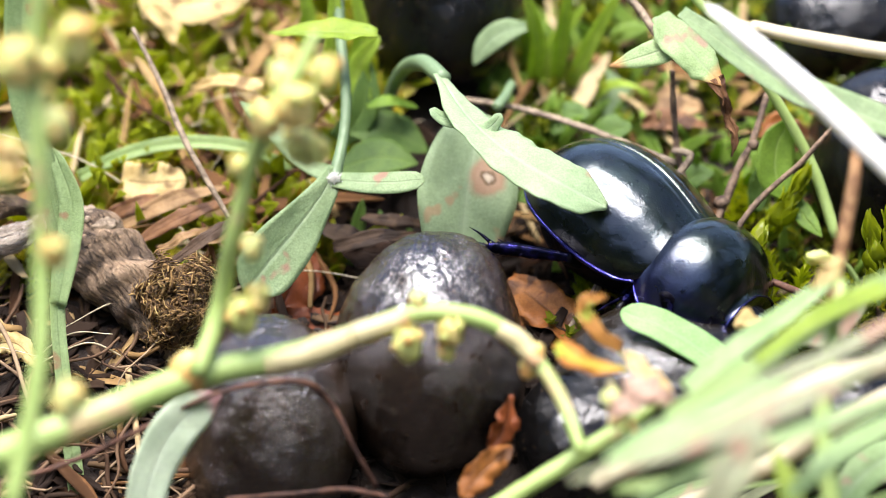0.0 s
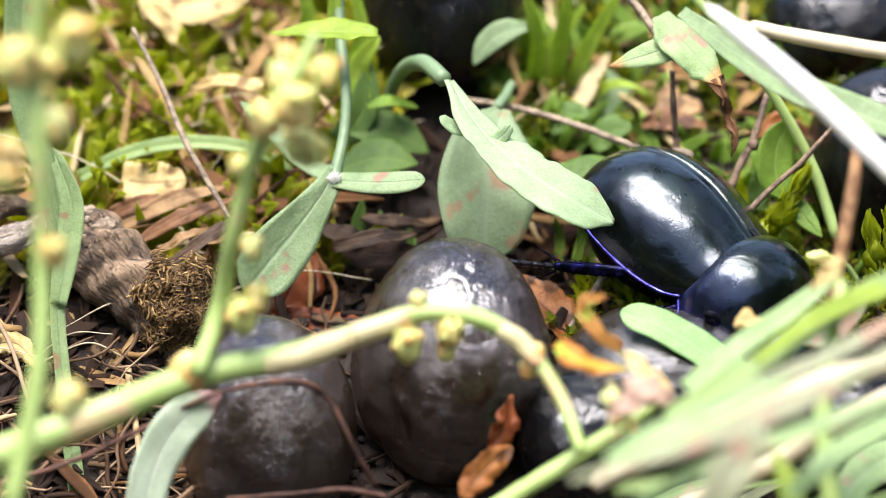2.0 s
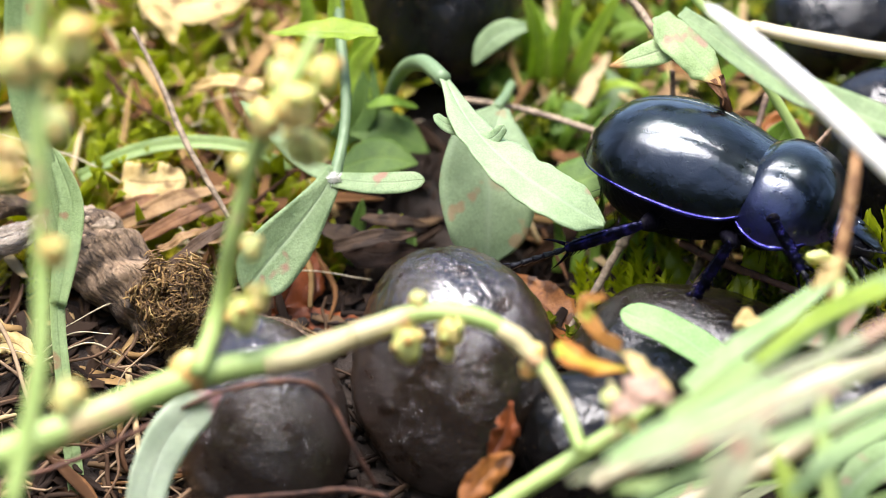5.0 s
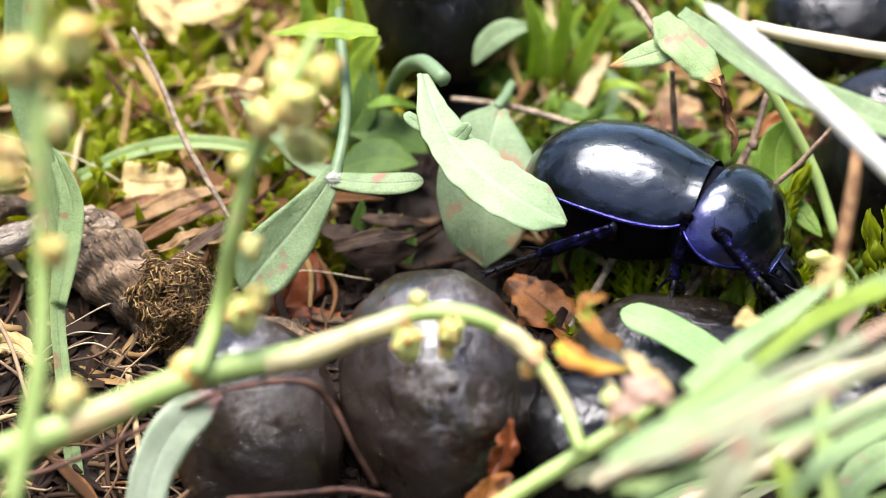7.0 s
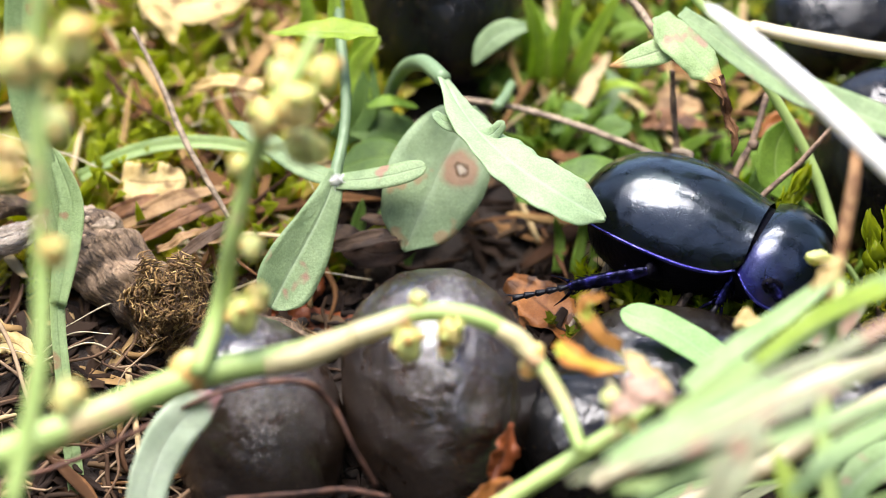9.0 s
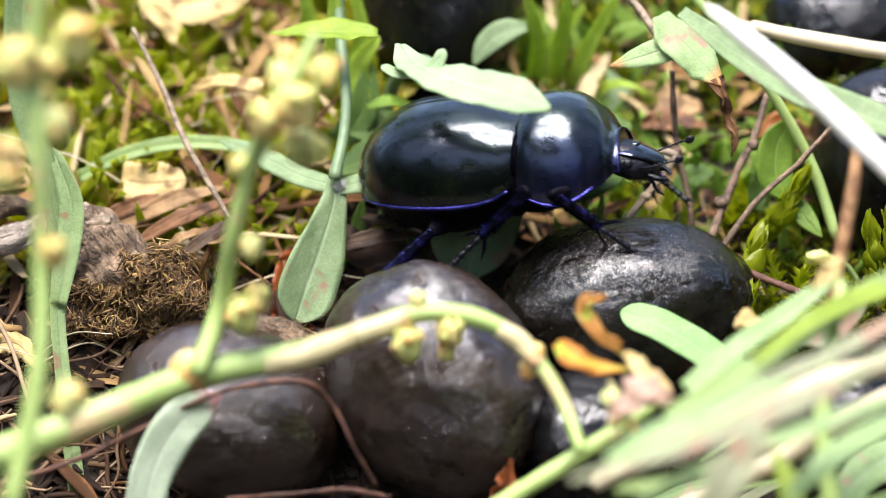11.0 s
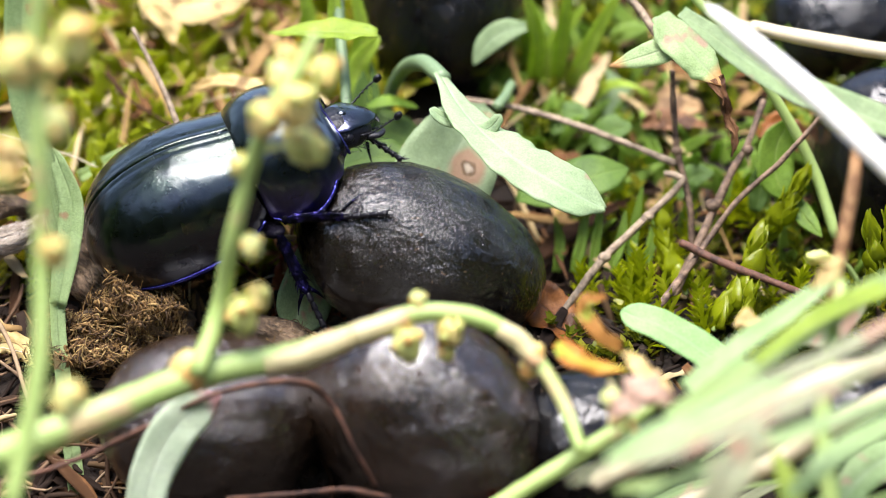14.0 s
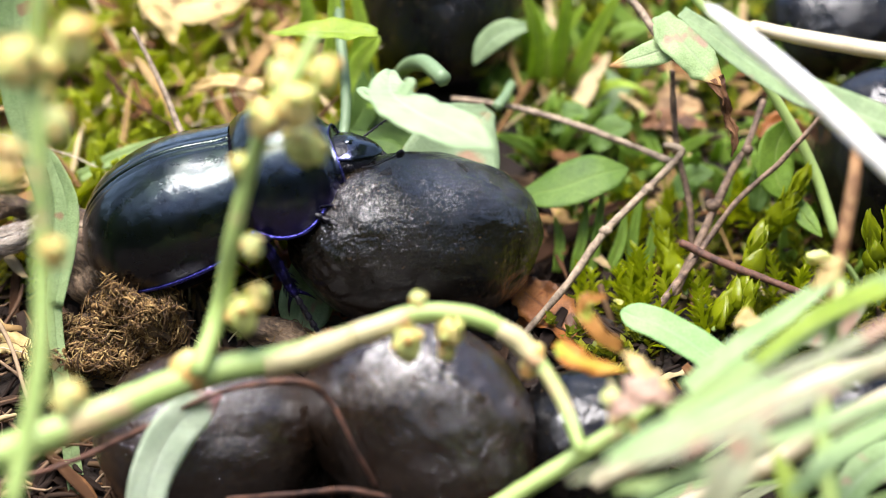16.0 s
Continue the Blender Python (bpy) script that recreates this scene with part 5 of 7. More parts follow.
def litter(name, label, area, count, seed, long=(3, 9), height=1.5, keep=lambda x, y: True, material=None, thin=0.6, curl=0.04):
    rng = random.Random(seed)
    b = Build()
    for _ in range(count):
        x, y = rng.uniform(area[0], area[1]), rng.uniform(area[2], area[3])
        if not keep(x, y):
            continue
        z = ground_height(x, y) + rng.uniform(-0.1, height)
        a = rng.uniform(0, 2 * math.pi)
        l = rng.uniform(*long)
        d = Vector((math.cos(a), math.sin(a) * 0.8, rng.gauss(0, 0.25))) * l / 2
        d.z += d.y * 0.6
        c = Vector((x, y, z))
        k = Vector((rng.gauss(0, 1), rng.gauss(0, 1), rng.gauss(0.3, 0.5))) * l * curl
        if rng.random() < thin:
            r = rng.uniform(0.03, 0.13) if thin > 0.7 else rng.uniform(0.06, 0.2)
            k2 = Vector((rng.gauss(0, 1), rng.gauss(0, 1), rng.gauss(0.2, 0.5))) * l * curl
            tube(b, [c - d, c - d * 0.4 + k, c + d * 0.4 + k2, c + d], [r, r * 1.2, r, r * 0.6], 5, 4, 0.25, rng.random() * 9)
        else:
            w = rng.uniform(0.12, 0.55)
            blade(b, [c - d, c + k, c + d], [w * 0.6, w, w * 0.8, 0.1], (rng.gauss(0, 0.5), -0.5, 1), cols=4, steps=4, wave=0.4, seed=rng.random() * 9)
    return tagged(part(name, b, material or LITTER), label, "litter", kind="stuff")


litter("plant_litter", "brown and straw-coloured dead plant litter over soil", (-28, 28, -6, 30), 480, 3, (2, 6), 0.8, keep=lambda x, y: not (-11 < x < 12 and y < 22) and not (x < -12 and y < 4))
litter("plant_litter", "pale dry stems and leaf scraps beside the droppings", (-28, -12, -10, 3), 34, 4, (3, 9), 1.2, thin=0.5, keep=lambda x, y: not (-24 < x < -12 and -2.5 < y < 3))
def strap_clumps(name, label, area, count, height, width, material, seed, keep=lambda x, y: True):
    """Clumps of small upright strap-shaped leaves with rounded tips."""
    rng = random.Random(seed)
    b = Build()
    for _ in range(count):
        x, y = rng.uniform(area[0], area[1]), rng.uniform(area[2], area[3])
        if not keep(x, y):
            continue
        z = ground_height(x, y) - 0.4
        for _ in range(rng.randint(3, 6)):
            h = height * rng.uniform(0.5, 1.3)
            d = Vector((rng.gauss(0, 0.55), rng.gauss(-0.1, 0.45), 1)).normalized()
            q = Vector((x + rng.gauss(0, 0.5), y + rng.gauss(0, 0.5), z))
            bow = Vector((d.x, d.y, -0.3)) * h * rng.uniform(0.0, 0.45)
            w = width * rng.uniform(0.6, 1.25)
            blade(b, [q, q + d * h * 0.5, q + d * h + bow], [w * 0.55, w, w * 0.85, w * 0.3], (rng.gauss(0, 0.6), -1, rng.uniform(0.2, 0.9)), thick=0.12, fold=0.25, cols=4, steps=4)
    return tagged(part(name, b, material), label, "plants", kind="stuff")


moss_patch("moss", "yellow-green moss growing through dead stems", (-27, -3, 4, 30), 340, 3.2, 1.35, MOSS_BACK, 5, 0.25, 1.2, keep=lambda x, y: x < -7 or y > 13)
strap_clumps("moss_leaves", "small yellow-green strap leaves among dead stems", (-27, -4, 6, 26), 190, 5.2, 0.62, FRESH_YELLOW, 15, lambda x, y: x < -7 or y > 14)
moss_patch("moss", "bright green moss shoots", (2, 28, 4, 30), 230, 3.0, 1.2, MOSS, 6, 0.24, 1.2, keep=lambda x, y: x > 6 or y > 13)
strap_clumps("moss_leaves", "small green strap leaves behind the beetle", (1, 28, 7, 28), 80, 4.2, 0.45, FRESH, 16, lambda x, y: x > 6 or y > 14)
moss_patch("moss", "bright green moss under the beetle", (6, 27, -3, 4), 110, 2.2, 0.9, MOSS, 8, 0.3, 1.3)
litter("plant_litter", "pale dry stems caught among the moss", (-27, -7, 4, 26), 210, 7, (4, 11), 4.6)
litter("plant_litter", "tan dead leaf scraps caught among the moss", (-27, 2, 8, 26), 150, 19, (2, 5), 4.0, thin=0.1, keep=lambda x, y: x < -7)
litter("plant_litter", "dry brown stems caught among green moss", (4, 28, 5, 26), 70, 9, (4, 9), 2.6)
litter("plant_litter", "tan dead leaf scraps among green moss", (6, 28, 8, 26), 45, 33, (2, 5), 2.6, thin=0.1)
litter("dark_litter", "leaf scraps in the hollow, coloured dark for shade", (-12, 12, -9, 15), 520, 12, (1.5, 5), 0.7, material=LITTER_SHADED)
litter("dark_litter", "leaf scraps under the moss, coloured dark as shaded gaps", (5, 28, -3, 26), 420, 41, (1.5, 4), 0.6, thin=0.3, material=LITTER_SHADED)
litter("plant_litter", "tan curled leaf scraps round the stick", (-28, -10, -8, 5), 22, 27, (1.5, 4), 0.8, thin=0.0)
litter("plant_litter", "tangled thin tan and brown stems round the stick", (-28, -11, -11, 3), 120, 28, (3, 9), 1.8, thin=1.0, curl=0.085, material=LITTER_BROWN, keep=lambda x, y: not (-24 < x < -12 and -2.5 < y < 3))
litter("dark_litter", "stems round the stick, coloured dark as shaded gaps", (-28, -11, -10, 5), 300, 13, (1.5, 5), 0.5, thin=0.5, material=LITTER_SHADED)


def threads(area, count, seed):
    """Fine pale rootlets and dry grass threads that bow over the litter."""
    rng = random.Random(seed)
    b = Build()
    for _ in range(count):
        x, y = rng.uniform(area[0], area[1]), rng.uniform(area[2], area[3])
        p = Vector((x, y, ground_height(x, y) + rng.uniform(0, 1.5)))
        l, a = rng.uniform(4, 12), rng.uniform(0, 2 * math.pi)
        d = Vector((math.cos(a), math.sin(a) * 0.4, rng.uniform(-0.1, 0.7)))
        mid = p + d * l * 0.5 + Vector((rng.gauss(0, 0.6), 0, abs(rng.gauss(0, 0.8))))
        r = rng.uniform(0.025, 0.06)
        tube(b, [p, mid, p + d * l + Vector((0, 0, rng.uniform(-1.5, 0)))], [r, r, r * 0.5], 4, 6)
    tagged(part("dry_threads", b, STRAW), "fine pale rootlets and grass threads over the litter", "litter", kind="stuff")


threads((-27, -9, -4, 8), 22, 23)
threads((-27, -8, 8, 20), 24, 24)


def crumbs(area, count, seed):
    rng = random.Random(seed)
    b = Build()
    for _ in range(count):
        x, y = rng.uniform(area[0], area[1]), rng.uniform(area[2], area[3])
        r = rng.uniform(0.12, 0.5)
        blob(b, (x, y, ground_height(x, y) + r * 0.5), (r, r * rng.uniform(0.7, 1.2), r * rng.uniform(0.6, 1)), 0.5, 2.0, rng.random() * 20, 6, 8)
    tagged(part("soil_crumbs", b, SOIL), "dark brown soil crumbs in the hollow", "soil", kind="stuff")


crumbs((-14, 16, -10, 5), 700, 17)


# ---- unseen grass round about, added to close off the sky ----
def meadow():
    """Unseen tall grass and herbs, added in a ring to block the low sky."""
    rng = random.Random(31)
    b = Build()
    count = 0
    while count < 9500:
        a, r = rng.uniform(0, 2 * math.pi), rng.uniform(115, 620) if count < 5200 else rng.uniform(560, 2600)
        x, y = r * math.cos(a), r * math.sin(a)
        if y < 0 and abs(x) < 45 - 0.12 * y and y > -240:
            continue
        count += 1
        h = rng.uniform(0.45, 1.0) * min(440, (0.72 if y < 0 else 0.2) * r)
        z = ground_height(x, y) - 1
        lean = Vector((rng.gauss(0, 0.22), rng.gauss(0, 0.22), 1)).normalized()
        w = rng.uniform(0.006, 0.016) * (min(r, 1100) + 120)
        s = Vector((math.cos(a + 1.57 + rng.gauss(0, 0.6)), math.sin(a + 1.57 + rng.gauss(0, 0.6)), 0)) * w
        p = Vector((x, y, z))
        bow = Vector((rng.gauss(0, 1), rng.gauss(0, 1), 0)) * h * 0.12
        if r < 150:
            bow = Vector((x, y, 0)).normalized() * h * 0.15
        mid, tip = p + lean * h * 0.55, p + lean * h + bow - Vector((0, 0, abs(bow.length) * 0.4))
        n = s.cross(lean).normalized() * 0.25 * w
        b.add([p - s, p + s, mid - s * 0.9, mid + s * 0.9, tip, p + n, mid + n], [(0, 5, 6, 2), (5, 1, 3, 6), (2, 6, 4), (6, 3, 4)])
    tagged(part("unseen_meadow_grass", b, MEADOW), "unseen tall dark green meadow grass added all around", "grass", kind="stuff")



def unseen_arching_grass():
    """Unseen tall grass, added to lean in from both sides and break up the mirrored sky."""
    rng = random.Random(77)
    b = Build()
    for i in range(46):
        side = 1 if i % 2 else -1
        root = Vector((side * rng.uniform(110, 220), rng.uniform(-170, 190), -8))
        tip = Vector((side * rng.uniform(-45, 60), root.y * 0.55 + rng.uniform(-50, 50), rng.uniform(150, 330)))
        mid = root.lerp(tip, 0.5) + Vector((side * 25, 0, rng.uniform(60, 110)))
        w = rng.uniform(2.0, 6.0)
        blade(b, [root, mid, tip], [w * 0.6, w, w * 0.8, w * 0.15], (side * 0.6, rng.uniform(-0.6, 0.6), 0.7), thick=0.3, fold=0.2, cols=4, steps=5)
    tagged(part("unseen_arching_grass", b, MEADOW), "unseen tall dark green grass added to arch over the hollow", "grass", kind="stuff")


meadow()
unseen_arching_grass()


# ---- moss shoots that stand out ----
def moss_shoot(base, tip, leaf, seed, wide=0.85, label="upright glossy yellow-green moss shoot with overlapping leaflets"):
    """A plump shoot of cupped, overlapping leaflets that close to a point."""
    rng = random.Random(seed)
    o = Vector(base)
    axis = Vector(tip) - o
    length = axis.length
    axis.normalize()
    side = axis.cross(Vector((0.25, 1, 0.3))).normalized()
    other = axis.cross(side)
    bend = side * rng.uniform(-0.12, 0.12) * length
    root = thing("moss_shoot", label, "moss", "moss shoots", at=base)
    part("stem", tube(Build(), [(0, 0, 0), tuple(axis * length * 0.5 + bend), tuple(axis * length * 0.9)], [0.16, 0.13, 0.06], 6, 3), STALK, root)
    count = int(length / leaf * 13)
    for i in range(count):
        f = (i + 0.5) / count
        p = axis * length * f * 0.86 + bend * math.sin(f * math.pi)
        a = i * 2.4 + rng.uniform(-0.6, 0.6)
        out = side * math.cos(a) + other * math.sin(a)
        l = leaf * 0.72 * rng.uniform(0.85, 1.15) * (1 - 0.15 * f)
        spread = (0.30 - 0.16 * f) * rng.uniform(0.4, 1.9)
        w = l * rng.uniform(0.75, 1.2) * wide * 0.5 * (1 - 0.25 * f)
        p1 = p + (axis * 0.35 + out * spread * 0.9) * l
        p2 = p + (axis * 0.8 + out * spread * 1.05) * l
        p3 = p + (axis * 1.1 + out * spread * rng.uniform(0.6, 1.3)) * l
        b = blade(Build(), [p + out * 0.05, p1, p2, p3], [w * 0.8, w, w * 0.6, w * 0.08], out + axis * 0.25, thick=0.03, fold=-0.3, wave=0.16, cols=6, steps=3, seed=rng.random() * 9, notch=0.12)
        part("leaflet", b, MOSS_SHOOT, root)
    return root


for base, tip, leaf, seed in (
    ((15.24, -1.87, -4.19), (17.85, 1.25, 0.35), 2.6, 1), ((18.08, 3.80, -1.30), (20.68, 4.52, 2.77), 2.1, 3), ((13.95, 1.70, -3.56), (12.62, 4.53, 0.33), 2.1, 2),
    ((24.59, -1.28, -2.88), (23.99, -0.32, 1.74), 2.3, 9), ((25.70, -1.02, -2.30), (25.26, 0.00, 2.46), 2.2, 10), ((23.06, 1.05, -2.55), (20.66, -0.18, -0.41), 1.2, 11), ((16.69, -2.97, -4.20), (17.32, -1.93, -1.88), 1.8, 12),
):
    moss_shoot(base, tip, leaf, seed)
for base, tip, leaf, seed in (
    ((11.14, -0.12, -5.20), (10.71, 2.89, -0.89), 1.7, 6), ((12.15, -2.06, -4.63), (11.73, 0.27, -1.84), 1.5, 7), ((10.23, 1.17, -4.74), (9.90, 2.62, -1.49), 1.4, 8), ((14.45, -1.03, -4.77), (14.53, 1.45, -1.67), 1.4, 4), ((19.68, 0.27, -4.31), (19.84, 1.45, -1.67), 1.4, 15), ((8.33, 2.08, -5.16), (8.65, 3.40, -2.19), 1.3, 16),
    ((13.50, 5.09, -3.31), (13.89, 7.88, 0.50), 1.5, 17), ((10.76, 6.27, -3.12), (11.14, 8.54, -0.50), 1.4, 18), ((16.78, 7.86, -2.01), (17.19, 10.13, 0.63), 1.4, 19),
):
    rng = random.Random(seed)
    axis = Vector(tip) - Vector(base)
    b = Build()
    for k in range(4):
        start = Vector((rng.gauss(0, 0.6), rng.gauss(0, 0.5), 0)) if k else Vector((0, 0, 0))
        moss_sprig(b, start, start + axis * rng.uniform(0.6, 1.0) + Vector((rng.gauss(0, 0.5), rng.gauss(0, 0.4), 0)), leaf * 0.8, rng, 1.7, 0.17)
    ob = part("moss_tuft", b, MOSS_SHOOT)
    ob.location = Vector(base) * MM
    tagged(ob, "feathery yellow-green moss tuft with narrow pointed leaflets", "moss", "moss tufts")

# ---- plants behind ----
for pts, w in (
    ([(5.47, 16.03, 4.05), (5.58, 15.13, 6.93), (4.70, 14.61, 10.68)], 0.55), ([(6.86, 16.97, 3.69), (7.13, 16.20, 6.88), (7.57, 15.55, 10.34)], 0.5),
    ([(7.71, 16.83, 3.38), (8.99, 16.06, 6.58), (10.58, 15.41, 10.03)], 0.5), ([(6.03, 17.76, 3.01), (6.52, 17.66, 5.25), (8.48, 16.89, 8.43)], 0.6),
    ([(8.69, 15.48, 2.81), (10.17, 14.96, 4.10), (11.64, 13.96, 4.32)], 0.3), ([(-6.93, 11.10, 5.26), (-6.40, 11.24, 8.04), (-6.31, 11.91, 11.99)], 0.6),
    ([(-5.49, 13.37, 5.45), (-4.80, 13.39, 7.94), (-5.44, 13.80, 11.32)], 0.5), ([(-4.80, 11.76, 4.28), (-4.97, 12.57, 6.11), (-3.71, 12.38, 8.14)], 0.7),
    ([(-8.59, 15.79, 5.96), (-8.04, 15.67, 8.16), (-8.67, 15.55, 10.34)], 0.5), ([(13.85, 15.58, 0.57), (13.11, 15.34, 2.50), (11.36, 14.96, 4.10)], 0.35),
):
    leaf_thing("grass_blade", "fresh green grass blade growing behind the droppings", pts, [w * 0.8, w, w * 0.8, w * 0.4], (0.1, -0.7, 0.7), FRESH_LIT, fold=0.35, category="grass blade")
for pts, w in (
    ([(7.60, 4.90, -3.70), (8.05, 5.60, -1.90), (8.40, 6.75, 0.40)], 0.34), ([(8.70, 5.20, -3.60), (8.95, 5.90, -1.60), (9.30, 6.90, 0.75)], 0.30), ([(9.60, 5.00, -3.70), (10.30, 5.70, -2.10), (10.60, 6.40, -0.40)], 0.36),
    ([(10.90, 5.60, -3.60), (11.10, 6.20, -1.60), (11.60, 7.00, 0.90)], 0.32), ([(11.80, 5.30, -3.40), (12.20, 6.00, -1.90), (12.50, 6.60, -0.20)], 0.30), ([(6.60, 5.20, -3.80), (6.80, 5.90, -2.20), (6.50, 6.60, -0.80)], 0.32),
):
    leaf_thing("grass_blade", "shaded green grass blade growing out of dark moss", pts, [w * 0.8, w, w * 0.8, w * 0.3], (0.1, -0.8, 0.5), FRESH, fold=0.35, category="grass blade")
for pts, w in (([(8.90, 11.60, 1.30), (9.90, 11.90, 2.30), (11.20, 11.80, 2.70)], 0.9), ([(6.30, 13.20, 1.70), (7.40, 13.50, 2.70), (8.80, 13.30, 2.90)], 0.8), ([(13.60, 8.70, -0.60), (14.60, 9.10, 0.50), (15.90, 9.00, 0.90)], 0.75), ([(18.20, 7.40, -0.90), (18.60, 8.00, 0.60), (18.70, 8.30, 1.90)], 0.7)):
    leaf_thing("young_leaf", "deep green oval leaf under the twigs, coloured darker for shade", pts, [w * 0.5, w, w, w * 0.3], (0.1, -0.6, 0.8), DEEP_SHADED, fold=0.2, wave=0.2)
leaf_thing("young_leaf", "small oval green leaf beside the dropping", [(4.93, 13.55, 8.30), (3.70, 13.45, 8.09), (2.60, 13.14, 7.39), (1.80, 12.64, 6.26)], [0.3, 0.65, 0.75, 0.6, 0.15], (0.2, -0.7, 0.6), SORREL)
leaf_thing("young_leaf", "broad green leaf blurred behind grass", [(9.37, 16.17, 4.36), (10.39, 15.48, 2.81), (11.75, 14.65, 0.95)], [0.6, 1.1, 1.2, 0.3], (0.2, -0.7, 0.6), SORREL)

stem = thing("green_stem", "tall curved green stem with an oval leaf", "stem", at=(22.64, 3.93, -1.00))
_o = Vector((22.64, 3.93, -1.00))
part("stalk", tube(Build(), [tuple(Vector(p) - _o) for p in ((22.64, 3.93, -1.00), (21.34, 5.52, 2.56), (19.45, 5.98, 6.05), (17.26, 6.29, 9.22), (13.81, 6.92, 13.09))], [0.34, 0.34, 0.32, 0.3, 0.26], 8, 8), STALK, stem)
b = Build()
blade(b, [tuple(Vector(p) - _o) for p in ((19.97, 6.64, 5.09), (19.22, 6.11, 3.90), (19.12, 5.39, 2.27), (20.04, 4.70, 0.72))], [0.4, 1.0, 1.2, 1.0, 0.15], (0.3, -0.9, 0.2), thick=0.15)
part("blade", b, FRESH, stem, "oval translucent green leaf")
b = Build()
blade(b, [tuple(Vector(p) - _o) for p in ((20.04, 4.86, 1.08), (20.80, 3.94, 0.24), (21.72, 3.02, -0.60))], [0.4, 0.6, 0.5, 0.1], (0.2, -0.9, 0.3), thick=0.15)
part("blade", b, FRESH, stem, "small green leaf")

withered = thing("withered_leaf", "sorrel leaf half green with a withered brown tip", "leaf", at=(12.43, 6.69, 10.10))
_o = Vector((12.43, 6.69, 10.10))
b = Build()
blade(b, [tuple(Vector(p) - _o) for p in ((12.37, 7.24, 11.34), (13.33, 5.80, 10.57), (14.51, 4.76, 9.46), (15.75, 3.75, 8.42))], [0.6, 1.25, 1.3, 0.95, 0.4], (0.3, -0.8, 0.5), thick=0.2, wave=0.45, notch=0.2, steps=12, seed=3.0)
blade(b, [tuple(Vector(p) - _o) for p in ((13.73, 5.91, 10.33), (12.21, 5.46, 9.81), (10.93, 5.29, 9.43), (9.42, 5.12, 9.05))], [0.8, 0.8, 0.6, 0.1], (0.1, -0.7, 0.7), thick=0.2, cols=6, wave=0.2)
part("blade", b, SORREL_STAINED, withered, "grey-green blade with reddish stains")
b = Build()
blade(b, [tuple(Vector(p) - _o) for p in ((15.24, 3.90, 8.77), (15.75, 3.49, 7.84), (16.11, 3.46, 6.54), (16.50, 3.07, 5.67), (16.30, 2.58, 4.56))], [0.5, 0.34, 0.22, 0.32, 0.24, 0.06], (0.5, -0.8, 0.2), thick=0.3, wave=0.7, notch=0.7, steps=14, seed=6.0)
hairs(b, random.Random(8), [tuple(Vector((15.43, 3.77, 8.48)).lerp(Vector((16.43, 2.65, 4.73)), k / 10) - _o) for k in range(10) for _ in range(5)], 0.5, (0, -0.3, 0), 0.014)
part("withered_tip", b, DEAD_BROWN, withered, "crumpled brown withered tip")
part("leaf_stalk", tube(Build(), [tuple(Vector(p) - _o) for p in ((9.58, 9.07, 13.00), (11.20, 8.35, 11.38), (12.27, 6.75, 10.25), (13.01, 5.49, 9.87))], [0.25, 0.25, 0.24, 0.2], 6, 6), TWIG_GREY, withered, "thin dry leaf stalk")

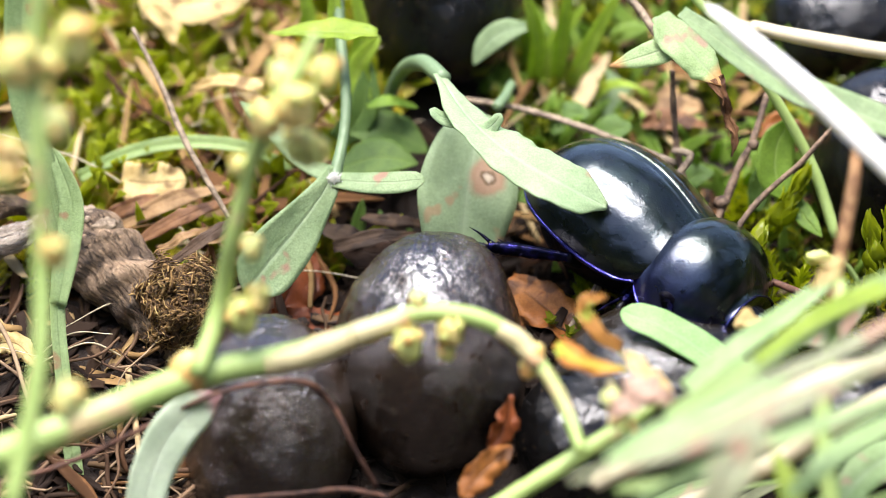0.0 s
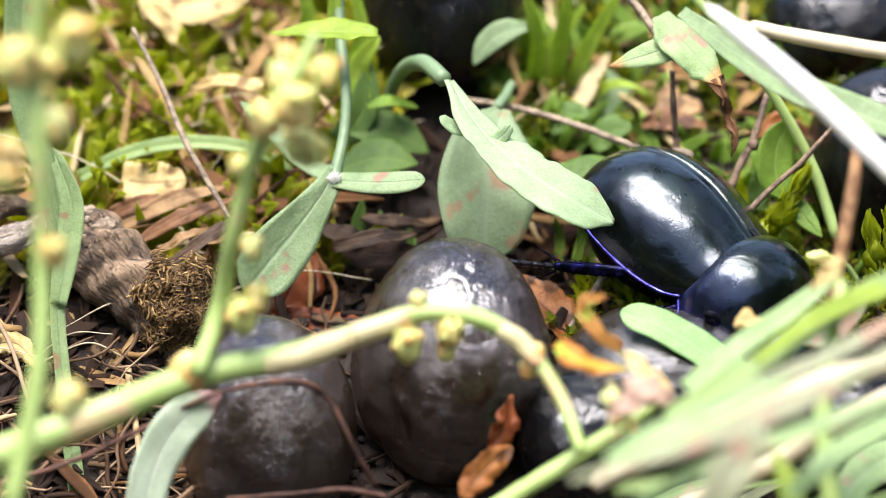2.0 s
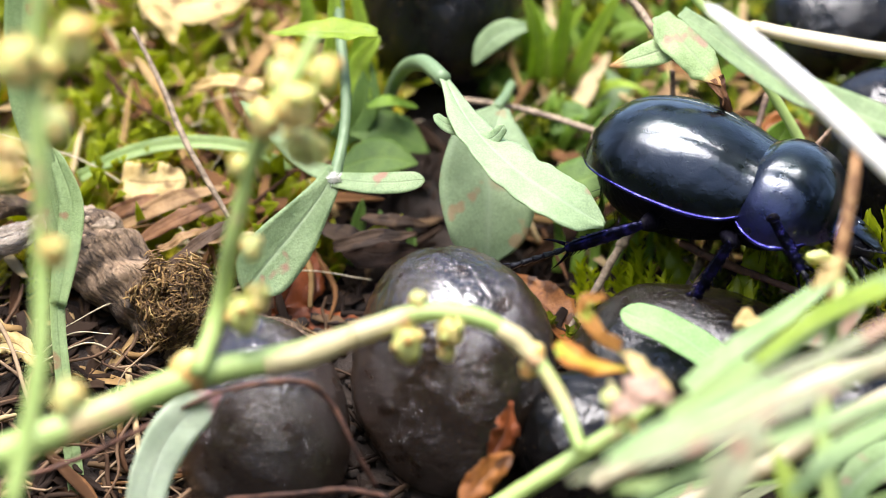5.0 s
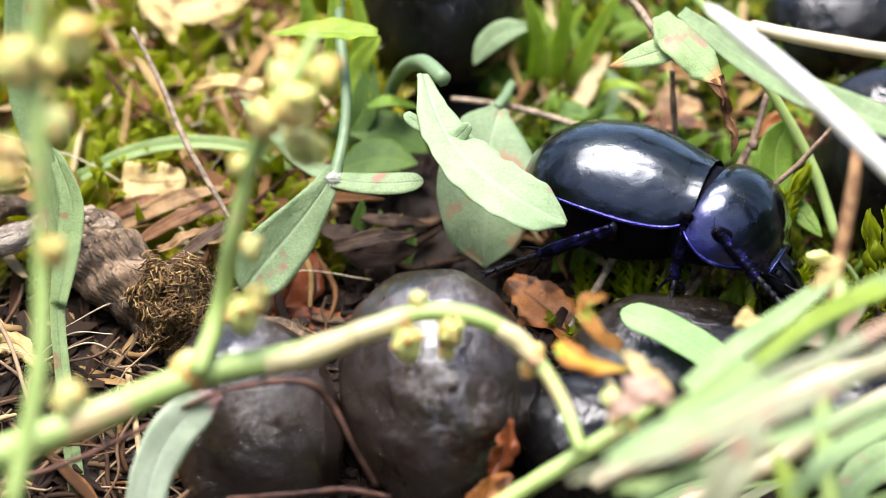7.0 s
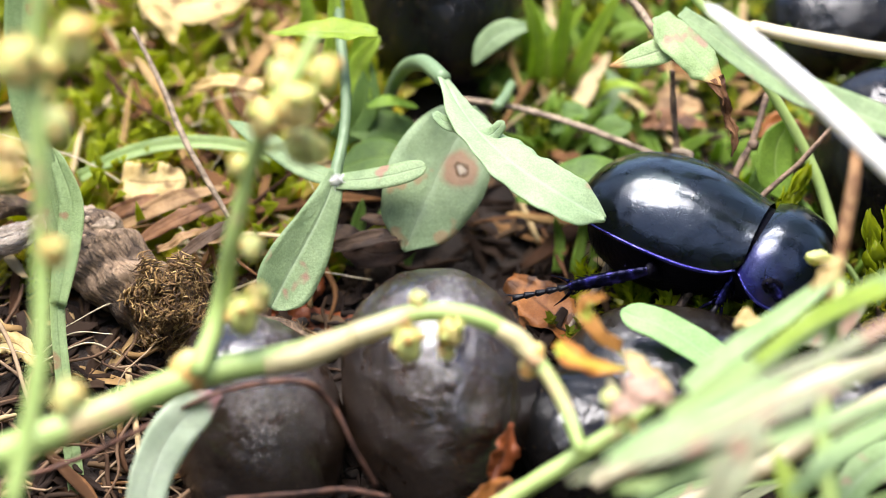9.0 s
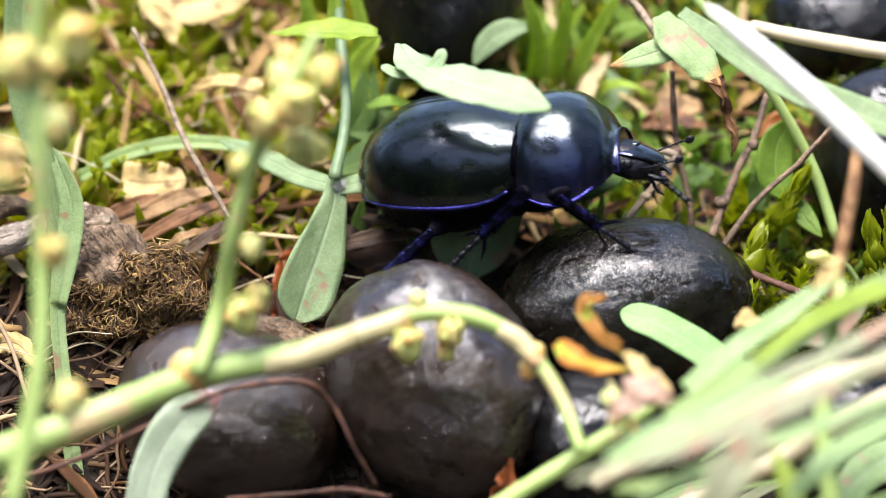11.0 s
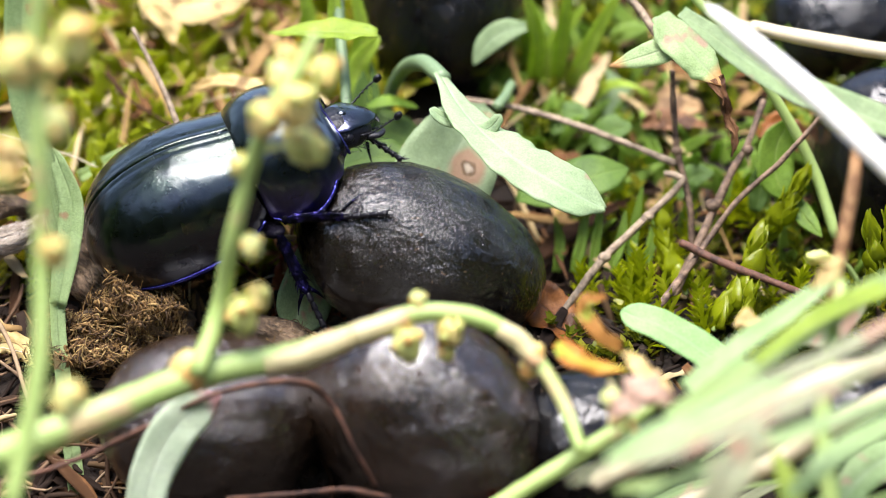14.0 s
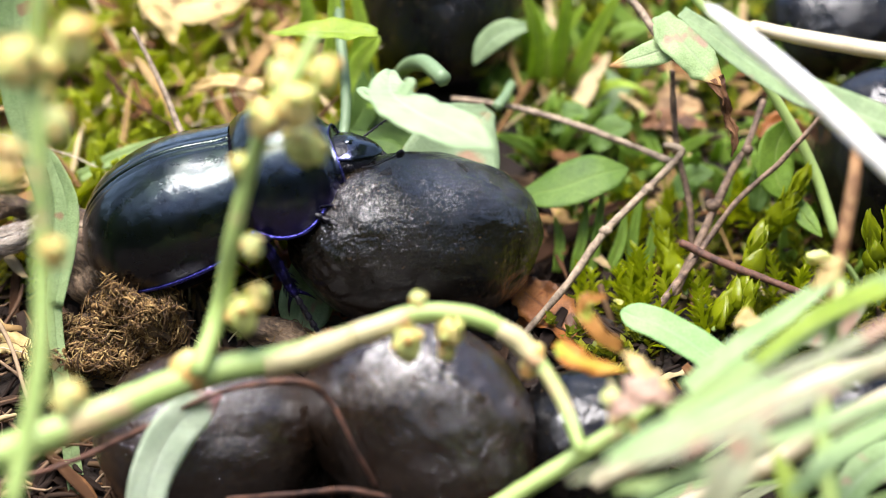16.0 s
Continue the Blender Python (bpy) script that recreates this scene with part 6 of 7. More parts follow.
# ---- fallen dead leaves ----
fallen = {}
for label, pts, ws, face, mat in (
    ("crumpled orange-brown dead leaf between the droppings", [(3.75, 2.03, -2.82), (5.19, 0.66, -3.43), (6.44, -0.70, -4.04), (7.37, -2.19, -4.92)], [0.5, 1.3, 1.4, 0.4], (0.3, -0.8, 0.5), DEAD),
    ("orange-brown dead leaf curled on the ground", [(7.28, 0.27, -4.31), (5.67, 0.27, -4.31), (3.90, -0.12, -5.20)], [0.3, 1.2, 0.9, 0.3], (0, -0.7, 0.7), DEAD),
    ("dark red dead leaf standing in the hollow",[(3.67, -11.88, -3.32), (3.3, -12.94, -4.48), (2.54, -14.0, -5.64)], [0.15, 0.6, 0.8, 0.4], (0.5, -0.8, 0.2), DEAD_RED),
    ("orange-brown papery dead leaf in the hollow",[(3.66, -13.88, -5.36), (2.28, -15.26, -6.0), (0.93, -16.31, -7.14)], [0.3, 0.75, 0.8, 0.4], (0.2, -0.8, 0.4), DEAD),
    ("dark red dead leaf behind the droppings", [(-7.81, 4.51, -2.15), (-8.59, 2.87, -3.38), (-9.52, 1.17, -4.74)], [0.8, 1.6, 1.3, 0.4], (0.3, -0.8, 0.4), DEAD_RED),
    ("long dark red dead leaf behind the droppings", [(-9.84, 1.17, -4.74), (-7.25, 1.11, -4.89), (-4.66, 1.04, -5.03)], [0.4, 0.7, 0.6, 0.3], (0, -0.7, 0.7), DEAD_RED),
    ("pale brown dead leaf scrap on moss", [(-18.69, 7.10, 1.19), (-17.05, 7.03, 1.04), (-14.91, 7.10, 1.19)], [1.0, 1.3, 1.2, 0.7], (0.1, -0.8, 0.6), DEAD_PALE),
    ("pale yellow dead leaf above the moss", [(-18.56, 18.91, 8.05), (-15.76, 17.69, 7.77), (-13.04, 17.86, 8.15), (-11.68, 18.11, 8.70)], [0.4, 0.9, 0.8, 0.3], (0, -0.6, 0.8), DEAD_PALE),
    ("folded pale yellow dead blade above the moss", [(-17.54, 16.82, 8.27), (-16.02, 16.20, 6.88), (-15.18, 15.76, 5.90)], [0.5, 0.6, 0.3], (0.3, -0.8, 0.4), DEAD_PALE),
    ("pale dead leaf beyond the moss", [(-12.19, 20.65, 7.05), (-10.12, 20.37, 6.42), (-8.54, 19.15, 6.14)], [0.4, 0.9, 0.4], (0, -0.6, 0.8), DEAD_PALE),
    ("curled tan dead leaf above the moss", [(-14.72, 11.10, 5.26), (-13.07, 11.30, 5.71), (-11.41, 11.23, 5.56), (-10.41, 11.26, 5.62)], [0.2, 0.45, 0.5, 0.2], (0, -0.6, 0.8), DEAD_PALE),
    ("tan dead leaf behind the twigs", [(11.36, 15.28, 2.61), (12.91, 14.66, 3.13), (15.51, 13.87, 2.87)], [0.6, 1.2, 1.1, 0.4], (0.1, -0.7, 0.7), DEAD_TAN),
    ("tan curled dead leaf behind the knotted twig", [(11.81, 13.05, 2.26), (13.63, 12.72, 2.75), (15.77, 12.06, 2.51)], [0.3, 0.7, 0.6, 0.2], (0.2, -0.7, 0.7), DEAD_BROWN),
    ("orange dead leaf scrap among green moss", [(18.53, 10.95, 2.46), (20.03, 11.15, 2.91), (21.53, 10.97, 2.52)], [0.3, 0.8, 0.6, 0.2], (0.0, -0.7, 0.7), DEAD),
    ("dull brown dead leaf in the shade", [(-6.01, 4.85, -1.41), (-4.03, 3.54, -1.89), (-1.43, 3.67, -1.60)], [0.5, 1.0, 0.8, 0.3], (0, -0.7, 0.7), DEAD_SHADE),
    ("curled tan dead leaf in the litter", [(-25.32, -2.19, -4.92), (-24.04, -2.19, -4.92), (-22.65, -3.61, -5.65)], [0.5, 0.7, 0.3], (0, -0.8, 0.5), DEAD_PALE),
):
    fallen[label] = leaf_thing("dead_leaf", label, pts, ws, face, mat, thick=0.12, wave=0.7, notch=0.25, seed=len(label) * 0.7)

for label, pts, w, mat in (
    ("tan flattened dead grass blade on the litter", [(-18.6, 5.11, -0.81), (-15.67, 5.14, 0.73), (-12.61, 6.96, 0.89)], 0.55, DEAD_TAN),
    ("brown flattened dead grass blade on the litter", [(-17.68, 3.62, -1.22), (-14.76, 3.7, 0.44), (-11.89, 5.59, 0.76)], 0.45, DEAD_BROWN),
    ("brown dead grass blade under the dry stalk", [(-19.47, 5.86, -0.6), (-17.35, 5.64, 0.37), (-14.95, 7.32, 0.2)], 0.5, DEAD_BROWN),
    ("tan dead grass blade under the dry stalk", [(-17.26, 7.11, -0.25), (-14.2, 6.38, -0.42), (-11.72, 7.7, -1.4)], 0.4, DEAD_TAN),
    ("brown dead blade leaning in the shade", [(-15.6, 1.63, -1.75), (-13.33, 1.76, 0.02), (-11.47, 3.73, 0.5)], 0.4, DEAD_HOLLOW_SHADE),
    ("narrow tan dead blade in the litter", [(-16.33, 2.87, -1.42), (-14.65, 2.7, -0.33), (-13.15, 4.38, -0.49)], 0.3, DEAD_TAN),
    ("short tan dead blade in the litter", [(-14.72, 3.12, -1.35), (-13.07, 2.81, -0.56), (-11.21, 4.3, -1.16)], 0.35, DEAD_TAN),
    ("pale dead blade among the moss", [(-21.0, 8.62, 0.19), (-19.28, 8.23, 0.78), (-17.44, 9.95, 0.71)], 0.4, DEAD_TAN),
    ("dull brown dead blade in the hollow", [(-7.32, 5.11, -0.81), (-5.01, 4.28, -1.2), (-3.09, 5.49, -2.41)], 0.6, DEAD_HOLLOW_SHADE),
    ("dull brown dead blade behind the droppings", [(-6.29, 3.12, -1.35), (-3.69, 2.83, -0.53), (-1.43, 4.36, -1.02)], 0.5, DEAD_HOLLOW_SHADE),
    ("short brown dead blade behind the droppings", [(-4.72, 5.86, -0.6), (-2.84, 5.23, -0.55), (-0.79, 6.58, -1.45)], 0.4, DEAD_HOLLOW_SHADE),
):
    leaf_thing("dead_grass_blade", label, pts, [w * 0.7, w, w * 0.9, w * 0.3], (0.1, -0.6, 0.8), mat, thick=0.1, wave=0.4, notch=0.15, seed=len(label) * 0.5, category="grass blade")
# Separate piece added where the stick's end shows behind the droppings.
chip = thing("stick_end", "dark broken end of the stick behind the droppings, a separate piece", "bark", at=(-9.19, -2.38, -4.13))
part("wood", tube(Build(), [(-1.9, 0.3, 0.5), (-0.6, 0, 0.1), (0.8, -0.1, -0.4), (2.0, -0.2, -0.9)], [0.75, 0.95, 0.85, 0.5], 36, 8, 0.4, 5.0, ridge=0.15), BARK, chip)
b = Build()
fibres(b, (1.1, 0.6, 0.4), 260)
part("fibre_mass", b, FRASS, chip, "brown chewed fibres stuck on it")

# ---- grass and petals close to the lens ----
for label, pts, ws, face, mat in (
    ("light green grass blade with a rounded tip", [(18.24, -10.87, -4.50), (15.54, -9.43, -2.99), (12.51, -8.08, -1.43), (9.76, -7.03, -0.56)], [0.7, 0.95, 1.05, 1.0, 0.85], (0.3, -0.6, 0.7), BLADE_TIP_GREEN),
    ("bright green grass blade crossing in front", [(11.11, -25.28, 2.22), (15.55, -23.41, 3.97), (19.18, -21.53, 5.73), (23.16, -20.55, 7.94)], [0.35, 0.6, 0.7, 0.6], (0.1, -0.45, 0.9), GRASS),
    ("pale mint grass blade low in front", [(7.7, -35.09, 4.79), (10.54, -33.69, 5.47), (13.82, -32.23, 6.29), (16.6, -30.81, 7.02)], [0.3, 0.65, 0.75, 0.5, 0.2], (0.1, -0.45, 0.9), BLADE_FRONT),
    ("broad mottled grass blade low in front", [(5.95, -36.35, 4.41), (10.22, -34.99, 5.0), (14.45, -34.41, 6.31), (18.53, -32.74, 7.61), (22.12, -30.97, 9.12)], [0.2, 0.32, 0.4, 0.4, 0.35], (0.1, -0.45, 0.9), BLADE_PINK),
    ("whitish pink leaf close in front", [(12.11, -38.97, 3.44), (12.89, -38.23, 5.1), (14.01, -36.71, 6.07), (14.94, -35.3, 6.76)], [0.8, 1.0, 0.75, 0.3], (0.3, -0.8, 0.5), BLADE_PINK),
    ("light green blade along the corner", [(9.0, -34.23, 1.78), (12.75, -33.38, 3.69), (17.14, -31.86, 4.66), (22.12, -30.26, 5.79)], [0.25, 0.4, 0.42, 0.36], (0.1, -0.45, 0.9), BLADE_FRONT),
    ("pale green blade in the corner", [(16.56, -32.25, 1.33), (18.43, -30.7, 2.36), (20.73, -29.25, 3.15), (22.92, -28.86, 4.02)], [0.3, 0.6, 0.62, 0.45], (0.1, -0.45, 0.9), BLADE_FRONT),
    ("bright green blade standing in the corner", [(17.03, -30.7, -0.11), (16.77, -29.25, 0.68), (16.26, -27.8, 1.48)], [0.5, 0.5, 0.2], (0.1, -0.9, 0.3), FRESH_BRIGHT),
    ("pale green leaf with pink stains", [(18.67, -11.00, -0.38), (20.79, -10.70, 0.32), (22.84, -10.69, 1.81)], [0.5, 1.1, 0.9, 0.2], (0.1, -0.6, 0.7), BLADE_PINK),
    ("long pale green blade with a brown-stained tip", [(12.37, -21.18, 1.61), (14.89, -19.46, 3.01), (17.87, -17.73, 4.43), (20.6, -15.97, 5.93)], [0.5, 0.6, 0.55, 0.3], (0.1, -0.45, 0.9), BLADE_FRONT),
    ("yellow-green blade slanting in front", [(15.6, -24.2, 4.66), (18.79, -22.38, 6.29), (22.87, -20.78, 7.42)], [0.3, 0.5, 0.55], (0.1, -0.45, 0.9), FRESH_BRIGHT),
    ("thin pinkish blade slanting in front", [(10.73, -31.03, 4.06), (14.89, -29.25, 5.59), (18.81, -27.69, 6.65), (22.51, -25.94, 8.11)], [0.25, 0.4, 0.42, 0.35], (0.1, -0.45, 0.9), BLADE_PINK),
    ("narrow green blade low in the corner", [(8.39, -30.36, 0.64), (11.41, -30.14, 1.14), (15.06, -28.69, 1.94)], [0.2, 0.35, 0.3, 0.1], (0.1, -0.45, 0.9), GRASS),
    ("wide grey-green blade in the corner", [(20.64, -18.33, -6.74), (22.24, -16.71, -5.58), (24.46, -15.22, -4.68)], [0.8, 1.0, 0.8], (0.1, -0.45, 0.9), BLADE_FRONT),
):
    leaf_thing("grass_blade", label, pts, ws, face, mat, fold=0.2, wave=0.25, category="grass blade")
straw("green_stem", "pale green round stem slanting up in front", [(2.24, -19.24, -6.58), (5.93, -18.28, -4.43), (8.76, -17.03, -3.08), (11.77, -15.56, -1.50)], [0.5, 0.52, 0.5, 0.35], STALK, "stem")
straw("dry_straw", "beige dry straw close in front", [(10.73, -20.42, -6.28), (16.60, -19.35, -3.87), (20.41, -18.39, -1.73), (25.10, -17.44, 0.41)], [0.45, 0.55, 0.6, 0.55], STRAW)
straw("dry_straw", "pink-tinged dry straw close in front", [(7.82, -25.09, -1.52), (13.49, -24.05, 0.81), (18.02, -23.24, 2.63), (24.25, -22.43, 4.44)], [0.4, 0.6, 0.65, 0.6], STRAW)
straw("green_stem", "blurred upright green stem", [(19.58, -25.89, -3.33), (19.01, -24.05, 0.81), (19.50, -21.89, 4.18), (20.21, -19.41, 6.80)], [0.5, 0.45, 0.4, 0.3], STALK, "stem")
straw("dry_stalk", "blurred orange-brown upright stalk", [(20.07, -16.04, 3.32), (20.65, -14.72, 6.27), (21.41, -12.37, 9.09), (21.77, -10.55, 10.73)], [0.34, 0.38, 0.36, 0.3], TWIG_ORANGE, "stalk")
_g = random.Random(21)
for k in range(33):
    # blades that lean the same way over the corner, at uneven heights
    x0, z0, y0 = _g.uniform(6, 26), _g.uniform(-14.5, -8.5), _g.uniform(-22, -9)
    l, rise = _g.uniform(7, 14), _g.uniform(0.35, 0.75)
    p0 = Vector((x0, y0, z0 + 0.25 * (x0 - 14)))
    p1 = p0 + Vector((l * 0.5, _g.uniform(-1, 1), l * 0.5 * rise + _g.uniform(-0.3, 0.6)))
    p2 = p0 + Vector((l, _g.uniform(-2, 2), l * rise + _g.uniform(-0.8, 0.4)))
    w = _g.uniform(0.14, 0.5)
    leaf_thing("grass_blade", ("narrow bright green grass blade in the tangle", "thin dry pinkish grass blade in the tangle", "pale green grass blade in the tangle")[k % 3], [tuple(p0), tuple(p1), tuple(p2)], [w * 0.6, w, w * 0.8, w * 0.2],
               (_g.uniform(-0.2, 0.3), -0.45, 0.9), (GRASS, BLADE_PINK, BLADE_FRONT)[k % 3], fold=0.25, wave=0.15, category="grass blade")
for label, pts, ws, mat in (
    ("curled orange-brown dry petal", [(9.37, -14.95, 0.84), (8.2, -15.49, 2.09), (7.4, -15.13, 2.89), (7.55, -14.77, 3.7), (8.54, -13.84, 3.34)], [0.45, 0.55, 0.45, 0.4, 0.25], ORANGE),
    ("orange and green dry petal", [(9.5, -17.17, 0.77), (8.1, -17.11, 0.91), (6.78, -16.93, 1.31), (5.93, -15.71, 1.6)], [0.3, 0.55, 0.75, 0.4], ORANGE_GREEN),
    ("dry brown petal curled upwards", [(11.22, -21.35, 1.21), (10.27, -19.93, 1.95), (9.31, -18.62, 2.44)], [0.6, 0.5, 0.3], DEAD_PALE),
    ("pale pink dry petal", [(11.52, -23.2, 1.97), (10.39, -22.97, 2.49), (9.3, -21.84, 2.57)], [0.3, 0.8, 0.5], PETAL),
    ("pale pink crumpled petal", [(8.4, -23.49, 1.33), (9.25, -23.26, 1.84), (10.81, -23.09, 2.23)], [0.3, 0.6, 0.5], PETAL),
    ("small tan petal by the moss", [(15.47, -12.60, 1.21), (16.22, -12.47, 1.49), (17.12, -12.60, 1.21)], [0.2, 0.55, 0.2], DEAD_PALE),
    ("tan withered flower scrap", [(18.93, -18.17, 5.91), (19.54, -18.78, 6.98), (20.26, -18.43, 7.77)], [0.35, 0.5, 0.3], DEAD_PALE),
):
    leaf_thing("dry_petal", label, pts, ws, (0.1, -0.5, 0.85), mat, thick=0.2, wave=0.6, seed=len(label) * 0.3, category="petal")

scrap = thing("dry_floret", "withered cream and pink floret caught on a grass blade", "flower", at=(9.36, -21.47, 0.95))
for k, (p, r) in enumerate((((8.5, -22.25, 1.66), 0.5), ((8.79, -22.68, 0.69), 0.42), ((9.19, -23.49, 1.33), 0.34), ((9.59, -22.83, 0.35), 0.3))):
    q = Vector(p) - scrap.location / MM
    part("floret", blob(Build(), q, (r, r, r * 1.1), 0.3, 1.6, k * 2.0, 8, 10), (BUD_CREAM, BUD, BUD_CREAM, BUD_OCHRE)[k], scrap)
part("stalk", tube(Build(), [(0, 0, 0), (-0.6, 0.4, 0.5), (-0.9, 0.6, 1.0)], [0.16, 0.14, 0.1], 6, 4), SHEATH, scrap)
side_bud = thing("flower_bud", "pale yellow bud on a thin stem beside the moss", "bud", at=(20.43, -6.58, 2.43))
part("bud", blob(Build(), (0, 0, 0), (0.75, 0.4, 0.42), 0.35, 2.0, 3.0, 10, 12), BUD, side_bud, "pale pointed yellow bud")
part("stalk", tube(Build(), [(0.6, 0, 0), (1.5, 0.1, -0.4), (2.3, 0.2, -1.6)], [0.16, 0.14, 0.16], 6, 4), STALK, side_bud)

elbow_twig = straw("twig", "knotted brown twig leaning across the moss", [(12.84, 6.31, 3.36), (13.60, 5.96, 3.30), (13.72, 5.59, 2.96), (11.85, 4.00, 1.62), (9.37, 2.10, -0.20), (7.24, 0.01, -2.43), (4.50, -2.19, -4.92)], [0.17, 0.22, 0.23, 0.22, 0.23, 0.23, 0.2], TWIG_GREY, "twig", 0.3, seed=2.0, knots=[((9.37, 2.10, -0.20), 0.38), ((11.85, 4.00, 1.62), 0.34)])
frass_two = thing("frass_clump", "flattened clump of brown chewed plant fibres", "frass", at=(-19.13, -0.12, -5.20))
b = Build()
fibres(b, (3.1, 1.9, 1.7), 6000)
part("fibre_mass", b, FRASS, frass_two)
part("core", blob(Build(), (0, 0, 0), (2.1, 1.45, 1.36), 0.5, 2.4, 5.0, 22, 28), FRASS_CORE, frass_two, "dark crumbly core")


# ---- motion ----
FEET = {
    ("hind", -1): {0.0: (-0.70, -0.68, 0.93), 0.5: (0.51, -0.77, 0.73), 1.0: (1.78, -0.90, 0.44), 1.5: (2.35, -1.06, 0.09), 2.0: (3.05, -1.18, -0.20), 2.5: (3.11, -1.09, 0.00), 3.0: (3.20, -1.22, -0.29),
                   3.5: (3.74, -1.22, -0.29), 4.0: (4.06, -1.09, 0.00), 4.8: (3.84, -1.29, -0.43), 5.6: (3.52, -1.48, -0.87), 6.5: (3.36, -1.61, -1.16), 7.0: (2.35, -1.48, -0.87), 7.5: (3.05, -1.74, -1.45), 8.0: (3.36, -1.80, -1.59), 8.5: (4.00, -2.06, -2.17),
                   9.0: (3.93, -2.04, -2.11), 9.2: (3.87, -2.01, -2.06), 9.8: (2.41, -1.93, -1.88), 10.3: (-0.76, -2.19, -2.46), 10.8: (-4.57, -2.45, -3.04), 11.3: (-8.10, -1.54, -3.47), 11.5: (-8.35, -1.57, -3.52), 12.0: (-2.98, -1.67, -1.30), 12.5: (-9.95, -0.38, -0.84), 13.0: (-10.44, -1.74, -1.45),
                   13.5: (-14.33, -2.58, -0.89), 14.0: (-17.03, -1.02, -2.30), 14.5: (-16.71, -0.96, -2.16), 15.0: (-16.39, -0.89, -2.01), 15.5: (-16.39, -0.96, -2.16), 16.0: (-17.35, -1.02, -2.30)},
    ("middle", -1): {0.0: (9.19, -3.48, -2.91), 0.5: (9.03, -3.48, -2.91), 1.0: (8.87, -3.42, -2.76), 1.5: (8.87, -3.48, -2.91), 2.0: (9.03, -3.68, -3.34), 2.5: (8.40, -3.55, -3.05), 3.0: (9.03, -3.55, -3.05), 3.5: (12.50, -3.93, -3.92),
                     4.0: (12.50, -3.74, -3.48), 4.8: (12.66, -3.80, -3.63), 5.6: (12.82, -3.87, -3.77), 6.5: (12.66, -3.87, -3.77), 7.0: (12.44, -3.61, -3.20), 7.5: (13.13, -3.93, -3.92), 8.0: (13.45, -3.93, -3.92), 8.5: (13.61, -4.00, -4.06), 9.0: (13.92, -4.00, -4.06), 9.2: (13.76, -3.97, -4.00),
                     9.8: (11.55, -3.48, -2.91), 10.3: (6.82, -2.97, -1.75), 10.8: (2.08, -2.46, -0.60), 11.3: (-1.55, -1.29, -0.43), 11.5: (-1.65, -1.31, -0.49), 12.0: (-1.46, -1.55, -1.01), 12.5: (-1.02, -1.57, -1.07), 13.0: (-4.57, -2.19, -2.46), 13.5: (-6.50, -3.77, -3.54), 14.0: (-6.44, -3.77, -3.54),
                     14.5: (-6.50, -3.80, -3.63), 15.0: (-6.50, -3.77, -3.54), 15.5: (-6.44, -3.77, -3.54), 16.0: (-6.91, -3.77, -3.54)},
    ("front", -1): {11.3: (10.58, -1.85, 2.24), 11.5: (10.89, -1.79, 2.38), 12.0: (9.31, -1.72, 2.52), 12.5: (8.68, -1.47, 3.10), 13.0: (3.00, -2.96, 4.42), 13.5: (-0.19, -3.38, 4.70), 14.0: (-3.08, -3.86, 3.86), 14.5: (-1.52, -4.08, 3.38), 15.0: (-2.24, -3.79, 4.03), 15.5: (0.03, -3.67, 4.05), 16.0: (-4.95, -3.74, 2.65)},
    ("front", 1): {11.3: (14.61, 1.58, 1.09), 11.5: (15.09, 1.45, 0.79), 12.0: (10.13, 2.49, 3.14), 12.5: (9.65, 2.69, 3.57), 14.0: (-2.37, 2.97, 4.22), 14.5: (-3.01, 2.75, 3.72), 15.0: (1.09, 2.45, 3.05), 15.5: (-0.61, 2.88, 4.01), 16.0: (-2.05, 2.36, 2.84)},
    ("hind", 1): {14.5: (-23.84, 1.12, 0.06), 15.0: (-24.84, 0.47, 1.05), 15.5: (-23.40, -0.64, -1.43), 16.0: (-21.60, 0.54, -1.26)},
}

ROLLS_A = [  # seconds, middle, turn about x, y, z: the standing dropping tips over
    (0.0, (-0.66, -5.18, -4.26), 0, 0, 0), (0.5, (-0.28, -5.23, -4.38), 0, 2, 10), (1.0, (0.13, -5.28, -4.49), 0, 4, 18), (1.5, (0.44, -5.32, -4.58), 0, 5, 24), (2.5, (0.60, -5.35, -4.63), 0, 5, 30), (3.0, (0.75, -5.39, -4.72), 0, 7, 42),
    (3.5, (0.69, -5.44, -4.83), 0, 12, 55), (4.0, (0.88, -5.18, -4.26), 2, 12, 58), (5.2, (0.50, -5.56, -5.12), -20, 10, 40), (6.5, (-0.25, -6.77, -5.37), -45, 6, 25), (7.0, (-0.28, -6.79, -5.42), -48, 4, 22), (7.5, (-0.19, -6.84, -5.54), -48, 3, 20), (8.0, (-0.31, -6.72, -5.25), -48, 3, 20),
    (8.5, (-0.12, -6.72, -5.25), -48, 3, 20), (9.2, (-0.19, -6.79, -5.42), -48, 3, 20), (10.3, (-0.44, -7.69, -4.98), -50, 0, 35), (11.5, (-0.59, -7.40, -4.33), -55, -4, 60), (12.0, (-0.75, -7.65, -4.90), -56, -6, 62), (12.5, (-0.75, -7.62, -4.81), -56, -6, 62), (13.0, (-0.87, -8.80, -5.02), -58, -8, 64),
    (13.5, (-1.05, -9.12, -5.73), -60, -10, 65), (14.0, (-1.05, -9.27, -6.06), -60, -10, 65), (16.0, (-1.21, -9.39, -6.35), -62, -10, 65)]
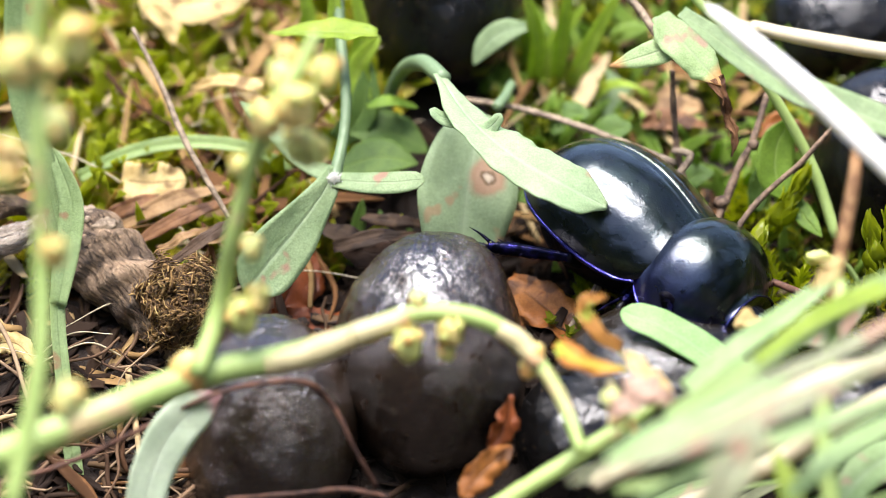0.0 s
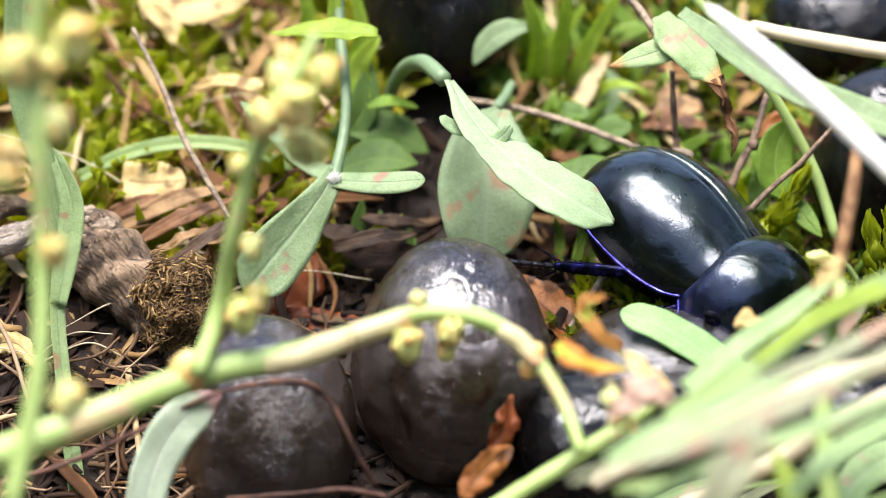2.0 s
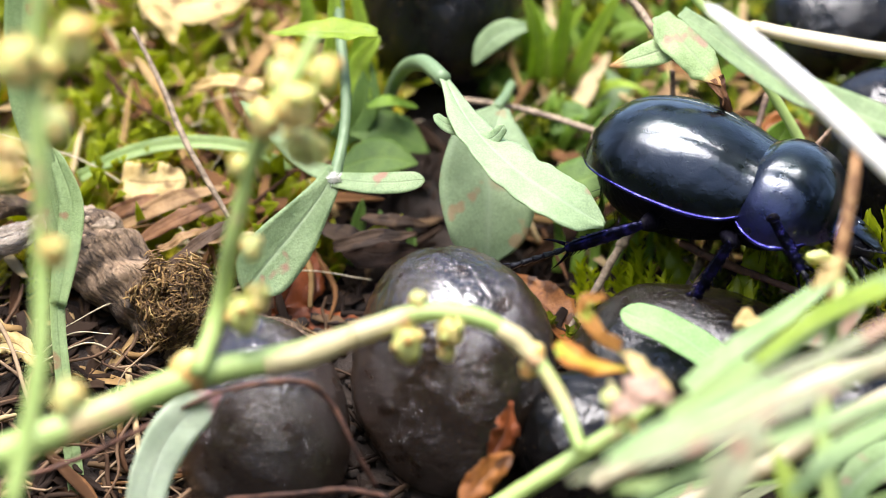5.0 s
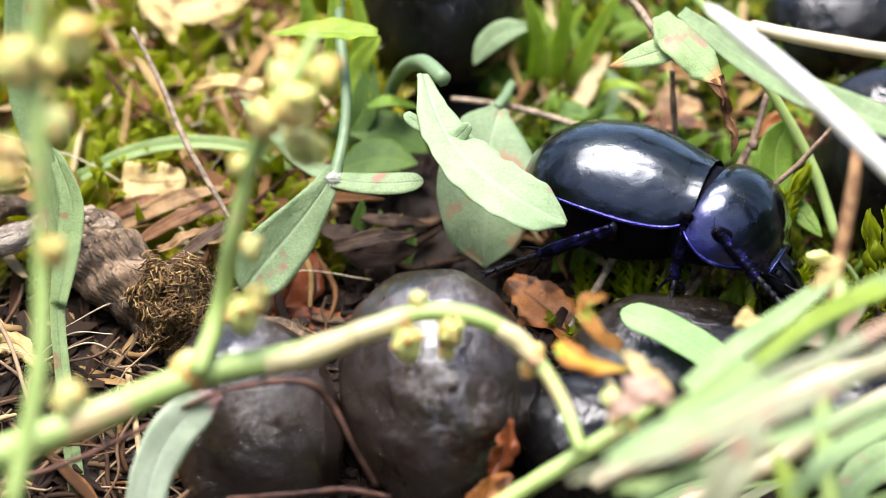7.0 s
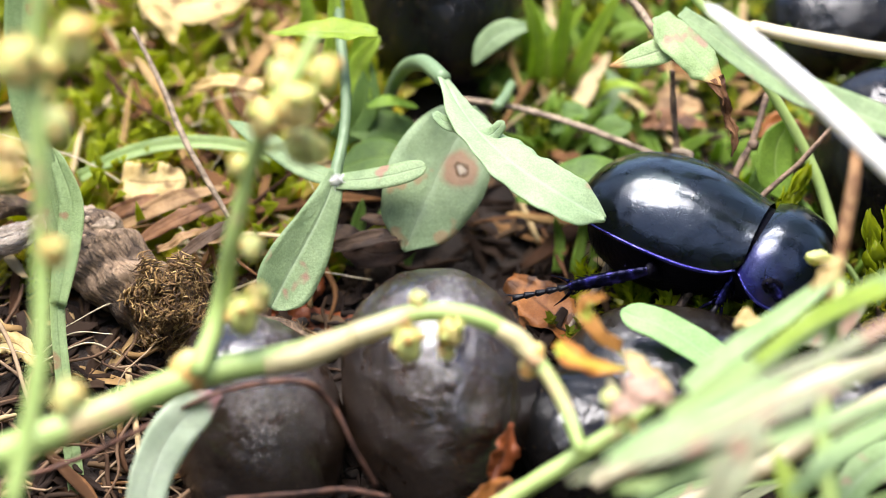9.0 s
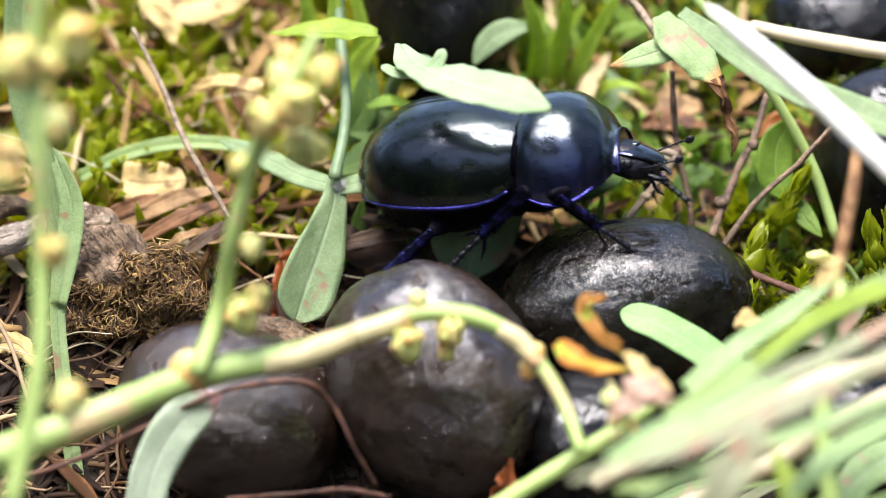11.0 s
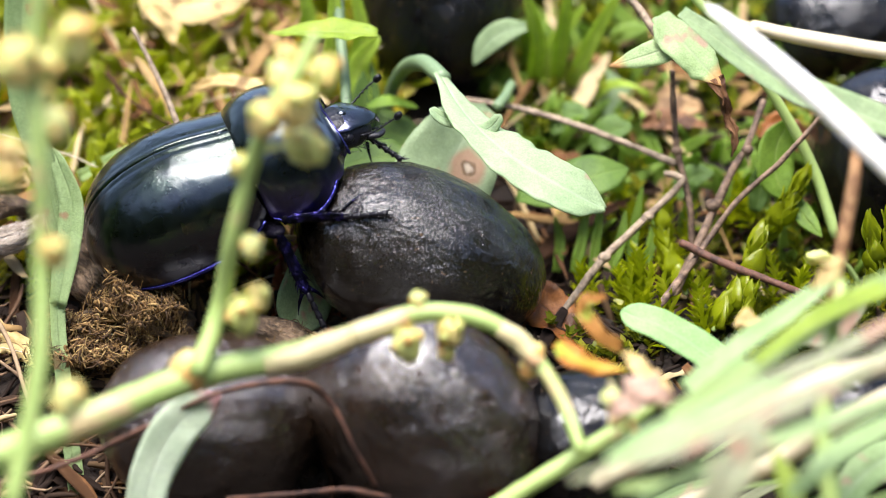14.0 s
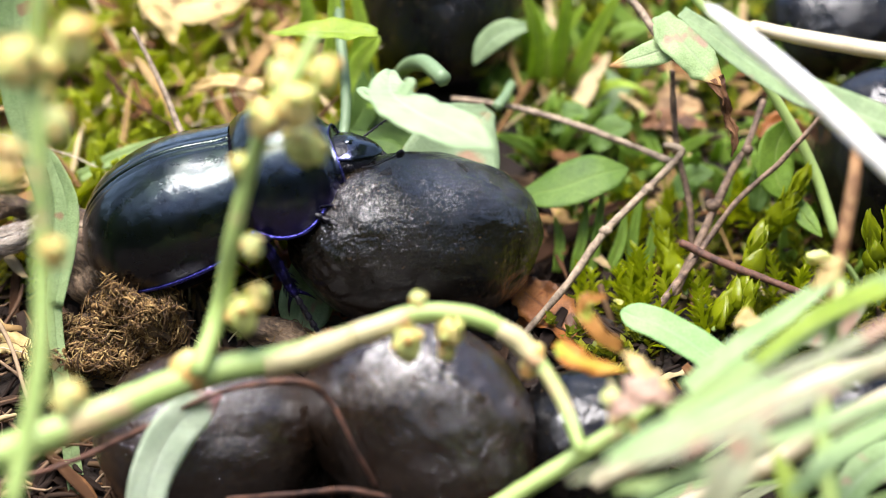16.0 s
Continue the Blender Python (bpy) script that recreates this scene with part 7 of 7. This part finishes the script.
ROLLS_B = [
    (0.0, (-9.56, -7.71, -7.48), 0, 0, 0), (1.5, (-9.66, -7.73, -7.54), 0, -2, 0), (3.5, (-9.88, -7.75, -7.57), 0, -5, 0), (5.0, (-10.06, -7.73, -7.54), 0, -8, 0), (7.0, (-10.44, -7.68, -7.42), 0, -14, 0), (9.2, (-10.38, -7.65, -7.34), 0, -14, 0), (10.3, (-11.22, -7.58, -7.19), 4, -45, 0),
    (11.5, (-12.09, -8.21, -6.20), 8, -74, 0), (12.5, (-12.41, -8.28, -6.30), 10, -76, 0), (13.0, (-12.50, -8.35, -6.45), 14, -78, 0), (14.0, (-12.68, -8.43, -6.70), 20, -82, 0), (15.0, (-12.72, -8.53, -6.90), 21, -83, 0), (16.0, (-12.81, -8.80, -7.48), 22, -84, 0)]
ROLLS_C = [
    (0.0, (12.91, -6.20, -6.56), 0, 98, 0), (3.0, (12.91, -6.18, -6.50), 0, 98, 0), (4.0, (14.31, -3.68, -5.80), 0, 96, 0), (5.2, (13.99, -3.87, -6.23), 0, 96, 0), (6.5, (13.83, -4.00, -6.52), 0, 96, 0), (7.5, (13.61, -5.02, -6.37), 0, 96, 0), (9.2, (13.13, -5.22, -6.80), 0, 95, 0), (9.8, (12.88, -3.74, -5.94), 0, 92, 0), (10.4, (11.67, -1.93, -4.34), 0, 88, 0),
    (11.3, (9.92, -1.22, -2.74), 0, 80, 0), (11.5, (9.60, -1.13, -2.53), 0, 78, 0), (12.0, (7.68, -0.64, -1.43), 0, 60, 0), (12.5, (6.89, -0.31, -0.70), 0, 42, 0), (12.8, (3.70, -0.25, -0.55), 0, 15, 0), (13.0, (2.10, -0.44, -0.99), 0, 6, 0), (13.3, (1.15, -0.38, -0.84), 0, -8, 0), (13.5, (0.51, -0.31, -0.70), 0, -16, 0),
    (13.8, (-0.92, -0.18, -0.41), 0, -48, 0), (14.0, (-1.34, -0.18, -0.41), 0, -66, 0), (14.5, (0.10, -0.64, -1.43), 0, -76, 0), (15.0, (-0.61, -0.38, -0.84), 10, -82, 0), (15.5, (-0.51, 0.01, 0.03), 15, -84, 0), (16.0, (-1.47, 0.21, 0.47), 20, -84, 0)]

BLADE_BASE, BLADE_TIP = (-0.26, 5.87, 8.28), (8.48, -1.60, 3.77)
BLADE = [  # seconds, base and tip of the bent leaf's blade, twist
    (0.0, (-0.26, 5.87, 8.28), (8.48, -1.60, 3.77), 0), (0.5, (0.19, 5.77, 8.04), (9.11, -2.03, 2.83), 0), (1.0, (0.26, 5.74, 7.98), (9.36, -2.11, 2.63), 0), (1.5, (0.35, 5.73, 7.95), (9.52, -2.18, 2.48), 0), (4.0, (0.35, 5.73, 7.95), (9.55, -2.18, 2.48), 0), (5.2, (0.03, 5.77, 8.04), (8.83, -2.22, 2.40), 0),
    (6.5, (-0.39, 5.80, 8.10), (8.23, -2.19, 2.45), 4), (7.0, (-1.16, 5.87, 8.28), (6.50, -3.01, 3.08), 10), (7.5, (-0.13, 5.80, 8.10), (8.73, -1.96, 2.97), 4), (8.0, (0.03, 5.80, 8.10), (9.23, -2.03, 2.83), 0), (9.2, (-0.06, 5.82, 8.16), (8.86, -2.06, 2.74), 0), (9.8, (-0.13, 5.87, 8.28), (8.62, -2.75, 3.65), 0), (10.4, (-1.40, 4.42, 9.93), (6.60, -5.27, 9.06), 0),
    (11.3, (-2.51, 3.77, 10.93), (5.17, -6.38, 11.47), 0), (11.5, (-2.51, 3.75, 10.87), (5.26, -6.34, 11.59), 0), (12.0, (-3.78, 3.55, 10.44), (2.46, -7.78, 10.80), 10), (12.5, (-4.25, 3.87, 11.16), (1.26, -7.98, 12.81), 6), (12.8, (-4.57, 4.13, 11.74), (0.48, -7.86, 13.09), 0), (13.0, (-4.57, 3.98, 11.39), (0.18, -7.86, 13.09), 0), (13.3, (-0.45, 6.06, 8.69), (9.30, -1.32, 4.41), 0),
    (13.5, (-0.06, 5.97, 8.48), (10.29, -1.02, 2.63), 0), (14.0, (-0.26, 5.90, 8.34), (8.73, -1.77, 3.40), 0), (14.5, (-0.26, 5.87, 8.28), (8.54, -1.78, 3.37), 0), (15.5, (-0.32, 5.86, 8.25), (8.48, -1.86, 3.20), 0), (15.8, (-1.41, 5.10, 8.99), (6.72, -3.16, 5.19), 0), (16.0, (-3.00, 4.10, 9.21), (2.35, -7.81, 9.51), 0)]
SPOT_BASE, SPOT_TIP = (3.15, 8.83, 5.09), (0.69, 4.18, -2.90)
SPOT = [
    (0.0, (2.66, 8.63, 4.64), (1.01, 3.40, -2.19), 0), (1.5, (3.48, 8.77, 4.94), (2.15, 3.40, -2.19), 0), (3.5, (3.55, 8.83, 5.09), (2.73, 3.24, -2.55), 0), (6.5, (3.32, 8.83, 5.09), (2.31, 3.01, -3.08), 0), (8.4, (3.32, 8.83, 5.09), (2.47, 3.07, -2.93), 0), (8.7, (2.66, 8.77, 4.94), (-1.42, 2.16, -2.52), 0), (9.0, (2.23, 8.70, 4.79), (-2.98, 2.12, -2.61), 0), (9.2, (2.17, 8.70, 4.79), (-2.98, 2.15, -2.55), 0),
    (10.2, (2.57, 9.43, 3.97), (0.20, 3.92, -3.50), 0), (11.5, (2.85, 10.22, 3.29), (1.68, 4.76, -4.06), 0), (12.5, (2.19, 10.15, 3.14), (0.20, 4.69, -4.21), 0), (13.5, (2.84, 9.63, 4.42), (-1.11, 4.32, -2.60), 0), (14.0, (2.76, 8.77, 4.94), (-1.92, 3.67, -1.60), 0), (16.0, (2.69, 8.77, 4.94), (-1.76, 3.60, -1.75), 0)]
ARROW_BASE, ARROW_TIP = (-6.18, 3.48, 2.89), (-11.13, -1.00, -2.24)
ARROW = [
    (0.0, (-6.18, 3.48, 2.89), (-11.13, -1.00, -2.24), 0), (4.0, (-6.18, 3.48, 2.89), (-11.13, -1.00, -2.24), 0), (7.0, (-6.25, 3.48, 2.89), (-11.35, -0.97, -2.18), 0), (8.0, (-6.18, 3.46, 2.86), (-10.81, -1.02, -2.30), 0), (9.2, (-6.05, 3.41, 2.75), (-9.38, -1.35, -3.03), 0), (10.3, (-6.02, 4.27, 2.21), (-8.46, -0.64, -3.89), 0),
    (11.5, (-5.89, 4.20, 2.06), (-7.66, -0.83, -4.33), -10), (12.0, (-5.79, 4.14, 1.91), (-5.76, 0.27, -4.31), -20), (12.5, (-6.28, 4.07, 1.77), (-8.30, -0.90, -4.48), -10), (13.5, (-6.28, 4.00, 1.62), (-8.62, -1.05, -4.83), -10), (16.0, (-6.28, 4.00, 1.62), (-8.46, -1.05, -4.83), -10)]


def rolls(ob, rows):
    walk(ob, [(t, Matrix.Translation(Vector(p) * MM) @ pose(0, 0, 0, rx, ry, rz)) for t, p, rx, ry, rz in rows])


def swing(ob, rows, base, tip):
    """Keys a blade so that its base and its line to the tip follow the rows; turned about that line by the twist."""
    origin = ob.parent.location / MM
    line = Vector(tip) - Vector(base)
    at = Vector(base) - origin
    keys = []
    for t, b, e, twist in rows:
        turn = line.rotation_difference(Vector(e) - Vector(b)).to_matrix().to_4x4()
        turn = Matrix.Rotation(radians(twist), 4, Vector(e) - Vector(b)) @ turn
        keys.append((t, Matrix.Translation((Vector(b) - origin) * MM) @ turn @ Matrix.Translation(-at * MM)))
    walk(ob, keys)


def shifts(ob, rows):
    """Keys small moves (x, y, z) and turns from where a thing lies."""
    home = ob.matrix_basis.copy()
    walk(ob, [(t, Matrix.Translation(Vector(d) * MM) @ home @ pose(0, 0, 0, *r)) for t, d, r in rows])


def motions():
    move_beetle()
    rolls(pellet_a, ROLLS_A)
    rolls(pellet_b, ROLLS_B)
    rolls(pellet_c, ROLLS_C)
    swing(bent_blade, BLADE, BLADE_BASE, BLADE_TIP)
    swing(spot_blade, SPOT, SPOT_BASE, SPOT_TIP)
    swing(arrow_blade, ARROW, ARROW_BASE, ARROW_TIP)
    shifts(stick, [(0.0, (0, 0, 0), (0, 0, 0)), (9.2, (0, 0, 0), (0, 0, 0)), (11.3, (-0.2, 0, 0.3), (0, -4, 0)), (13.5, (-0.6, 0, 0.2), (0, -4, 0)), (16.0, (-0.8, 0, 0.1), (0, -4, 0))])
    shifts(frass, [(0.0, (0, 0, 0), (0, 0, 0)), (3.5, (-0.2, 0, 0), (0, -4, 0)), (9.2, (-0.6, 0, 0), (0, -8, 0)), (11.3, (-1.0, 0, 0.8), (0, -30, 0)), (13.5, (-1.8, -0.5, 0.0), (0, -55, 0)), (16.0, (-2.0, -0.5, -0.2), (0, -60, 0))])
    shifts(frass_two, [(0.0, (1.2, 4.65, 0.63), (0, 40, 0)), (9.2, (1.2, 4.65, 0.63), (0, 40, 0)), (11.3, (1.2, -1.0, 1.6), (0, 0, 0)), (12.5, (1.0, -1.5, 1.6), (0, 0, 0)), (13.5, (-0.4, -2.5, 0.9), (0, 5, 0)), (16.0, (-0.6, -2.8, 0.6), (0, 8, 0))])
    # a hind leg pushes the tall blade aside for a moment
    shifts(grass, [(0.0, (0, 0, 0), (0, 0, 0)), (14.0, (0, 0, 0), (0, 0, 0)), (14.5, (0, 0, 0), (0, -2, 0)), (15.0, (0, 0, 0), (0, -6.5, 0)), (15.5, (0, 0, 0), (0, -6.5, 0)), (16.0, (0, 0, 0), (0, -1, 0))])
    # these two are lowered out of the camera's view as the dropping tips over
    for label, drop in (("dark red dead leaf standing in the hollow", 1.0), ("orange-brown papery dead leaf in the hollow", 1.2)):
        shifts(fallen[label], [(0.0, (0, 0, 0), (0, 0, 0)), (4.0, (0, 0, 0), (0, 0, 0)), (6.5, (0, -0.2, -1.2 * drop), (0, 0, 0)), (9.2, (0, -0.3, -1.6 * drop), (0, 0, 0)), (11.3, (0, -0.8, -3.6 * drop), (0, 0, 0)), (16.0, (0, -1.0, -4.2 * drop), (0, 0, 0))])
    shifts(slant_twig, [(0.0, (1.2, 0, 0), (0, 0, 0)), (11.5, (1.1, 0, 0), (0, 0, 0)), (12.0, (0.3, 0, 0), (0, 0, 0)), (12.5, (0, 0, 0), (0, 0, 0)), (16.0, (0, 0, 0), (0, 0, 0))])
    shifts(forked_twig, [(0.0, (0.8, 0, 0), (0, -3.6, 0)), (11.5, (0.8, 0, 0), (0, -3.6, 0)), (12.0, (0.2, 0, 0), (0, -1, 0)), (12.5, (0, 0, 0), (0, 0, 0)), (16.0, (0, 0, 0), (0, 0, 0))])
    shifts(elbow_twig, [(0.0, (0.4, 0, 0), (0, -7, 0)), (9.2, (0.4, 0, 0), (0, -7, 0)), (11.5, (-0.8, 0, 0), (0, -7, 0)), (12.0, (-1.0, 0, 0), (0, -7, 0)), (13.0, (-1.0, 0, -0.6), (0, -7, 0)), (13.5, (-0.1, 0, -1.4), (0, 2, 0)), (14.5, (0, 0, -1.2), (0, 2, 0)), (15.2, (0, 0, -0.6), (0, 1, 0)), (16.0, (-0.1, 0, 0.4), (0, 0, 0))])


motions()
